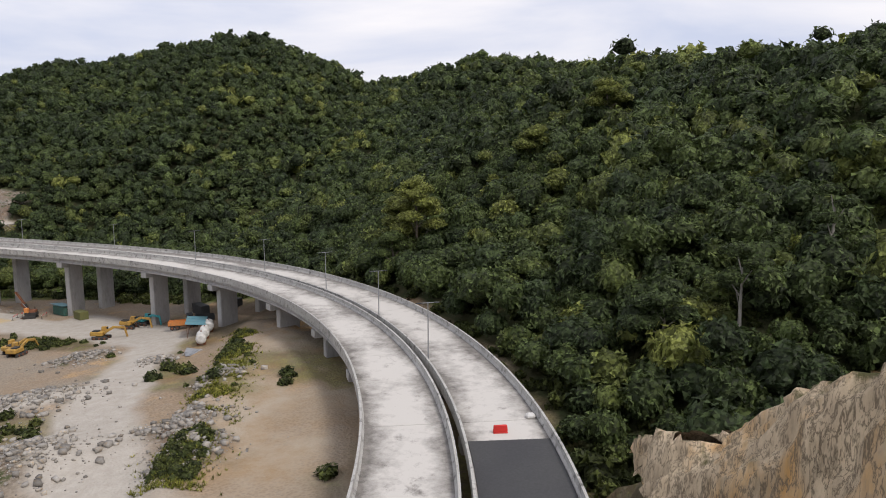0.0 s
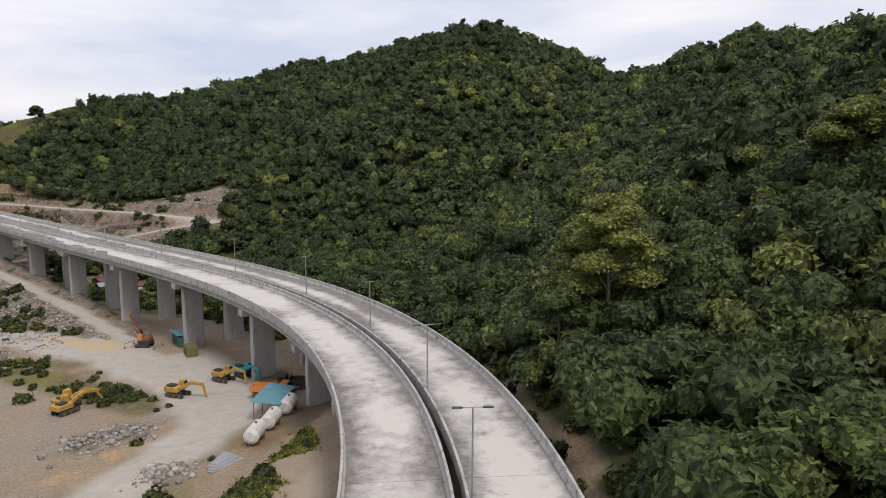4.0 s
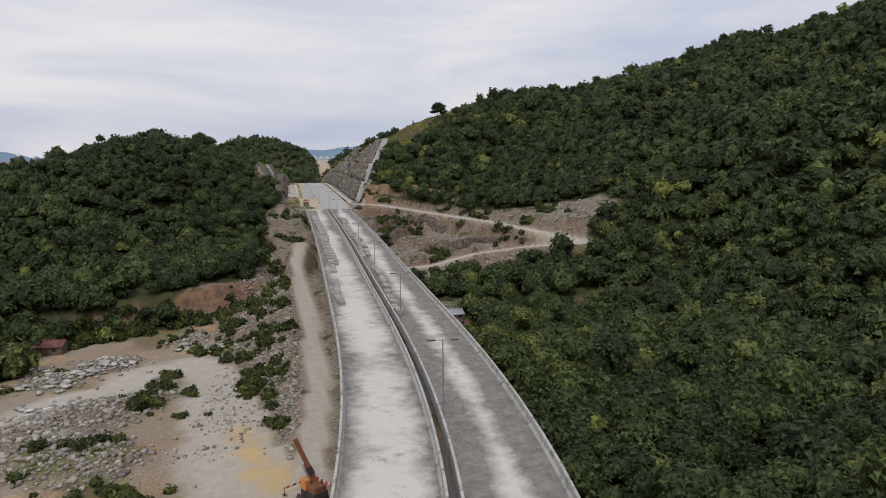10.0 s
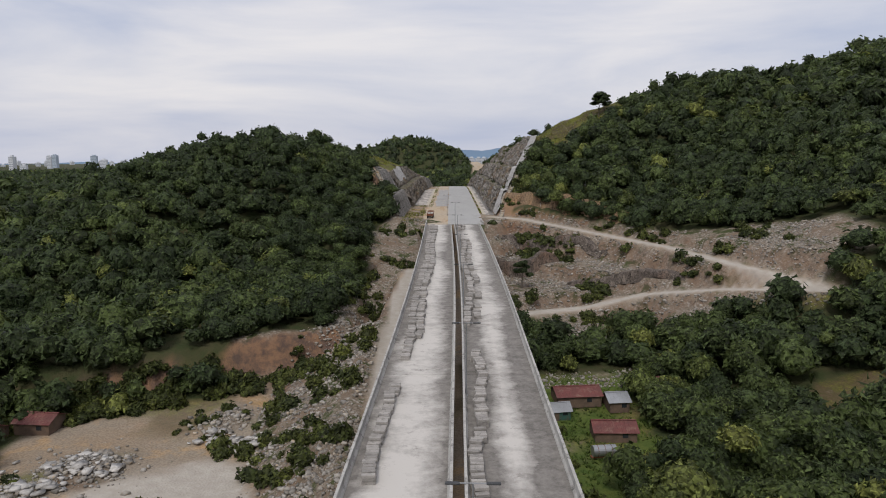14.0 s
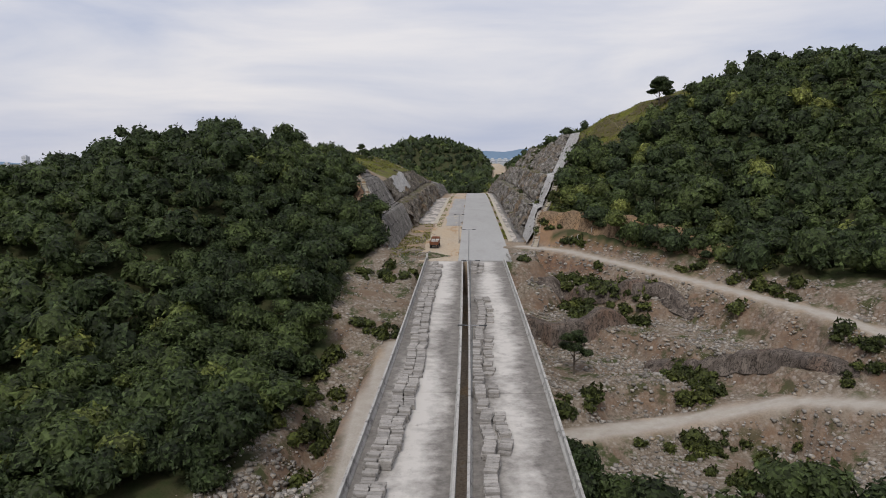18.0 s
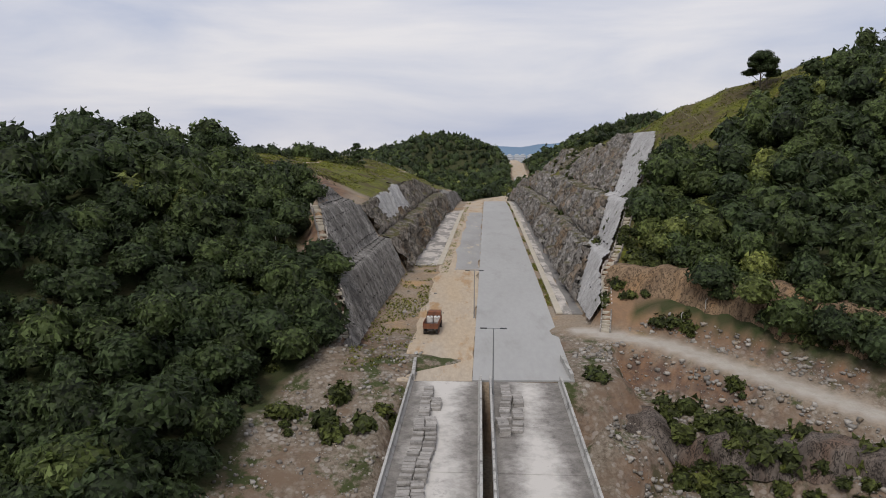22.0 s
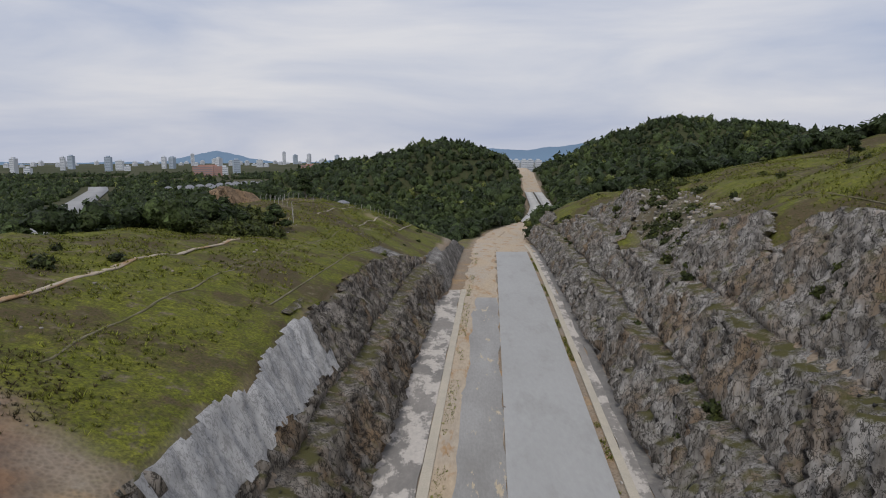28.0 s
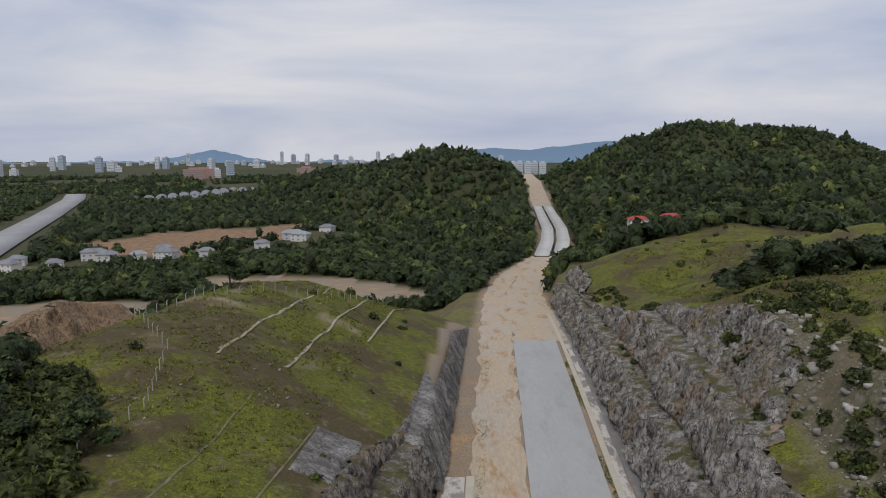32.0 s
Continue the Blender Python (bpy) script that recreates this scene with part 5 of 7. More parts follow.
for bx, by, turn in ((0, -3.6, 0), (0, 3.9, 0), (3.1, 1.4, 90)):
    b = thing("site_barrier", x + bx * math.cos(radians(30)) - by * math.sin(radians(30)), y + bx * math.sin(radians(30)) + by * math.cos(radians(30)), level(x, y), 30 + turn, "red and white striped barrier rail round a drilling rig", "barrier", "barriers round the rig")
    for k in range(8):
        box("rail", (0.5, 0.08, 0.28), (-1.75 + 0.5 * k, 0, 0.95), RED if k % 2 else WHITE, b, bevel=0)
    for k in (-1.8, 1.8):
        rod("post", 0.05, 1.1, (k, 0, 0.55), DARK, b)
        box("foot", (0.4, 0.6, 0.08), (k, 0, 0.04), DARK, b)


def dump_truck(x, y, z, turn, cab_mat, bed_mat, label, load=False):
    t = thing("dump_truck", x, y, z, turn, label, "truck", "")
    box("chassis", (0.9, 6.6, 0.3), (0, 0, 0.85), DARK, t)
    for yy in (2.3, -1.1, -2.3):
        for sg in (-1, 1):
            w = rod("wheel", 0.52, 0.4, (1.0 * sg, yy, 0.52), DARK, t, rot=(0, 90, 0), sides=16)
            rod("rim", 0.26, 0.42, (1.0 * sg, yy, 0.52), RUST, w, rot=(0, 90, 0))
    cab = box("cab", (2.3, 1.7, 1.7), (0, 2.6, 1.9), cab_mat, t, bevel=0.14, taper=(0.94, 0.86))
    box("windscreen", (1.95, 0.06, 0.75), (0, 3.4, 2.25), GLASS, cab, rot=(8, 0, 0), bevel=0)
    for sg in (-1, 1):
        box("side_window", (0.06, 0.8, 0.6), (1.12 * sg, 2.6, 2.3), GLASS, cab, bevel=0)
        box("mirror", (0.08, 0.2, 0.4), (1.35 * sg, 3.2, 2.2), DARK, cab)
        box("side_board", (0.1, 4.4, 0.9), (1.18 * sg, -1.0, 1.65), bed_mat, t)
    box("bed_floor", (2.4, 4.5, 0.12), (0, -1.0, 1.14), bed_mat, t)
    box("tail_board", (2.4, 0.1, 0.75), (0, -3.22, 1.55), bed_mat, t, rot=(8, 0, 0))
    box("headboard", (2.4, 0.1, 1.3), (0, 1.25, 1.8), bed_mat, t)
    box("bumper", (2.3, 0.2, 0.35), (0, 3.55, 0.75), DARK, t)
    return t


dump_truck(137.0, 113.5, level(137, 113.5), 215, ORANGE, ORANGE, "orange tipper truck with an empty bed beside a pier")
dump_truck(141.5, 111.5, level(141.5, 111.5), 40, BLACKISH, BLACKISH, "dark tipper truck parked beside a pier")
ty = 428.5
tx, tz = 165.4, float(road_z(428.5)) + 0.03
dump_truck(tx, ty, tz, -6, RUST, RUST, "rusty brown tipper truck on the dirt road")
for k in (-0.58, 0.58):
    t = thing("water_tank", tx + k + 0.08, ty + 0.4, tz + 1.2, -6, "white square plastic water tank in a cage", "tank", "tanks on the truck")
    box("tank", (1.0, 1.1, 0.95), (0, 0, 0.6), WHITE, t, bevel=0.1)
    rod("lid", 0.16, 0.08, (0, 0, 1.1), DARK, t)
    box("pallet", (1.05, 1.15, 0.12), (0, 0, 0.06), STEEL, t)
t = thing("coiled_hose", tx + 0.05, ty - 1.6, tz + 1.2, 0, "coil of black hose lying on the truck bed", "hose")
for k in range(3):
    bm = bmesh.new()
    bmesh.ops.create_circle(bm, segments=18, radius=0.45 - 0.05 * k)
    ret = bmesh.ops.extrude_edge_only(bm, edges=bm.edges[:])
    for v in [g for g in ret["geom"] if isinstance(g, bmesh.types.BMVert)]:
        v.co = Vector((v.co.x * 0.78, v.co.y * 0.78, 0.1))
    bm.transform(Matrix.Translation((0, 0, 0.02 + 0.07 * k)))
    part("loop", bm, DARK, t)


def container(x, y, turn, mat, label, size=(6.0, 2.4, 2.5), roof=None):
    t = thing("shipping_container", x, y, level(x, y), turn, label, "container", "site containers")
    box("body", size, (0, 0, size[2] / 2 + 0.1), mat, t, bevel=0.05)
    n = int(size[0] / 0.6)
    for i in range(n):
        xx = -size[0] / 2 + (i + 0.5) * size[0] / n
        for sg in (-1, 1):
            box("rib", (0.22, 0.06, size[2] * 0.86), (xx, sg * (size[1] / 2 + 0.03), size[2] / 2 + 0.1), mat, t, bevel=0)
    for sg in (-1, 1):
        box("door", (0.05, size[1] * 0.46, size[2] * 0.9), (size[0] / 2 + 0.03, sg * size[1] * 0.24, size[2] / 2 + 0.1), mat, t, bevel=0)
    if roof:
        box("roof_sheet", (size[0] + 0.8, size[1] + 1.2, 0.08), (0, 0, size[2] + 0.5), roof, t, rot=(6, 0, 0), bevel=0)
    return t


container(151.5, 167.5, 75, GREEN_BOX, "dark green site container under a sheet roof", roof=BLUE_SHEET)
container(147.5, 156.5, 70, OLIVE, "olive green steel container by a pier", (4.0, 2.4, 2.2))
container(152.5, 120.0, 60, BLACKISH, "dark shipping container behind the piers", (6.0, 2.4, 2.6))
container(153.5, 111.0, 80, BLACKISH, "dark shipping container beneath the deck", (6.0, 2.4, 2.6))

# fuel tanks beside an open shelter
for k, (x, y) in enumerate(((121.0, 95.5), (126.0, 98.5), (131.5, 101.5))):
    t = thing("fuel_tank", x, y, level(x, y) + 0.1, 35, "white cylindrical steel fuel tank on a rusty cradle", "tank", "fuel tanks")
    rod("tank", 1.1, 3.6, (0, 0, 1.5), WHITE, t, rot=(0, 90, 0), sides=20)
    for sg in (-1, 1):
        rod("end_cap", 1.1, 0.25, (1.92 * sg, 0, 1.5), WHITE, t, rot=(0, 90 * sg, 0), r2=0.7, sides=20)
        box("saddle", (0.25, 1.9, 0.8), (1.1 * sg, 0, 0.4), RUST, t)
    rod("filler", 0.15, 0.3, (0.4, 0, 2.7), RUST, t)
x, y = 131.0, 104.5
t = thing("shelter", x, y, level(x, y), 35, "open shelter with a patched blue sheet roof on posts", "shelter")
for i in range(6):
    box("roof_sheet", (1.5, 4.6, 0.06), (-3.75 + 1.5 * i, 0, 3.1 - 0.05 * (i % 2)), BLUE_SHEET, t, rot=(5, 0, 0), bevel=0)
for sx in (-4, 0, 4):
    for sy in (-1.9, 1.9):
        rod("post", 0.06, 3.1, (sx, sy, 1.5), RUST, t)
x, y = 113.5, 92.5
t = thing("scrap_sheets", x, y, level(x, y), 20, "pile of bent grey roofing sheets on the ground", "scrap metal")
for i in range(4):
    box("sheet", (5.5 - 0.5 * i, 1.0, 0.05), (0.3 * i, 0.5 * i - 0.8, 0.15 + 0.09 * i), ROOF_GREY, t, rot=(3 * i, 2, 8 * i - 12), bevel=0)


def hut(x, y, turn, w, d, h, roof_mat, wall_mat, label, rise=1.1):
    t = thing("hut", x, y, level(x, y) - 0.1, turn, label, "hut", "squatter huts")
    for sg in (-1, 1):
        box("wall", (w, 0.12, h), (0, sg * (d / 2 - 0.06), h / 2), wall_mat, t, bevel=0)
        bm = bmesh.new()
        v = [bm.verts.new(c) for c in ((sg * (w / 2 - 0.1), -d / 2, 0), (sg * (w / 2 - 0.1), d / 2, 0), (sg * (w / 2 - 0.1), d / 2, h), (sg * (w / 2 - 0.1), 0, h + rise), (sg * (w / 2 - 0.1), -d / 2, h))]
        f = bm.faces.new(v)
        ext = bmesh.ops.extrude_face_region(bm, geom=[f])
        bmesh.ops.translate(bm, vec=(-0.1 * sg, 0, 0), verts=[g for g in ext["geom"] if isinstance(g, bmesh.types.BMVert)])
        part("gable_wall", bm, wall_mat, t)
        ang = math.degrees(math.atan2(rise, d / 2))
        roof = box("roof", (w + 0.8, math.hypot(d / 2 + 0.5, rise) + 0.2, 0.06), (0, sg * (d / 4 + 0.1), h + rise / 2 + 0.02), roof_mat, t, rot=(-ang * sg, 0, 0), bevel=0)
        n = int(w / 0.7)
        for i in range(n):
            box("sheet_rib", (0.1, math.hypot(d / 2 + 0.5, rise) + 0.2, 0.05), (-w / 2 + (i + 0.5) * w / n, sg * (d / 4 + 0.1), h + rise / 2 + 0.07), roof_mat, roof, rot=(-ang * sg, 0, 0), bevel=0)
    wd = box("door", (0.9, 0.05, 1.9), (-w * 0.2, -d / 2 - 0.03, 0.97), PLANK, t, bevel=0)
    box("window", (1.0, 0.05, 0.8), (w * 0.22, -d / 2 - 0.03, 1.5), GLASS, t, bevel=0)
    return t


hut(191.5, 290.5, 3, 9.0, 6.0, 2.4, ROOF_RED, PLANK, "long low plank hut with a rusty red sheet roof")
hut(199.0, 287.5, 3, 4.0, 5.0, 2.3, ROOF_GREY, PLANK, "small lean hut with a grey sheet roof")
hut(186.5, 284.0, 8, 4.0, 3.0, 2.0, ROOF_GREY, GREEN_BOX, "little shed with a pale sheet roof")
hut(194.5, 274.0, -4, 7.5, 5.5, 2.2, ROOF_RED, PLANK, "old plank hut with a dark red roof")
hut(208.0, 292.5, 10, 3.2, 2.8, 2.2, ROOF_RED, WHITE, "small white hut with a red roof on grass")
hut(87.0, 283.0, -8, 7.0, 5.0, 2.4, ROOF_RED, PLANK, "grey walled hut with a red roof at the forest edge")
hut(79.0, 279.5, -20, 6.0, 4.5, 2.2, ROOF_RED, PLANK, "sagging hut with a dark red roof at the forest edge")
x, y = 190.0, 264.0
t = thing("tank_trailer", x, y, level(x, y), 5, "old grey tank trailer standing in the grass", "trailer")
rod("tank", 0.95, 4.0, (0, 0, 1.6), STEEL, t, rot=(0, 90, 0), sides=18)
box("frame", (4.6, 0.9, 0.2), (0, 0, 0.6), RUST, t)
for sg in (-1, 1):
    rod("wheel", 0.45, 0.25, (0.9, 0.8 * sg, 0.45), DARK, t, rot=(90, 0, 0), sides=14)
for k in (-1.2, 0, 1.2):
    rod("band", 0.98, 0.08, (k, 0, 1.6), RUST, t, rot=(0, 90, 0), sides=18)


# ---- loose stone ----
def stone_kit(seed):
    r = random.Random(seed)
    bm = bmesh.new()
    bmesh.ops.create_cube(bm, size=0.7)
    for v in bm.verts:
        v.co = v.co + Vector((r.uniform(-0.2, 0.2), r.uniform(-0.2, 0.2), r.uniform(-0.22, 0.22)))
        v.co.z *= 0.75
    bmesh.ops.triangulate(bm, faces=bm.faces[:])
    v = np.array([tuple(q.co) for q in bm.verts])
    f = np.array([[q.index for q in p.verts] for p in bm.faces])
    bm.free()
    return v, f


STONES = [stone_kit(i) for i in range(8)]
STONE = material("broken_quarry_stone", (0.33, 0.31, 0.28), (0.22, 0.203, 0.178), 1.2, 0.9, 0.3, 0.4, c=(0.35, 0.27, 0.18), random_amount=0.4, island=True)


def strew(name, xs, ys, sizes, label, kit=STONES, mat=STONE, category="stones"):
    r = np.random.RandomState(len(xs) + 3)
    V, F, at = [], [], 0
    which = r.randint(0, len(kit), len(xs))
    zs = land_height(xs, ys)
    for k, (kv, kf) in enumerate(kit):
        m = which == k
        n = int(m.sum())
        if not n:
            continue
        a = r.uniform(0, 6.28, n)
        ca, sa = np.cos(a)[:, None], np.sin(a)[:, None]
        s = sizes[m][:, None]
        st = r.uniform(0.7, 1.3, (n, 1))
        x = (kv[:, 0] * ca * st - kv[:, 1] * sa) * s + xs[m][:, None]
        y = (kv[:, 0] * sa * st + kv[:, 1] * ca) * s + ys[m][:, None]
        z = (kv[:, 2] + 0.18) * s + zs[m][:, None]
        V.append(np.stack([x, y, z], -1).reshape(-1, 3))
        F.append((kf[None] + (np.arange(n) * len(kv))[:, None, None] + at).reshape(-1, 3))
        at += n * len(kv)
    ob = mesh_object(name, np.concatenate(V), np.concatenate(F), mat)
    return tagged(ob, label, category, kind="stuff")


rs = np.random.RandomState(21)
px, py, ps = [], [], []
for cx, cy, cr in PILES:
    n = int(90 * cr)
    px.append(cx + rs.normal(size=n) * cr * 0.55)
    py.append(cy + rs.normal(size=n) * cr * 0.55)
    ps.append(0.18 + 0.95 * rs.rand(n) ** 5)
strew("quarry_stones", np.concatenate(px), np.concatenate(py), np.concatenate(ps), "heaps of broken pale quarry stone in the yard")
# blasted rock on the benches outside the abutment and on the inner slope
x, y = rs.uniform(180, 275, 48000), rs.uniform(296, 428, 48000)
o, s = along(x, y)
m = ~forest_mask(x, y) & (near_track(x, y, TRACKS[0])[0] > 3.4) & (near_track(x, y, TRACKS[1])[0] > 3.4) & (o > 11) & (fbm(x / 8, y / 8) > 0.41)
strew("blasted_stones", x[m], y[m], 0.14 + 0.75 * rs.rand(m.sum()) ** 5, "slope of broken blasted stone below the haul road")
x, y = rs.uniform(110, 166, 22000), rs.uniform(190, 424, 22000)
o, s = along(x, y)
m = ~forest_mask(x, y) & (o < -10.5) & (o > -34) & (near_track(x, y, TRACKS[2])[0] > 3.2) & (fbm(x / 9 + 4, y / 9) > 0.34)
strew("blasted_stones", x[m], y[m], 0.12 + 0.5 * rs.rand(m.sum()) ** 4, "slope of broken grey stone beside the viaduct")
x, y = rs.uniform(122, 150, 14000), rs.uniform(184, 328, 14000)
m = (stony_bank(x, y) > 0.06) & (near_track(x, y, TRACKS[2])[0] > 3.0) & (rs.rand(14000) < 0.25 + 0.9 * smooth(fbm(x / 7 + 2, y / 7), 0.42, 0.55))
strew("tipped_stones", x[m], y[m], 0.2 + 0.8 * rs.rand(m.sum()) ** 4, "bank of tipped grey stone between the yard and the haul track")
x, y = rs.uniform(200, 235, 2600), rs.uniform(585, 668, 2600)
m = rs.rand(2600) < rocky_crest(x, y, along(x, y)[0])
strew("loose_rocks", x[m], y[m], 0.25 + 1.3 * rs.rand(m.sum()) ** 5, "loose grey boulders on top of the rock face")
# flat slabs left from a broken pavement
SLABS = [(kv * np.array([1.0, 0.75, 0.28]), kf) for kv, kf in STONES]
PALE_STONE = material("pale_slab_concrete", (0.50, 0.48, 0.45), (0.38, 0.365, 0.34), 1.2, 0.9, 0.3, 0.3, c=(0.25, 0.235, 0.21), random_amount=0.25, island=True)
px, py = [], []
for cx, cy, cr, n in ((104, 264, 6, 60), (96, 246, 5, 40), (100, 255, 5, 35), (128, 273, 4, 45), (102, 228, 5, 30), (121, 276, 4, 25), (88, 262, 6, 30)):
    px.append(cx + rs.normal(size=n) * cr * 0.6)
    py.append(cy + rs.normal(size=n) * cr * 0.4)
px, py = np.concatenate(px), np.concatenate(py)
strew("broken_slabs", px, py, 0.7 + 1.9 * rs.rand(len(px)) ** 2, "broken pale concrete slabs dumped in the yard", SLABS, PALE_STONE)
x, y = rs.uniform(120, 215, 2600), rs.uniform(430, 790, 2600)
o, s = along(x, y)
m = ((np.abs(o + 16.5) < 5) & (y > 405) & (y < 495)) | ((o < -37) & (o > -70) & (fbm(x / 7, y / 7) > 0.6)) | ((o > 39) & (fbm(x / 7, y / 7) > 0.58)) | (np.abs(o - 11.0) < 0.35) | (np.abs(o + 3.1) < 0.3)
strew("scattered_stones", x[m], y[m], 0.15 + 0.7 * rs.rand(m.sum()) ** 4, "scattered stones in the cutting and the grass")

# ---- shrubs and grass ----
SHRUB = [crown_kit(80, (6, 3), 0.25, 80 + i) for i in range(5)]
SHRUB_LEAF = leafy("shrub_leaves", (0.045, 0.058, 0.018), (0.085, 0.10, 0.025), (0.16, 0.165, 0.04))


def shrubs(name, x, y, rad, label):
    r = np.random.RandomState(len(x))
    rr = rad * (0.45 + r.rand(len(x)) ** 1.5)
    ob = plant_forest(name, x, y, land_height(x, y) + rr * 0.15, rr, r.uniform(0, 0.7, len(x)), SHRUB, label, SHRUB_LEAF)
    return tagged(ob, label, "shrubs", kind="stuff")


x, y = rs.uniform(172, 275, 2600), rs.uniform(255, 428, 2600)
o, s = along(x, y)
m = ~forest_mask(x, y) & (near_track(x, y, TRACKS[0])[0] > 4) & (near_track(x, y, TRACKS[1])[0] > 4.5) & (o > 12.5) & (fbm(x / 10 + 30, y / 10) > np.where(y > 305, 0.56, 0.53)) & ~((x < 214) & (y > 258) & (y < 298))
shrubs("shrubs", x[m], y[m], 1.6, "green shrubs among the blasted stone")
x, y = rs.uniform(100, 168, 3000), rs.uniform(150, 424, 3000)
o, s = along(x, y)
m = ~forest_mask(x, y) & (o < -11) & (o > -46) & ((y < 402) | (o < -25)) & (near_track(x, y, TRACKS[2])[0] > 4.2) & (fbm(x / 9 + 60, y / 9) > np.where(y > 290, np.where(y > 345, 0.56, 0.48), 0.52)) & ((y > 205) | (fbm(x / 9 + 60, y / 9) > 0.66))
shrubs("shrubs", x[m], y[m], 1.5, "green shrubs on the stony slope by the viaduct")
x, y = rs.uniform(20, 135, 2600), rs.uniform(20, 290, 2600)
def off_track(x, y):
    return (near_track(x, y, yard_tk[0])[0] > 6) & (near_track(x, y, yard_tk[1])[0] > 7)


m = (fbm(x / 16 + 40, y / 16) > 0.58) & (along(x, y)[0] < -13) & (rs.rand(len(x)) < 0.6) & off_track(x, y)
sd = ((y - 52) * 72 - (x - 56) * 38) / 81.4
m |= (rs.rand(len(x)) < 0.35) & (sd > -4.5) & (sd < 0.5) & (x > 62) & (x < 132) & (along(x, y)[0] < -11)
shrubs("shrubs", x[m], y[m], 1.2, "weeds and low shrubs on waste ground")
x, y = rs.uniform(124, 150, 1500), rs.uniform(186, 325, 1500)
u = stony_bank(x, y)
m = (u > 0.03) & (near_track(x, y, TRACKS[2])[0] > 3.6) & (fbm(x / 7 + 31, y / 7) > 0.47 + 0.16 * (u > 0.35)) & (rs.rand(1500) < 0.55)
shrubs("shrubs", x[m], y[m], 1.5, "green shrubs on the bank of tipped stone")
x = rs.uniform(40, 126, 900)
y = 277 + 0.35 * (x - 88) + rs.uniform(6, 17, 900)
m = (fbm(x / 8 + 31, y / 8) > 0.38) & (rs.rand(900) < 0.75)
shrubs("undergrowth", x[m], y[m], 1.7, "dark green undergrowth at the foot of the clay scarp")
x, y = rs.uniform(198, 240, 700), rs.uniform(585, 690, 700)
o, s = along(x, y)
m = ((rs.rand(700) < 0.95 * rocky_crest(x, y, o)) | ((o > 40) & (o < 60) & (y > 640) & (rs.rand(700) < 0.8))) & (fbm(x / 6, y / 6) > 0.36)
shrubs("shrubs", x[m], y[m], 1.4, "green scrub among the boulders over the rock face")
x, y = rs.uniform(96, 132, 900), rs.uniform(596, 632, 900)
m = (x < 131 - 0.45 * np.abs(y - 606) + 12 * (fbm(x / 6, y / 6) - 0.5))
shrubs("undergrowth", x[m], y[m], 2.1, "dark green thicket below the grassy hill")
x, y = rs.uniform(108, 134, 1500), rs.uniform(124, 190, 1500)
m = (near_track(x, y, ((117, 182, 0), (121, 152, 0), (125, 131, 0)))[0] < 4.5) & (fbm(x / 5 + 5, y / 5) > 0.5)
shrubs("shrubs", x[m], y[m], 0.9, "green weeds between the tracks of the yard")
x = rs.uniform(58, 130, 1000)
y = 52 + (x - 56) * 38 / 72 + rs.uniform(-5.5, 1.0, 1000)
m = (along(x, y)[0] < -11) & (fbm(x / 6 + 5, y / 6) > 0.47)
shrubs("shrubs", x[m], y[m], 0.6, "green weeds on the bank of the yard")
x, y = rs.uniform(192, 225, 3600), rs.uniform(432, 800, 3600)
o, s = along(x, y)
m = (o > 18) & (o < 38) & (fbm(x / 9 + 12, y / 12) > 0.53)
shrubs("shrubs", x[m], y[m], 1.0, "weeds growing on the rock benches")
x, y = rs.uniform(110, 160, 1500), rs.uniform(480, 780, 1500)
o, s = along(x, y)
m = (o < -24) & (o > -34) & (fbm(x / 9 + 12, y / 12) > 0.62)
shrubs("shrubs", x[m], y[m], 0.7, "weeds growing on the rock benches")
x, y = rs.uniform(90, 300, 900), rs.uniform(480, 850, 900)
o, s = along(x, y)
m = ~forest_mask(x, y) & ((o < -40) | (o > 42)) & (rs.rand(900) < 0.14)
shrubs("shrubs", x[m], y[m], 1.3, "lone dark shrubs in the rough grass")

TUFT = leafy("grass_blades", (0.12, 0.135, 0.022), (0.19, 0.20, 0.03), (0.26, 0.235, 0.06))


SCRUB = leafy("dry_scrub", (0.06, 0.048, 0.026), (0.095, 0.08, 0.03), (0.13, 0.13, 0.035))
LUSH = leafy("lush_grass", (0.06, 0.095, 0.02), (0.085, 0.13, 0.024), (0.13, 0.17, 0.03))


def tuft_kit(seed):
    r = np.random.RandomState(seed)
    V, F = [], []
    for i in range(7):
        a, l, b = r.uniform(0, 6.28), r.uniform(0.6, 1.1), r.uniform(-0.35, 0.35)
        d, n = np.array([math.cos(a), math.sin(a), 0]), np.array([-math.sin(a), math.cos(a), 0])
        c = d * r.uniform(0, 0.35)
        V += [c - n * 0.12, c + n * 0.12, c + d * l * 0.7 + np.array([0, 0, l * 0.7]) + n * b]
        F.append((3 * i, 3 * i + 1, 3 * i + 2))
    return np.array(V), np.array(F)


x, y = rs.uniform(95, 285, 95000), rs.uniform(440, 800, 95000)
o, s = along(x, y)
m = ~forest_mask(x, y) & ((o < -36.5) | (o > 39)) & (rs.rand(95000) < grass_mask(x, y)) & (fbm(x / 5, y / 5) > 0.4)
x, y = x[m], y[m]
ob = plant_forest("grass_tufts", x, y, land_height(x, y), 0.25 + 0.35 * rs.rand(len(x)), np.clip(fbm(x / 12, y / 12) * 1.2 - 0.2 + rs.uniform(-0.2, 0.2, len(x)), 0, 1), [tuft_kit(i) for i in range(6)], "rough yellow green grass on the cut slopes", TUFT)
tagged(ob, "rough yellow green grass on the cut slopes", "grass", kind="stuff")

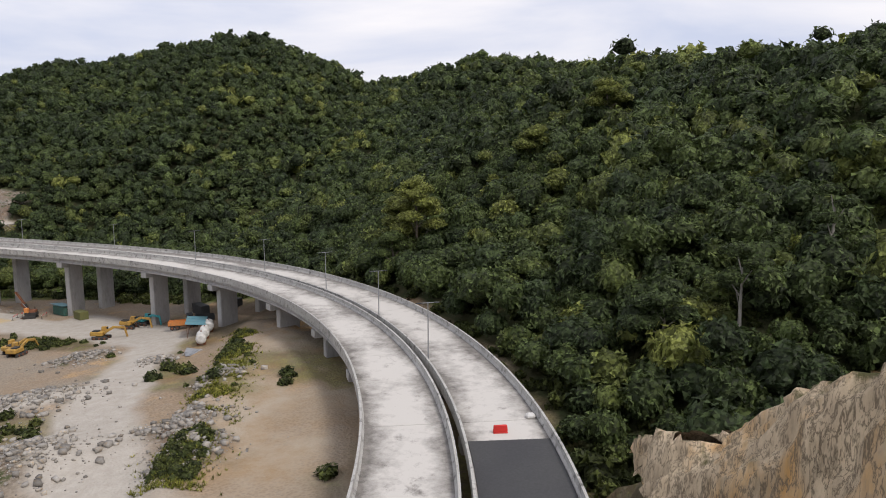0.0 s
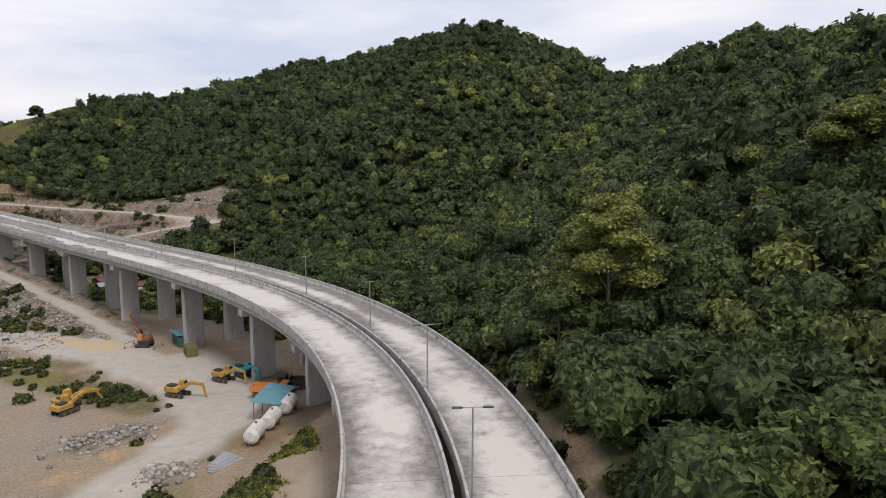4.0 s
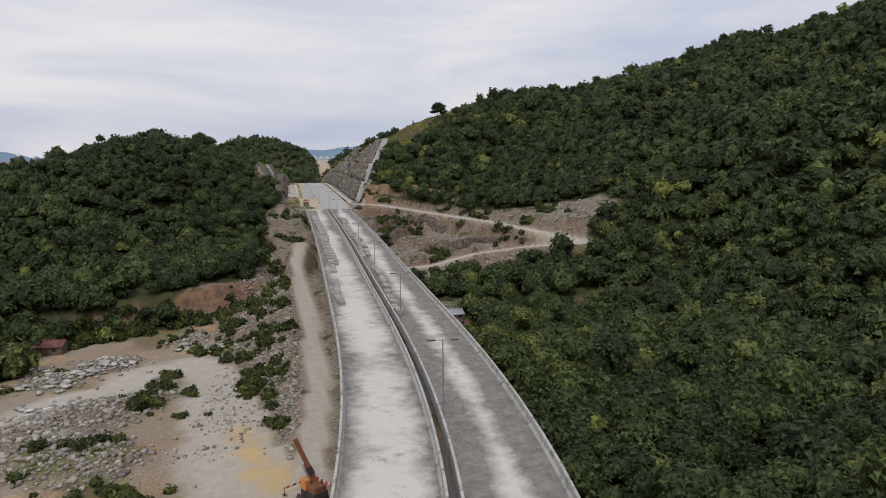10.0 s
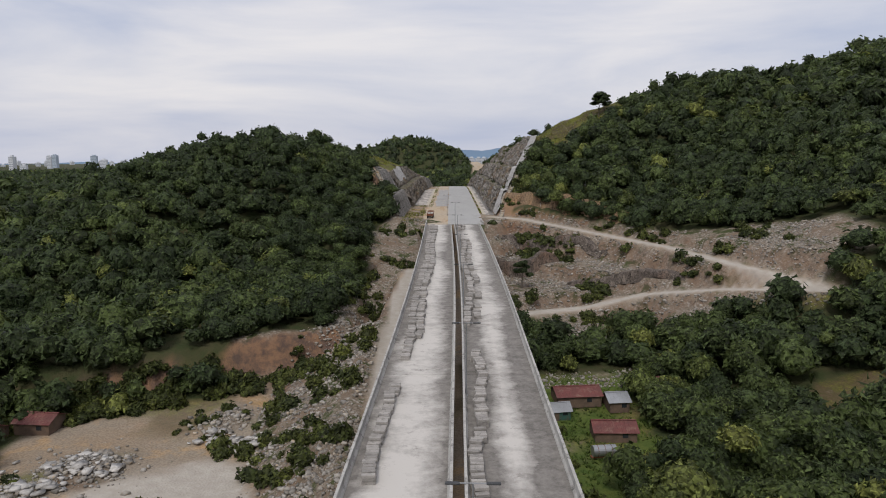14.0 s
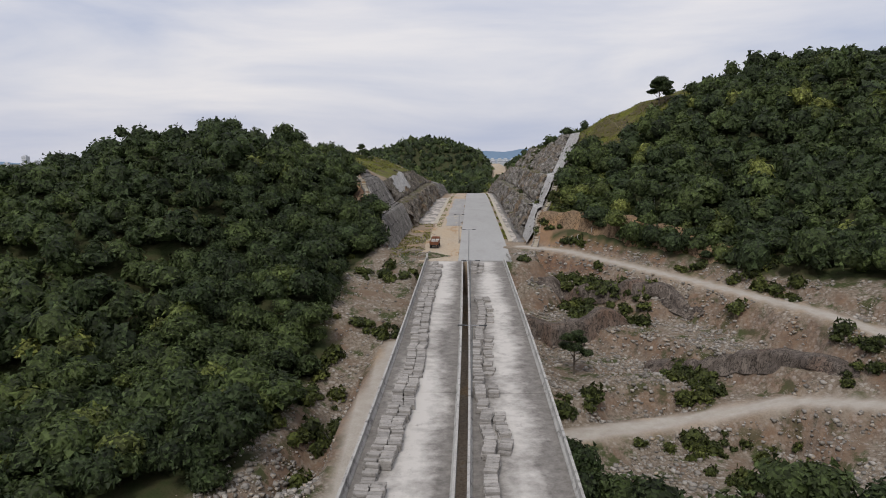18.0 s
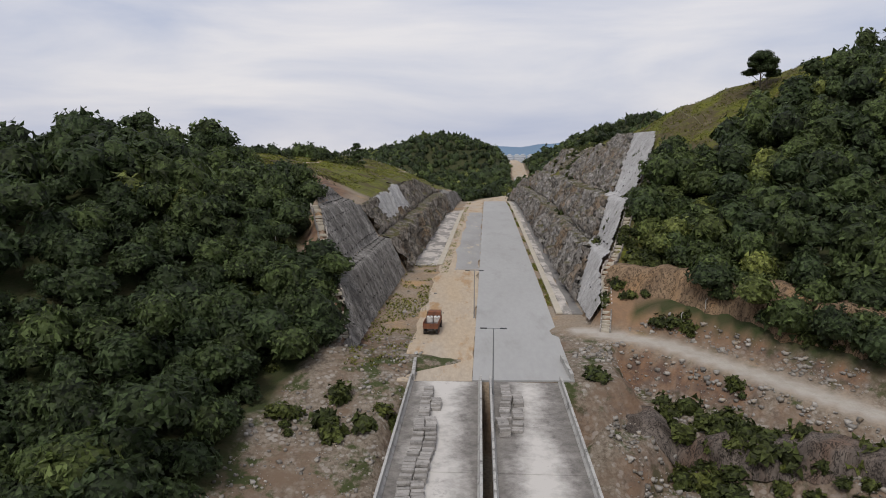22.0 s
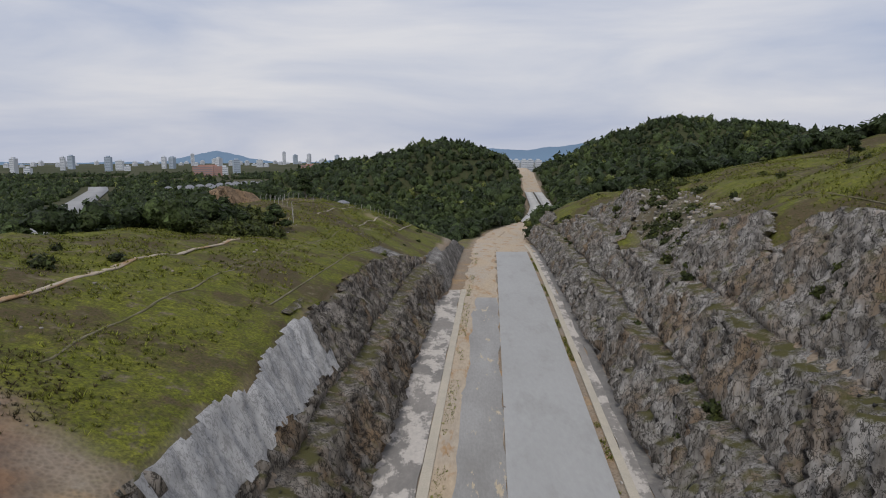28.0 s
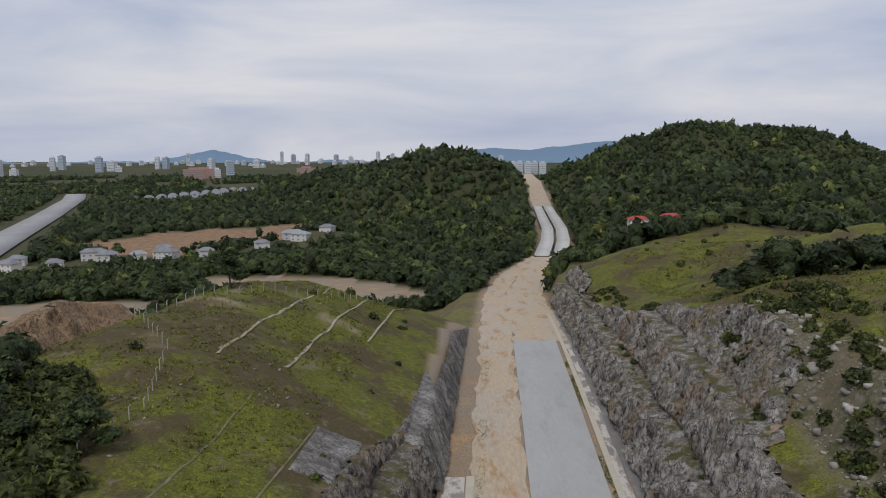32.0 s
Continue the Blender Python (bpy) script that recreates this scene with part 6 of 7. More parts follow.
y = rs.uniform(445, 742, 5200)
o = np.where(rs.rand(5200) < 0.6, rs.uniform(10.45, 11.35, 5200), rs.uniform(-12.4, -10.6, 5200))
x = road_x(y) + o
m = (fbm(y / 9 + 3, o / 4) > 0.47) & ((o > 0) | (y > 480))
x, y = x[m], y[m]
ob = plant_forest("grass_tufts", x, y, land_height(x, y) + 0.1, 0.18 + 0.25 * rs.rand(len(x)), np.clip(0.3 + rs.uniform(-0.3, 0.5, len(x)), 0, 1), [tuft_kit(i) for i in range(6)], "weeds along the drain kerbs", TUFT)
tagged(ob, "weeds along the drain kerbs", "grass", kind="stuff")

x, y = rs.uniform(90, 140, 9000), rs.uniform(442, 512, 9000)
o, s = along(x, y)
m = ~forest_mask(x, y) & (o < -36.5) & (fbm(x / 6 + 3, y / 6) > 0.42)
x, y = x[m], y[m]
ob = plant_forest("grass_tufts", x, y, land_height(x, y), 0.2 + 0.3 * rs.rand(len(x)), np.clip(rs.uniform(0, 0.7, len(x)), 0, 1), [tuft_kit(i) for i in range(6)], "dry brown scrub on bare soil above the wall", SCRUB)
tagged(ob, "dry brown scrub on bare soil above the wall", "grass", kind="stuff")
x = rs.uniform(56, 132, 7000)
y = 52 + (x - 56) * 38 / 72 + rs.normal(size=7000) * 2.2 - 2.2
m = (along(x, y)[0] < -10) & (fbm(x / 6 + 5, y / 6) > 0.36)
x, y = x[m], y[m]
ob = plant_forest("grass_tufts", x, y, land_height(x, y), 0.25 + 0.35 * rs.rand(len(x)), rs.uniform(0.1, 1, len(x)), [tuft_kit(i) for i in range(6)], "rough grass on the bank of the yard", TUFT)
tagged(ob, "rough grass on the bank of the yard", "grass", kind="stuff")
x, y = rs.uniform(168, 214, 14000), rs.uniform(120, 306, 14000)
o, s = along(x, y)
m = ~forest_mask(x, y) & (o > 11.5) & (fbm(x / 6 + 3, y / 6) > 0.40)
x, y = x[m], y[m]
ob = plant_forest("grass_tufts", x, y, land_height(x, y), 0.35 + 0.4 * rs.rand(len(x)), np.clip(rs.uniform(0, 0.8, len(x)), 0, 1), [tuft_kit(i) for i in range(6)], "lush green grass beside the viaduct", LUSH)
tagged(ob, "lush green grass beside the viaduct", "grass", kind="stuff")

# undergrowth along the forest edge beside the viaduct and the haul road
x, y, r = scatter(20, 290, -40, 440, 2.5, 77)
o, s = along(x, y)
d = path_distance(x, y)
near = near_track(x, y, TRACKS[0])[0]
edge = ((o > 10.6) & (o < 24) & (y < 318)) | ((near > 5) & (near < 20) & (o > 22)) | ((o < -30) & (o > -46) & (y > 400) & (y < 452)) | ((d < 75) & (o > 14) & (y < 120))
m = edge & ((forest_mask(x, y) & (near > 6.5)) | ((o > 10.6) & (o < 20) & (y < 318))) & (r.rand(len(x)) < 0.5)
m &= ~((x > 170) & (x < 214) & (y > 255) & (y < 300) & (r.rand(len(x)) < 0.7)) & ~((x < 69) & (y < 3)) & (y < 420 - (o + 24.8) * 2.8 + 100 * (o > 0))
shrubs("undergrowth", x[m], y[m], 1.9, "dense green undergrowth at the foot of the forest")

# ---- single trees that stand out ----
def limb(name, p, q, r0, r1, parent, mat):
    p, q = Vector(p), Vector(q)
    d = q - p
    bm = bmesh.new()
    bmesh.ops.create_cone(bm, cap_ends=True, segments=7, radius1=r0, radius2=r1, depth=d.length)
    bm.transform(Matrix.Translation((p + q) / 2) @ d.to_track_quat("Z", "Y").to_matrix().to_4x4())
    return part(name, bm, mat, parent)


PALE_BARK = material("pale_bark", (0.34, 0.31, 0.27), (0.26, 0.24, 0.21), 2.0, 0.9, 0.3, 0.3)


def single_tree(x, y, high, rad, tint, label, seed, lean=0.0, pale=False, clumps=5, low=0.42, fine=True):
    z = level(x, y)
    t = thing("tree", x, y, z, 0, label, "tree", "trees that stand out")
    r = random.Random(seed)
    bark = PALE_BARK if pale else BARK
    top = (lean, 0.3 * lean, high * 0.72)
    limb("trunk", (0, 0, -0.5), top, 0.035 * high * 0.5 + 0.1, 0.1, t, bark)
    V, F, at = [], [], 0
    for i in range(clumps):
        up = (i + 0.5) / clumps
        h = high * (low + (0.93 - low) * up)
        out = rad * (0.78 - 0.62 * up ** 1.5) * r.uniform(0.8, 1.1)
        a = 2.4 * i + r.uniform(-0.3, 0.3)
        c = (lean + math.cos(a) * out, math.sin(a) * out, h)
        limb("limb", (lean * 0.7, 0.2 * lean, h - high * 0.2), c, 0.12, 0.05, t, bark)
        kv, kf = crown_kit(*((640, (8, 5), 0.088) if fine else (170, (7, 4), 0.17)), seed * 10 + i)
        rr = rad * r.uniform(0.5, 0.66)
        V.append(kv * np.array([rr, rr, rr * 0.8]) + np.array(c))
        F.append(kf + at)
        at += len(kv)
    V = np.concatenate(V)
    crown = mesh_object("crown", V, np.concatenate(F), LEAVES, t)
    point_values(crown, "tint", np.full(len(V), tint))
    return t


single_tree(146, 55, 19, 5.6, 1.0, "tall bright green tree above the dark forest", 1, clumps=12, low=0.3)
single_tree(151, 62, 15, 4.6, 0.92, "bright green tree at the forest edge", 2, clumps=9, low=0.3)
single_tree(139, 58, 11, 4.5, 0.6, "bushy green tree at the forest edge", 3)
single_tree(195, 18, 14, 5.5, 0.95, "light green tree on the wooded slope", 4, clumps=7)
single_tree(176, 34, 12, 5.0, 0.9, "light green tree on the wooded slope", 5, clumps=6)
single_tree(97, -9, 13, 3.6, 0.35, "slender tree with a pale bare trunk", 6, pale=True, clumps=4)
single_tree(106, -21, 15, 3.6, 0.3, "slender tree with a pale bare trunk", 7, pale=True, clumps=4)
single_tree(94, 1, 10, 4.4, 0.25, "leaning pale trunked tree at the forest edge", 8, lean=-2.5, pale=True)
single_tree(192, 364, 9, 3.0, 0.12, "lone dark tree beside the viaduct", 9, clumps=6)
for k, (x, y, h, w) in enumerate(((88, 503, 5, 2.8), (82, 500, 5, 3.0), (86, 516, 4, 2.6), (84, 532, 5.5, 3.0), (85, 588, 6, 3.0), (92, 596, 5.5, 3.0), (102, 601, 7, 3.6), (112, 606, 4.5, 3.0), (121, 613, 5, 3.2), (129, 614, 6, 3.2), (88, 622, 12, 5.0), (118, 701, 9, 3.6), (108, 690, 8, 3.4))):
    single_tree(x, y, h, w, 0.12 + 0.03 * (k % 5), "dark spreading tree on the crest of the grassy hill", 10 + k, clumps=7, low=0.22, fine=False)
single_tree(257, 520, 13, 4.5, 0.1, "tall dark tree on the skyline of the grass slope", 30, clumps=9, low=0.45)
single_tree(262, 527, 9, 3.6, 0.15, "dark tree on the skyline of the grass slope", 31, clumps=7, low=0.4)
single_tree(268, 621, 6, 3.0, 0.15, "dark bushy tree on the skyline of the grass slope", 32, clumps=6, low=0.3)
# palm among the trees
x, y = 97.0, -4.0
t = thing("palm", x, y, level(x, y), 0, "young palm with long arching fronds", "palm")
limb("trunk", (0, 0, -0.3), (0.2, 0, 4.0), 0.18, 0.13, t, BARK)
for i in range(11):
    a = 6.28 * i / 11
    V, F = [], []
    for k in range(15):
        u = k / 14
        p = np.array([math.cos(a) * 4.6 * u, math.sin(a) * 4.6 * u, 4.0 + 3.2 * u - 3.6 * u * u])
        n = np.array([-math.sin(a), math.cos(a), -0.25])
        w = 0.9 * math.sin(math.pi * min(1, u * 0.9 + 0.1)) + 0.05
        b = len(V)
        d = np.array([math.cos(a), math.sin(a), 0.3]) * 0.35
        for sg in (-1, 1):
            V += [p, p + np.array([math.cos(a), math.sin(a), 0]) * 0.14, p + d + np.array([n[0] * sg, n[1] * sg, -0.2]) * w]
            F.append((b, b + 1, b + 2))
            b += 3
    fr = mesh_object("frond", np.array(V), np.array(F), SHRUB_LEAF, t)
    point_values(fr, "tint", np.full(len(V), 0.85))

# the ochre crag by the near end of the viaduct
ux, uy = np.meshgrid(np.arange(10, 72, 0.4), np.arange(-24, 7, 0.4), indexing="ij")
base = ground(ux, uy)
cliffy = smooth(np.hypot(np.gradient(base, 0.4, axis=0), np.gradient(base, 0.4, axis=1)), 0.3, 0.8)
inside = (cliffy > 0.02) & (along(ux, uy)[0] > 12) & (base > -0.5)
dip = ux * 0.9 + base * 0.35
rise = 0.8 * cell_noise(dip / 1.9, base / 4.0, 8) + 0.5 * cell_noise(dip / 0.8, base / 1.6, 12) + 1.6 * fbm(ux / 3, base / 2.5) + 0.7 * fbm(ux / 0.9, uy / 0.7) - 0.2
f = grid_faces(*ux.shape)
f = f[inside.ravel()[f].all(1)]
used, inv = np.unique(f, return_inverse=True)
crag = mesh_object("rock_outcrop", np.stack([ux, uy + rise * cliffy, base + 0.45 * rise * cliffy + 0.25], -1).reshape(-1, 3)[used], inv.reshape(-1, 4), CRAG)
tagged(crag, "broken ochre and grey rock outcrop beside the road", "rock face", kind="structure")


# ledges of dark rock left by blasting below the haul road
def ledge(pts, high, lean, label, mat):
    V, n, rows = [], 0, 9
    for (ax, ay), (bx, by) in zip(pts[:-1], pts[1:]):
        d = math.hypot(bx - ax, by - ay)
        k = int(d / 0.5)
        for i in range(k):
            V.append((ax + (bx - ax) * i / k, ay + (by - ay) * i / k, (by - ay) / d, -(bx - ax) / d))
    n = len(V)
    out = []
    for i, (x, y, nx, ny) in enumerate(V):
        u = i / (n - 1)
        h = high * (math.sin(math.pi * min(1, max(0.0, u))) ** 0.4) * (0.75 + 0.5 * float(fbm(np.array(x / 4.0), np.array(y / 4.0))))
        z = level(x, y) - 1.0
        for j in range(rows):
            w = j / (rows - 3)
            if j < rows - 2:
                b = 1.1 * float(cell_noise(np.array(i * 0.5 / 1.6 + w), np.array(w * 2.2), 5)) + 1.2 * float(fbm(np.array(i * 0.18), np.array(w * 3.0)))
                back = lean * w * high - b
                zz = z + w * (h + 1)
            else:
                back = lean * high + (2.0 if j == rows - 2 else 5.5)
                zz = z + (h + 1) * (1.02 if j == rows - 2 else 0.7)
            out.append((x - nx * back, y - ny * back, zz))
    f = grid_faces(n, rows)
    return tagged(mesh_object("rock_ledge", out, f, mat), label, "rock face", kind="structure")


CRAG_BROWN = rock_material("brown_earth_and_rock", (0.30, 0.21, 0.13), (0.18, 0.125, 0.08), (0.34, 0.21, 0.11), False)
DARK_ROCK = rock_material("dark_brown_rock", (0.19, 0.16, 0.135), (0.10, 0.082, 0.07), (0.17, 0.115, 0.085), False)
ledge([(181, 380), (190, 380), (199, 381.5), (208, 382)], 4.6, 0.25, "dark grey rock ledge below the haul road", DARK_ROCK)
ledge([(190, 401), (198, 399.5), (206, 394), (214, 388), (224, 380)], 3.0, 0.6, "brown rock ledge among blasted stone", DARK_ROCK)
ledge([(206, 366), (216, 362), (228, 352), (236, 344)], 2.6, 0.6, "brown rock ledge among blasted stone", DARK_ROCK)
ledge([(192, 440), (198, 436), (205, 431), (214, 421), (226, 407), (236, 392)], 5.5, 0.55, "brown earth and rock scarp above the haul road", CRAG_BROWN)
x, y = rs.uniform(196, 250, 900), rs.uniform(385, 450, 900)
o, s = along(x, y)
m = (near_track(x, y, TRACKS[0])[0] > 9) & (near_track(x, y, TRACKS[0])[0] < 26) & (y < 436 + (o - 17) * 2.1 - 8) & (rs.rand(900) < 0.8)
shrubs("undergrowth", x[m], y[m], 1.8, "dense green undergrowth above the scarp")
ledge([(70, 640), (84, 630), (97, 636), (108, 650), (114, 664)], 6.0, 0.8, "eroded brown earth scarp on the grassy hill", CRAG_BROWN)
x, y = rs.uniform(148, 165, 5000), rs.uniform(407, 494, 5000)
o, s = along(x, y)
m = (o > -20.5) & (o < -12.6) & (fbm(x / 4 + 9, y / 4) > 0.47)
x, y = x[m], y[m]
ob = plant_forest("grass_tufts", x, y, land_height(x, y), 0.2 + 0.35 * rs.rand(len(x)), np.clip(0.35 + rs.uniform(-0.3, 0.6, len(x)), 0, 1), [tuft_kit(i) for i in range(6)], "dry weeds on the stony verge of the dirt road", TUFT)
tagged(ob, "dry weeds on the stony verge of the dirt road", "grass", kind="stuff")


# ---- drains, steps and fences on the cut slopes ----
def draped(name, pts, width, lift, mat, parent=None, label="", step=1.5, thick=0.2):
    """A strip laid over the ground along a way of x, y points."""
    V, n = [], 0
    for (ax, ay), (bx, by) in zip(pts[:-1], pts[1:]):
        d = math.hypot(bx - ax, by - ay)
        nx, ny = (by - ay) / d * width / 2, -(bx - ax) / d * width / 2
        k = max(1, int(d / step))
        for i in range(k + (1 if (bx, by) == pts[-1] else 0)):
            x, y = ax + (bx - ax) * i / k, ay + (by - ay) * i / k
            z = level(x, y) + lift
            V += [(x - nx, y - ny, z - thick), (x + nx, y + ny, z - thick), (x + nx, y + ny, z), (x - nx, y - ny, z)]
            n += 1
    F = [(4 * i + j, 4 * i + 4 + j, 4 * i + 4 + (j + 1) % 4, 4 * i + (j + 1) % 4) for i in range(n - 1) for j in range(4)]
    ob = mesh_object(name, V, F, mat, parent)
    if label:
        tagged(ob, label, "drain", kind="structure")
    return ob


def by_offset(o, ys):
    return [(float(road_x(y)) + o, float(y)) for y in ys]


BERM = material("berm_drain_concrete", (0.42, 0.37, 0.295), (0.27, 0.23, 0.17), 0.7, 0.9, 0.3, 0.2, c=(0.14, 0.135, 0.06))
OLD_BERM = material("overgrown_berm_drain", (0.20, 0.175, 0.12), (0.11, 0.10, 0.045), 0.8, 0.9, 0.3, 0.2, c=(0.10, 0.11, 0.03))
for o, y0, y1 in ((-46, 510, 640), (-36.4, 545, 640), (48, 505, 590), (60, 520, 640)):
    draped("berm_drain", by_offset(o, np.arange(y0, y1, 4)), 0.5, 0.03, OLD_BERM, label="narrow overgrown concrete drain along a grass berm")
for o, y0, y1 in ((-46, 655, 745), (-56, 650, 740), (-38, 690, 755)):
    draped("berm_drain", by_offset(o, np.arange(y0, y1, 4)), 1.0, 0.06, BERM, label="pale weathered concrete drain down a grass berm")
draped("berm_track", by_offset(-57, np.arange(519, 592, 4)), 1.6, 0.05, OCHRE, label="bare dirt track over the grassy hill")


def sprayed_panel(x0, x1, y0, y1, label):
    """A thick skin of sprayed concrete over a stretch of slope."""
    px, py = np.meshgrid(np.arange(x0, x1, 0.5), np.arange(y0, y1, 0.5), indexing="ij")
    px = px + 0.25 * (py - y0) * 0.1
    z = land_height(px, py) + 0.35 + 0.5 * (fbm(px / 2.0, py / 0.8) - 0.5)
    edge = np.zeros(px.shape, bool)
    edge[[0, -1], :] = True
    edge[:, [0, -1]] = True
    z = np.where(edge, z - 0.9, z)
    ob = mesh_object("shotcrete_wall", np.stack([px, py, z], -1).reshape(-1, 3), grid_faces(*px.shape), SHOT_OLD)
    return tagged(ob, label, "retaining wall", kind="structure")


sprayed_panel(150.5, 158.5, 621, 638.5, "small grey sprayed concrete panel on the grass slope")


def stepped_drain(side, offsets, y_from, label):
    """Concrete steps where the cut face meets the hillside."""
    way = []
    for o in offsets:
        ys = np.arange(y_from, y_from + 110, 0.5)
        xs = road_x(ys) + side * o
        over = natural(xs, ys) > road_z(ys) + cut_rise(np.full(len(ys), side * o)) + 0.2
        if over.any():
            y = ys[over.argmax()]
            way.append((float(road_x(y)) + side * o, float(y) - 1.2))
    base = way[0]
    t = thing("stepped_drain", base[0], base[1], level(*base), 0, label, "drain", "stepped drains")
    t.matrix_basis = Matrix.Identity(4)
    walk_pts = []
    for (ax, ay), (bx, by) in zip(way[:-1], way[1:]):
        d = math.hypot(bx - ax, by - ay)
        for i in range(max(1, int(d / 0.8))):
            walk_pts.append((ax + (bx - ax) * i * 0.8 / max(d, 0.8), ay + (by - ay) * i * 0.8 / max(d, 0.8), math.degrees(math.atan2(by - ay, bx - ax))))
    for x, y, a in walk_pts:
        z = level(x, y)
        box("step", (0.5, 1.3, 0.45), (x, y, z + 0.1), KERB, t, rot=(0, 0, a), bevel=0.03)
        for sg in (-1, 1):
            box("side_wall", (0.85, 0.22, 0.9), (x - math.sin(radians(a)) * 0.78 * sg, y + math.cos(radians(a)) * 0.78 * sg, z + 0.25), SLAB, t, rot=(0, 0, a), bevel=0.03)
    return t


stepped_drain(-1, np.arange(22, 36, 1.0), 412, "stepped concrete drain beside the sprayed concrete wall")
stepped_drain(1, np.arange(18, 38, 1.2), 428, "stepped concrete drain beside the pale rock facing")


def nail_heads(side, y0, y1, lo, hi, proud, label, dy=2.2, do=1.15):
    """Rows of dark weep holes and nail heads on a sprayed wall."""
    px, py, pz = [], [], []
    for o in np.arange(lo, hi, do):
        for y in np.arange(y0, y1, dy):
            x = float(road_x(y)) + side * o
            if natural(np.array([x]), np.array([y]))[0] > float(road_z(y)) + float(cut_rise(np.array([side * o]))[0]):
                px.append(x - side * (proud + 0.1))
                py.append(y + 0.3 * (len(px) % 3))
                pz.append(level(x, y) + 0.35)
    V, F = [], []
    for i, (x, y, z) in enumerate(zip(px, py, pz)):
        b = len(V)
        V += [(x - side * 0.12, y - 0.16, z - 0.16), (x - side * 0.12, y + 0.16, z - 0.16), (x - side * 0.02, y + 0.16, z + 0.16), (x - side * 0.02, y - 0.16, z + 0.16), (x + side * 0.35, y, z)]
        F += [(b, b + 1, b + 2), (b, b + 2, b + 3), (b, b + 4, b + 1), (b + 1, b + 4, b + 2), (b + 2, b + 4, b + 3), (b + 3, b + 4, b)]
    if V:
        tagged(mesh_object("nail_heads", V, F, DARK), label, "nail heads", kind="stuff")


nail_heads(-1, 414, 478, 22, 35, 0.45, "rows of dark weep holes in the weathered wall")
nail_heads(1, 440, 512, 19, 36, 0.9, "rows of dark drain holes in the pale wall")


def fence(pts, label, gap=2.6):
    first = None
    for (ax, ay), (bx, by) in zip(pts[:-1], pts[1:]):
        d = math.hypot(bx - ax, by - ay)
        for i in range(int(d / gap)):
            x, y = ax + (bx - ax) * i * gap / d, ay + (by - ay) * i * gap / d
            m = pose(x, y, level(x, y), 0, 0, 10)
            if first is None:
                first = thing("fence_post", x, y, level(x, y), 10, label, "fence post", "boundary fence posts")
                box("post", (0.13, 0.13, 1.9), (0, 0, 0.8), PARAPET, first, bevel=0.02)
                box("stay", (0.1, 0.1, 0.5), (0.12, 0, 1.85), PARAPET, first, rot=(0, 40, 0), bevel=0)
            else:
                copy_thing(first, m)


fence([(143, 414), (137, 440), (128, 470), (112, 500), (104, 530)], "white concrete fence post at the forest edge", 3.0)
fence([(128, 606), (131, 625), (126, 645), (112, 664), (118, 690), (140, 715), (152, 745)], "white concrete fence post on the grassy hill", 3.2)
fence([(205, 425), (225, 428), (240, 442)], "white concrete fence post above the haul road", 4.0)
fence([(292, 796), (313, 816), (346, 822)], "white concrete fence post on the grass slope", 3.0)


# ---- the next viaduct and the road beyond ----
FAR_DECK = material("far_deck_concrete", (0.50, 0.49, 0.46), (0.42, 0.41, 0.39), 0.1, 0.9, 0.3, 0.0)


def far_deck(o0, o1):
    t = thing("viaduct", 0, 0, 0, 0, "pale concrete viaduct further along the road", "bridge", "viaducts further on")
    ys = np.arange(1000, 1421, 42)
    for a, b in zip(ys[:-1], ys[1:]):
        pr = [(o0, -1.8), (o1, -1.8), (o1, 0.9), (o1 - 0.5, 0.9), (o1 - 0.5, 0.0), (o0 + 0.5, 0.0), (o0 + 0.5, 0.9), (o0, 0.9)]
        V, F, k = [], [], len(pr)
        for i in range(6):
            y = a + (b - a - 0.3) * i / 5
            V += [(float(road_x(y)) + o, y, float(road_z(y)) + 0.6 + h) for o, h in pr]
        F = [(i * k + j, (i + 1) * k + j, (i + 1) * k + (j + 1) % k, i * k + (j + 1) % k) for i in range(5) for j in range(k)]
        mesh_object("span", V, F, FAR_DECK, t)
        y = float(b)
        z0 = level(float(road_x(y)) + (o0 + o1) / 2, y)
        h = float(road_z(y)) - 0.6 - z0 + 2
        if h > 3:
            box("pier", (4.0, 2.0, h), (float(road_x(y)) + (o0 + o1) / 2, y, z0 - 2 + h / 2), CONCRETE, t, bevel=0.1)


far_deck(-11.5, -1.2)
far_deck(1.2, 11.5)
strip("dirt_road", 1422, 2000, -12, 12, 0.4, OCHRE, "pale dirt road over the next saddle", "road", step=25, wob=2.0)

# ---- houses, blocks and hills in the distance ----
HOUSE_WALL = material("pale_house_wall", (0.62, 0.60, 0.57), (0.54, 0.53, 0.51), 0.3, 0.8, 0.1, 0.0)
TILE_RED = material("red_roof_tiles", (0.42, 0.07, 0.06), (0.34, 0.06, 0.05), 0.5, 0.8, 0.2, 0.1)
TILE_GREY = material("grey_roof_tiles", (0.24, 0.245, 0.26), (0.17, 0.175, 0.19), 0.5, 0.8, 0.2, 0.1)
TOWER_A = material("pale_tower_wall", (0.60, 0.62, 0.65), (0.55, 0.57, 0.60), 0.02, 0.8, 0.0, 0.0)
TOWER_B = material("brick_red_tower_wall", (0.42, 0.25, 0.20), (0.38, 0.23, 0.19), 0.02, 0.8, 0.0, 0.0)
TOWER_C = material("blue_grey_tower_wall", (0.40, 0.46, 0.53), (0.36, 0.42, 0.49), 0.02, 0.8, 0.0, 0.0)
WINDOW = material("dark_window_band", (0.16, 0.19, 0.23), (0.18, 0.21, 0.25), 0.1, 0.4, 0.0, 0.0)


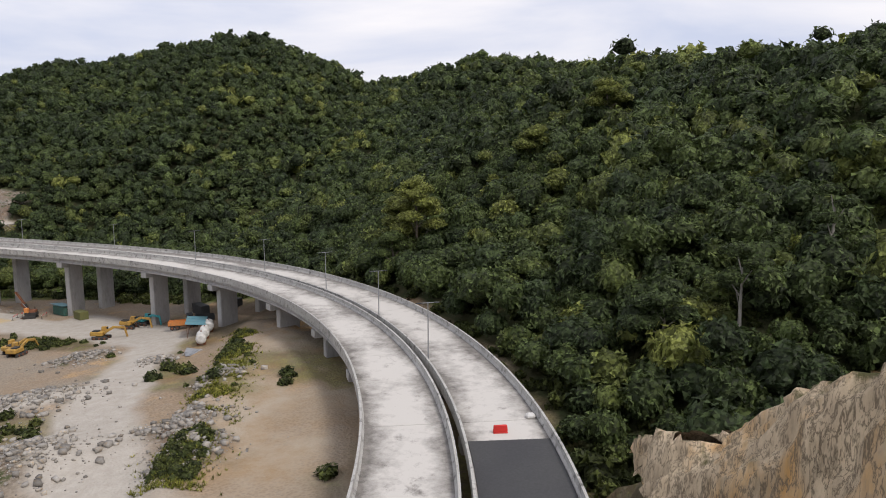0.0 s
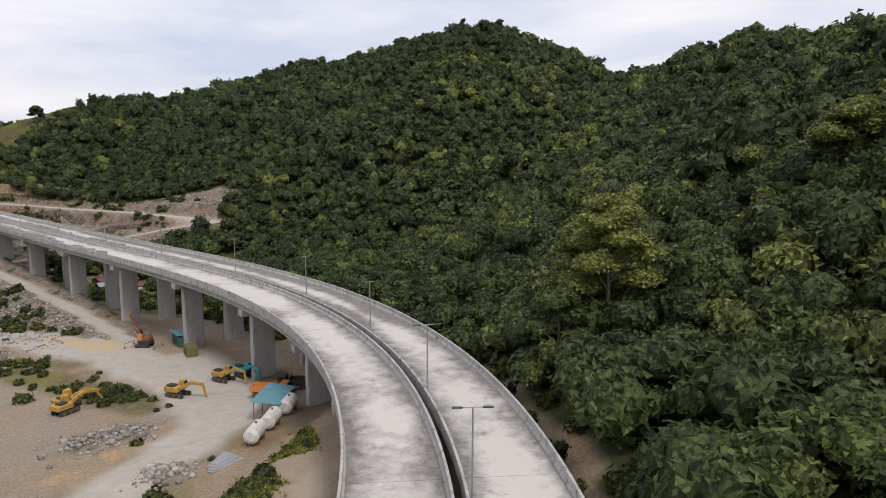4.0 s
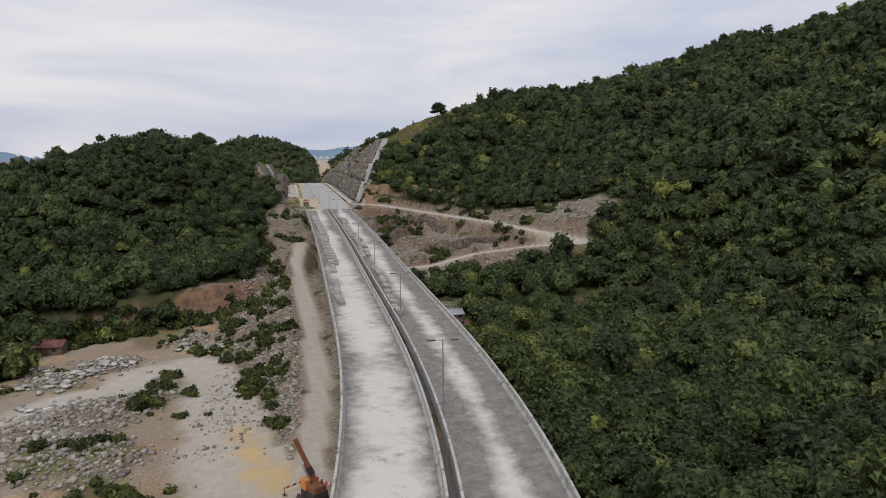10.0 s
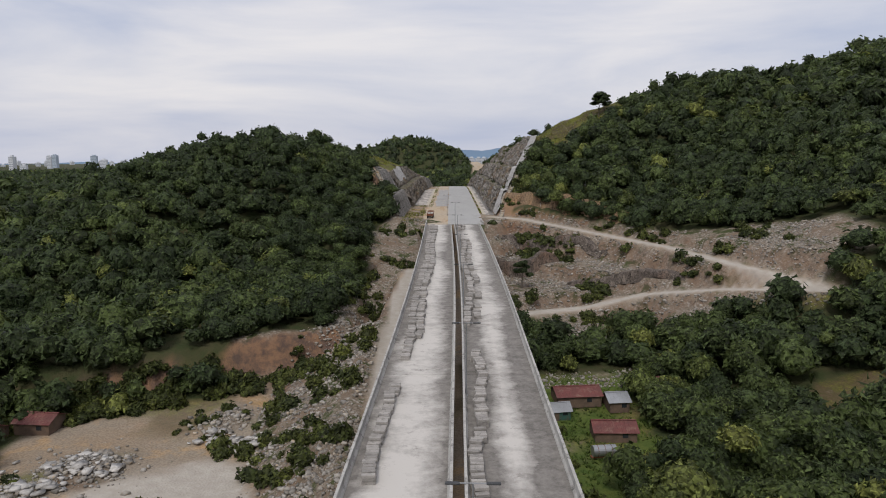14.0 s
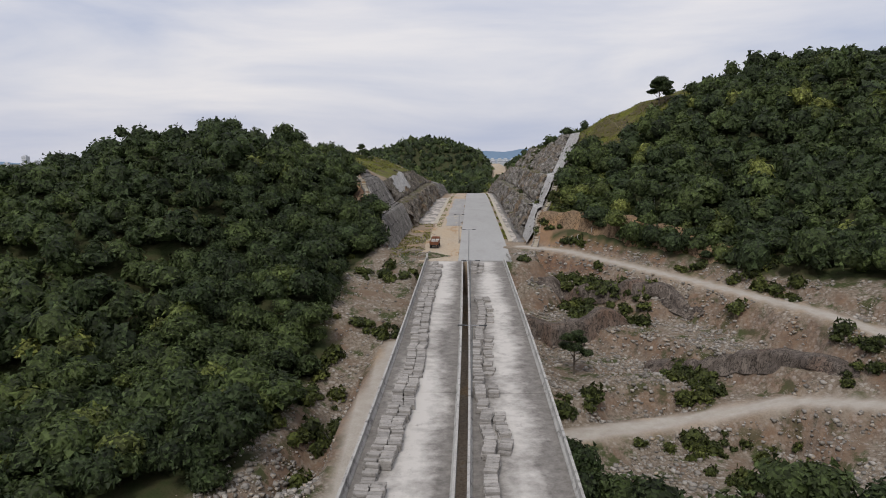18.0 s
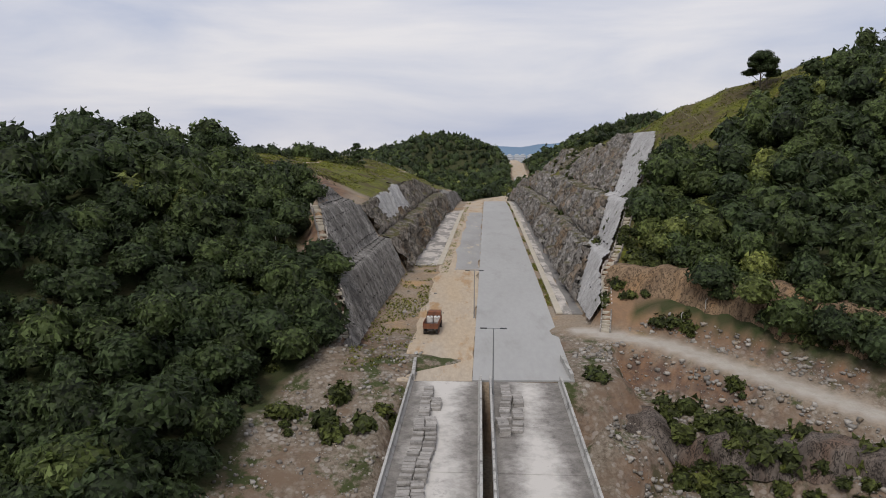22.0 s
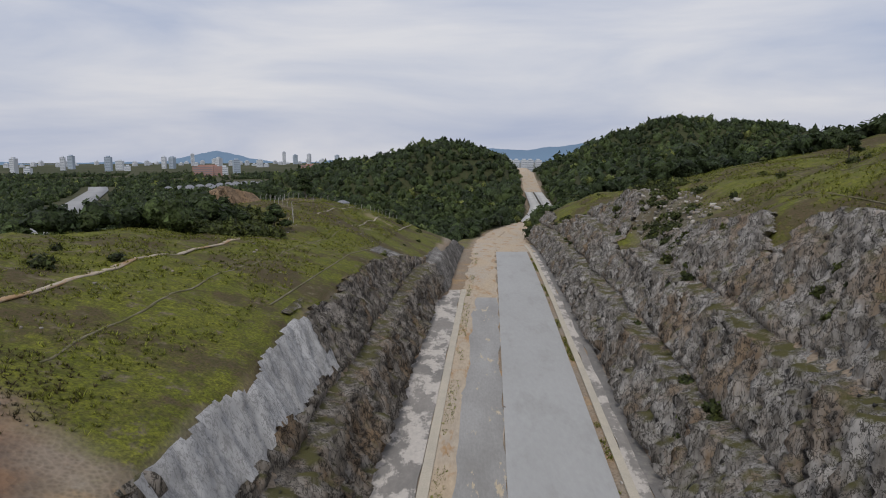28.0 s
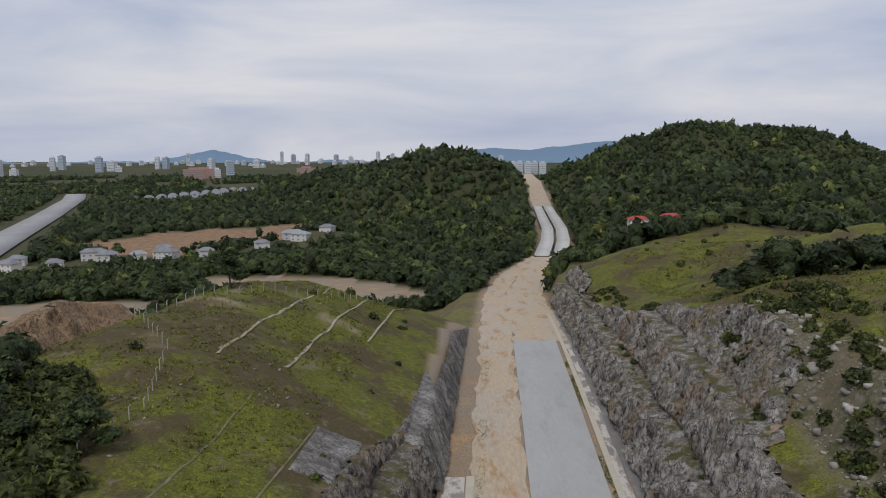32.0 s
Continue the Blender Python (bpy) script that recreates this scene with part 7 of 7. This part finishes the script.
def house(x, y, turn, w, d, h, roof, label, group):
    t = thing("house", x, y, level(x, y) - 0.5, turn, label, "house", group)
    box("wall", (w, d, h), (0, 0, h / 2), HOUSE_WALL, t, bevel=0)
    bm = bmesh.new()
    a, b, r = w / 2 + 0.7, d / 2 + 0.7, d * 0.28
    v = [bm.verts.new(c) for c in ((-a, -b, h), (a, -b, h), (a, b, h), (-a, b, h), (-a + b * 0.8, 0, h + r), (a - b * 0.8, 0, h + r))]
    for q in ((0, 1, 5, 4), (1, 2, 5), (2, 3, 4, 5), (3, 0, 4), (3, 2, 1, 0)):
        bm.faces.new([v[i] for i in q])
    part("roof", bm, roof, t)
    for k in range(max(2, int(w / 4))):
        for st in range(max(1, int(h / 3))):
            box("window", (1.4, 0.1, 1.2), (-w / 2 + (k + 0.5) * w / max(2, int(w / 4)), -d / 2 - 0.04, 1.6 + 3 * st), WINDOW, t, bevel=0)
    return t


for x, y, a in RED_HOUSES:
    house(x, y, a, 14, 9, 5.5, TILE_RED, "white house with a red tiled roof among trees", "houses with red roofs")
house(366, 1058, 5, 8, 7, 3.5, TILE_GREY, "small pale pavilion with a grey roof", "houses with red roofs")
rh = random.Random(4)
for k, (x, y) in enumerate(VALLEY_HOUSES):
    house(x, y, rh.choice((20, 25, -15)), rh.choice((11, 14, 17)), 9, rh.choice((5, 6, 7)), TILE_GREY if k % 4 else ROOF_GREY, "white terrace house with a grey roof in the valley", "terrace houses")
for k in range(60):
    x, y = -345 + 7 * (k // 6) + 17 * (k % 6) + rh.uniform(-2, 2), 1655 + 33 * (k // 6) + 6 * (k % 6)
    house(x, y, 12, 14, 11, 6, TILE_GREY, "grey roofed terrace house on the far plain", "far terrace houses")


def tower(w, d, floors, mat, label):
    t = thing("tower_block", 0, 0, 0, 0, label, "building", "city towers")
    h = floors * 3.2
    box("wall", (w, d, h), (0, 0, h / 2), mat, t, bevel=0)
    for f in range(1, floors, 2):
        box("window", (w * 0.92, d + 0.4, 1.5), (0, 0, f * 3.2 + 1.0), WINDOW, t, bevel=0)
    box("roof", (w * 0.5, d * 0.5, 5), (0, 0, h + 2.5), mat, t, bevel=0)
    return t


kinds = [tower(30, 16, 22, TOWER_A, "pale grey apartment tower far off in the city"), tower(18, 18, 30, TOWER_A, "slender pale apartment tower far off in the city"), tower(60, 16, 10, TOWER_B, "brick red slab of flats far off in the city"), tower(24, 20, 26, TOWER_C, "blue grey tower far off in the city"), tower(22, 18, 16, TOWER_A, "mid-rise pale block far off in the city")]
used_kind = set()


def put_tower(k, x, y, z, turn):
    m = pose(x, y, z, 0, 0, turn)
    if k in used_kind:
        copy_thing(kinds[k], m)
    else:
        kinds[k].matrix_basis = m
        used_kind.add(k)


# the tall group at the end of the road
for i in range(5):
    put_tower(4, 385 + 26 * i, 3020 + 30 * (i % 2), -47, 8)
for i, (a, dist) in enumerate(((-33.5, 2600), (-32.6, 2700), (-27.2, 3000), (-26.4, 3100), (-25.9, 3000), (-23.2, 3300), (-22.6, 3300), (-19.3, 2400), (-18.9, 2300), (-17.9, 2500), (-15.9, 3400), (-15.4, 3400), (-13.9, 4000), (-13.0, 4100), (-11.9, 3900), (-10.9, 4200), (-9.6, 4300), (-8.4, 4400), (-7.5, 4200), (-6.2, 4400), (-5.0, 4500), (-3.6, 4400), (-1.2, 4500), (3.2, 4300), (3.9, 4350), (4.3, 4400), (-30.2, 3200), (-29.6, 3400), (-21.0, 3900))):
    x, y = 171 + dist * math.sin(radians(a)), 538 + dist * math.cos(radians(a))
    put_tower((1, 4, 3, 0, 4, 1, 3)[i % 7], x, y, level(x, y) - rh.uniform(24, 44), rh.uniform(-30, 30))
for i in range(44):
    a, dist = -37 + 35 * i / 43 + rh.uniform(-0.5, 0.5), rh.uniform(3700, 4450)
    x, y = 171 + dist * math.sin(radians(a)), 538 + dist * math.cos(radians(a))
    put_tower(4, x, y, level(x, y) - rh.uniform(24, 44), rh.uniform(-40, 40))
for a, dist in ((-20.6, 2150), (-19.9, 2200), (-12.0, 2250)):
    x, y = 171 + dist * math.sin(radians(a)), 538 + dist * math.cos(radians(a))
    put_tower(2, x, y, level(x, y) - 2, 12)

# a highway that crosses the plain
HIGHWAY = material("pale_highway", (0.33, 0.33, 0.33), (0.27, 0.27, 0.27), 0.05, 0.9, 0.2, 0.0)
draped("highway", [(x, y) for x, y, q in HIGHWAY_WAY], 34, 1.5, HIGHWAY, label="pale highway crossing the wooded plain", step=20)

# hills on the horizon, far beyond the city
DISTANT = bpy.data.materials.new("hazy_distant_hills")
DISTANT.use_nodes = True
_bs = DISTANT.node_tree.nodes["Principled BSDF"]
# haze painted in: blue base colour and a weak glow
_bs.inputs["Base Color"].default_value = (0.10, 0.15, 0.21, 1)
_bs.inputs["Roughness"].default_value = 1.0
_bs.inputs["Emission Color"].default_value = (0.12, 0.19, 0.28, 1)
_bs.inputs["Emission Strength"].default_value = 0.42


def distant_ridge(a0, a1, dist, tops, seed):
    """A ridge at the horizon between two bearings in degrees; tops: heights in metres."""
    n = 90
    V = []
    for i in range(n):
        u = i / (n - 1)
        a = radians(a0 + (a1 - a0) * u)
        h = np.interp(u, np.linspace(0, 1, len(tops)), tops) + 10 * noise.noise((u * 14, seed, 0)) + 4 * noise.noise((u * 50, seed, 3))
        for r, z in ((dist - 250, -130), (dist, h), (dist + 200, -130)):
            V.append((171 + r * math.sin(a), 538 + r * math.cos(a), z))
    F = [(3 * i + j, 3 * i + j + 1, 3 * i + j + 4, 3 * i + j + 3) for i in range(n - 1) for j in range(2)]
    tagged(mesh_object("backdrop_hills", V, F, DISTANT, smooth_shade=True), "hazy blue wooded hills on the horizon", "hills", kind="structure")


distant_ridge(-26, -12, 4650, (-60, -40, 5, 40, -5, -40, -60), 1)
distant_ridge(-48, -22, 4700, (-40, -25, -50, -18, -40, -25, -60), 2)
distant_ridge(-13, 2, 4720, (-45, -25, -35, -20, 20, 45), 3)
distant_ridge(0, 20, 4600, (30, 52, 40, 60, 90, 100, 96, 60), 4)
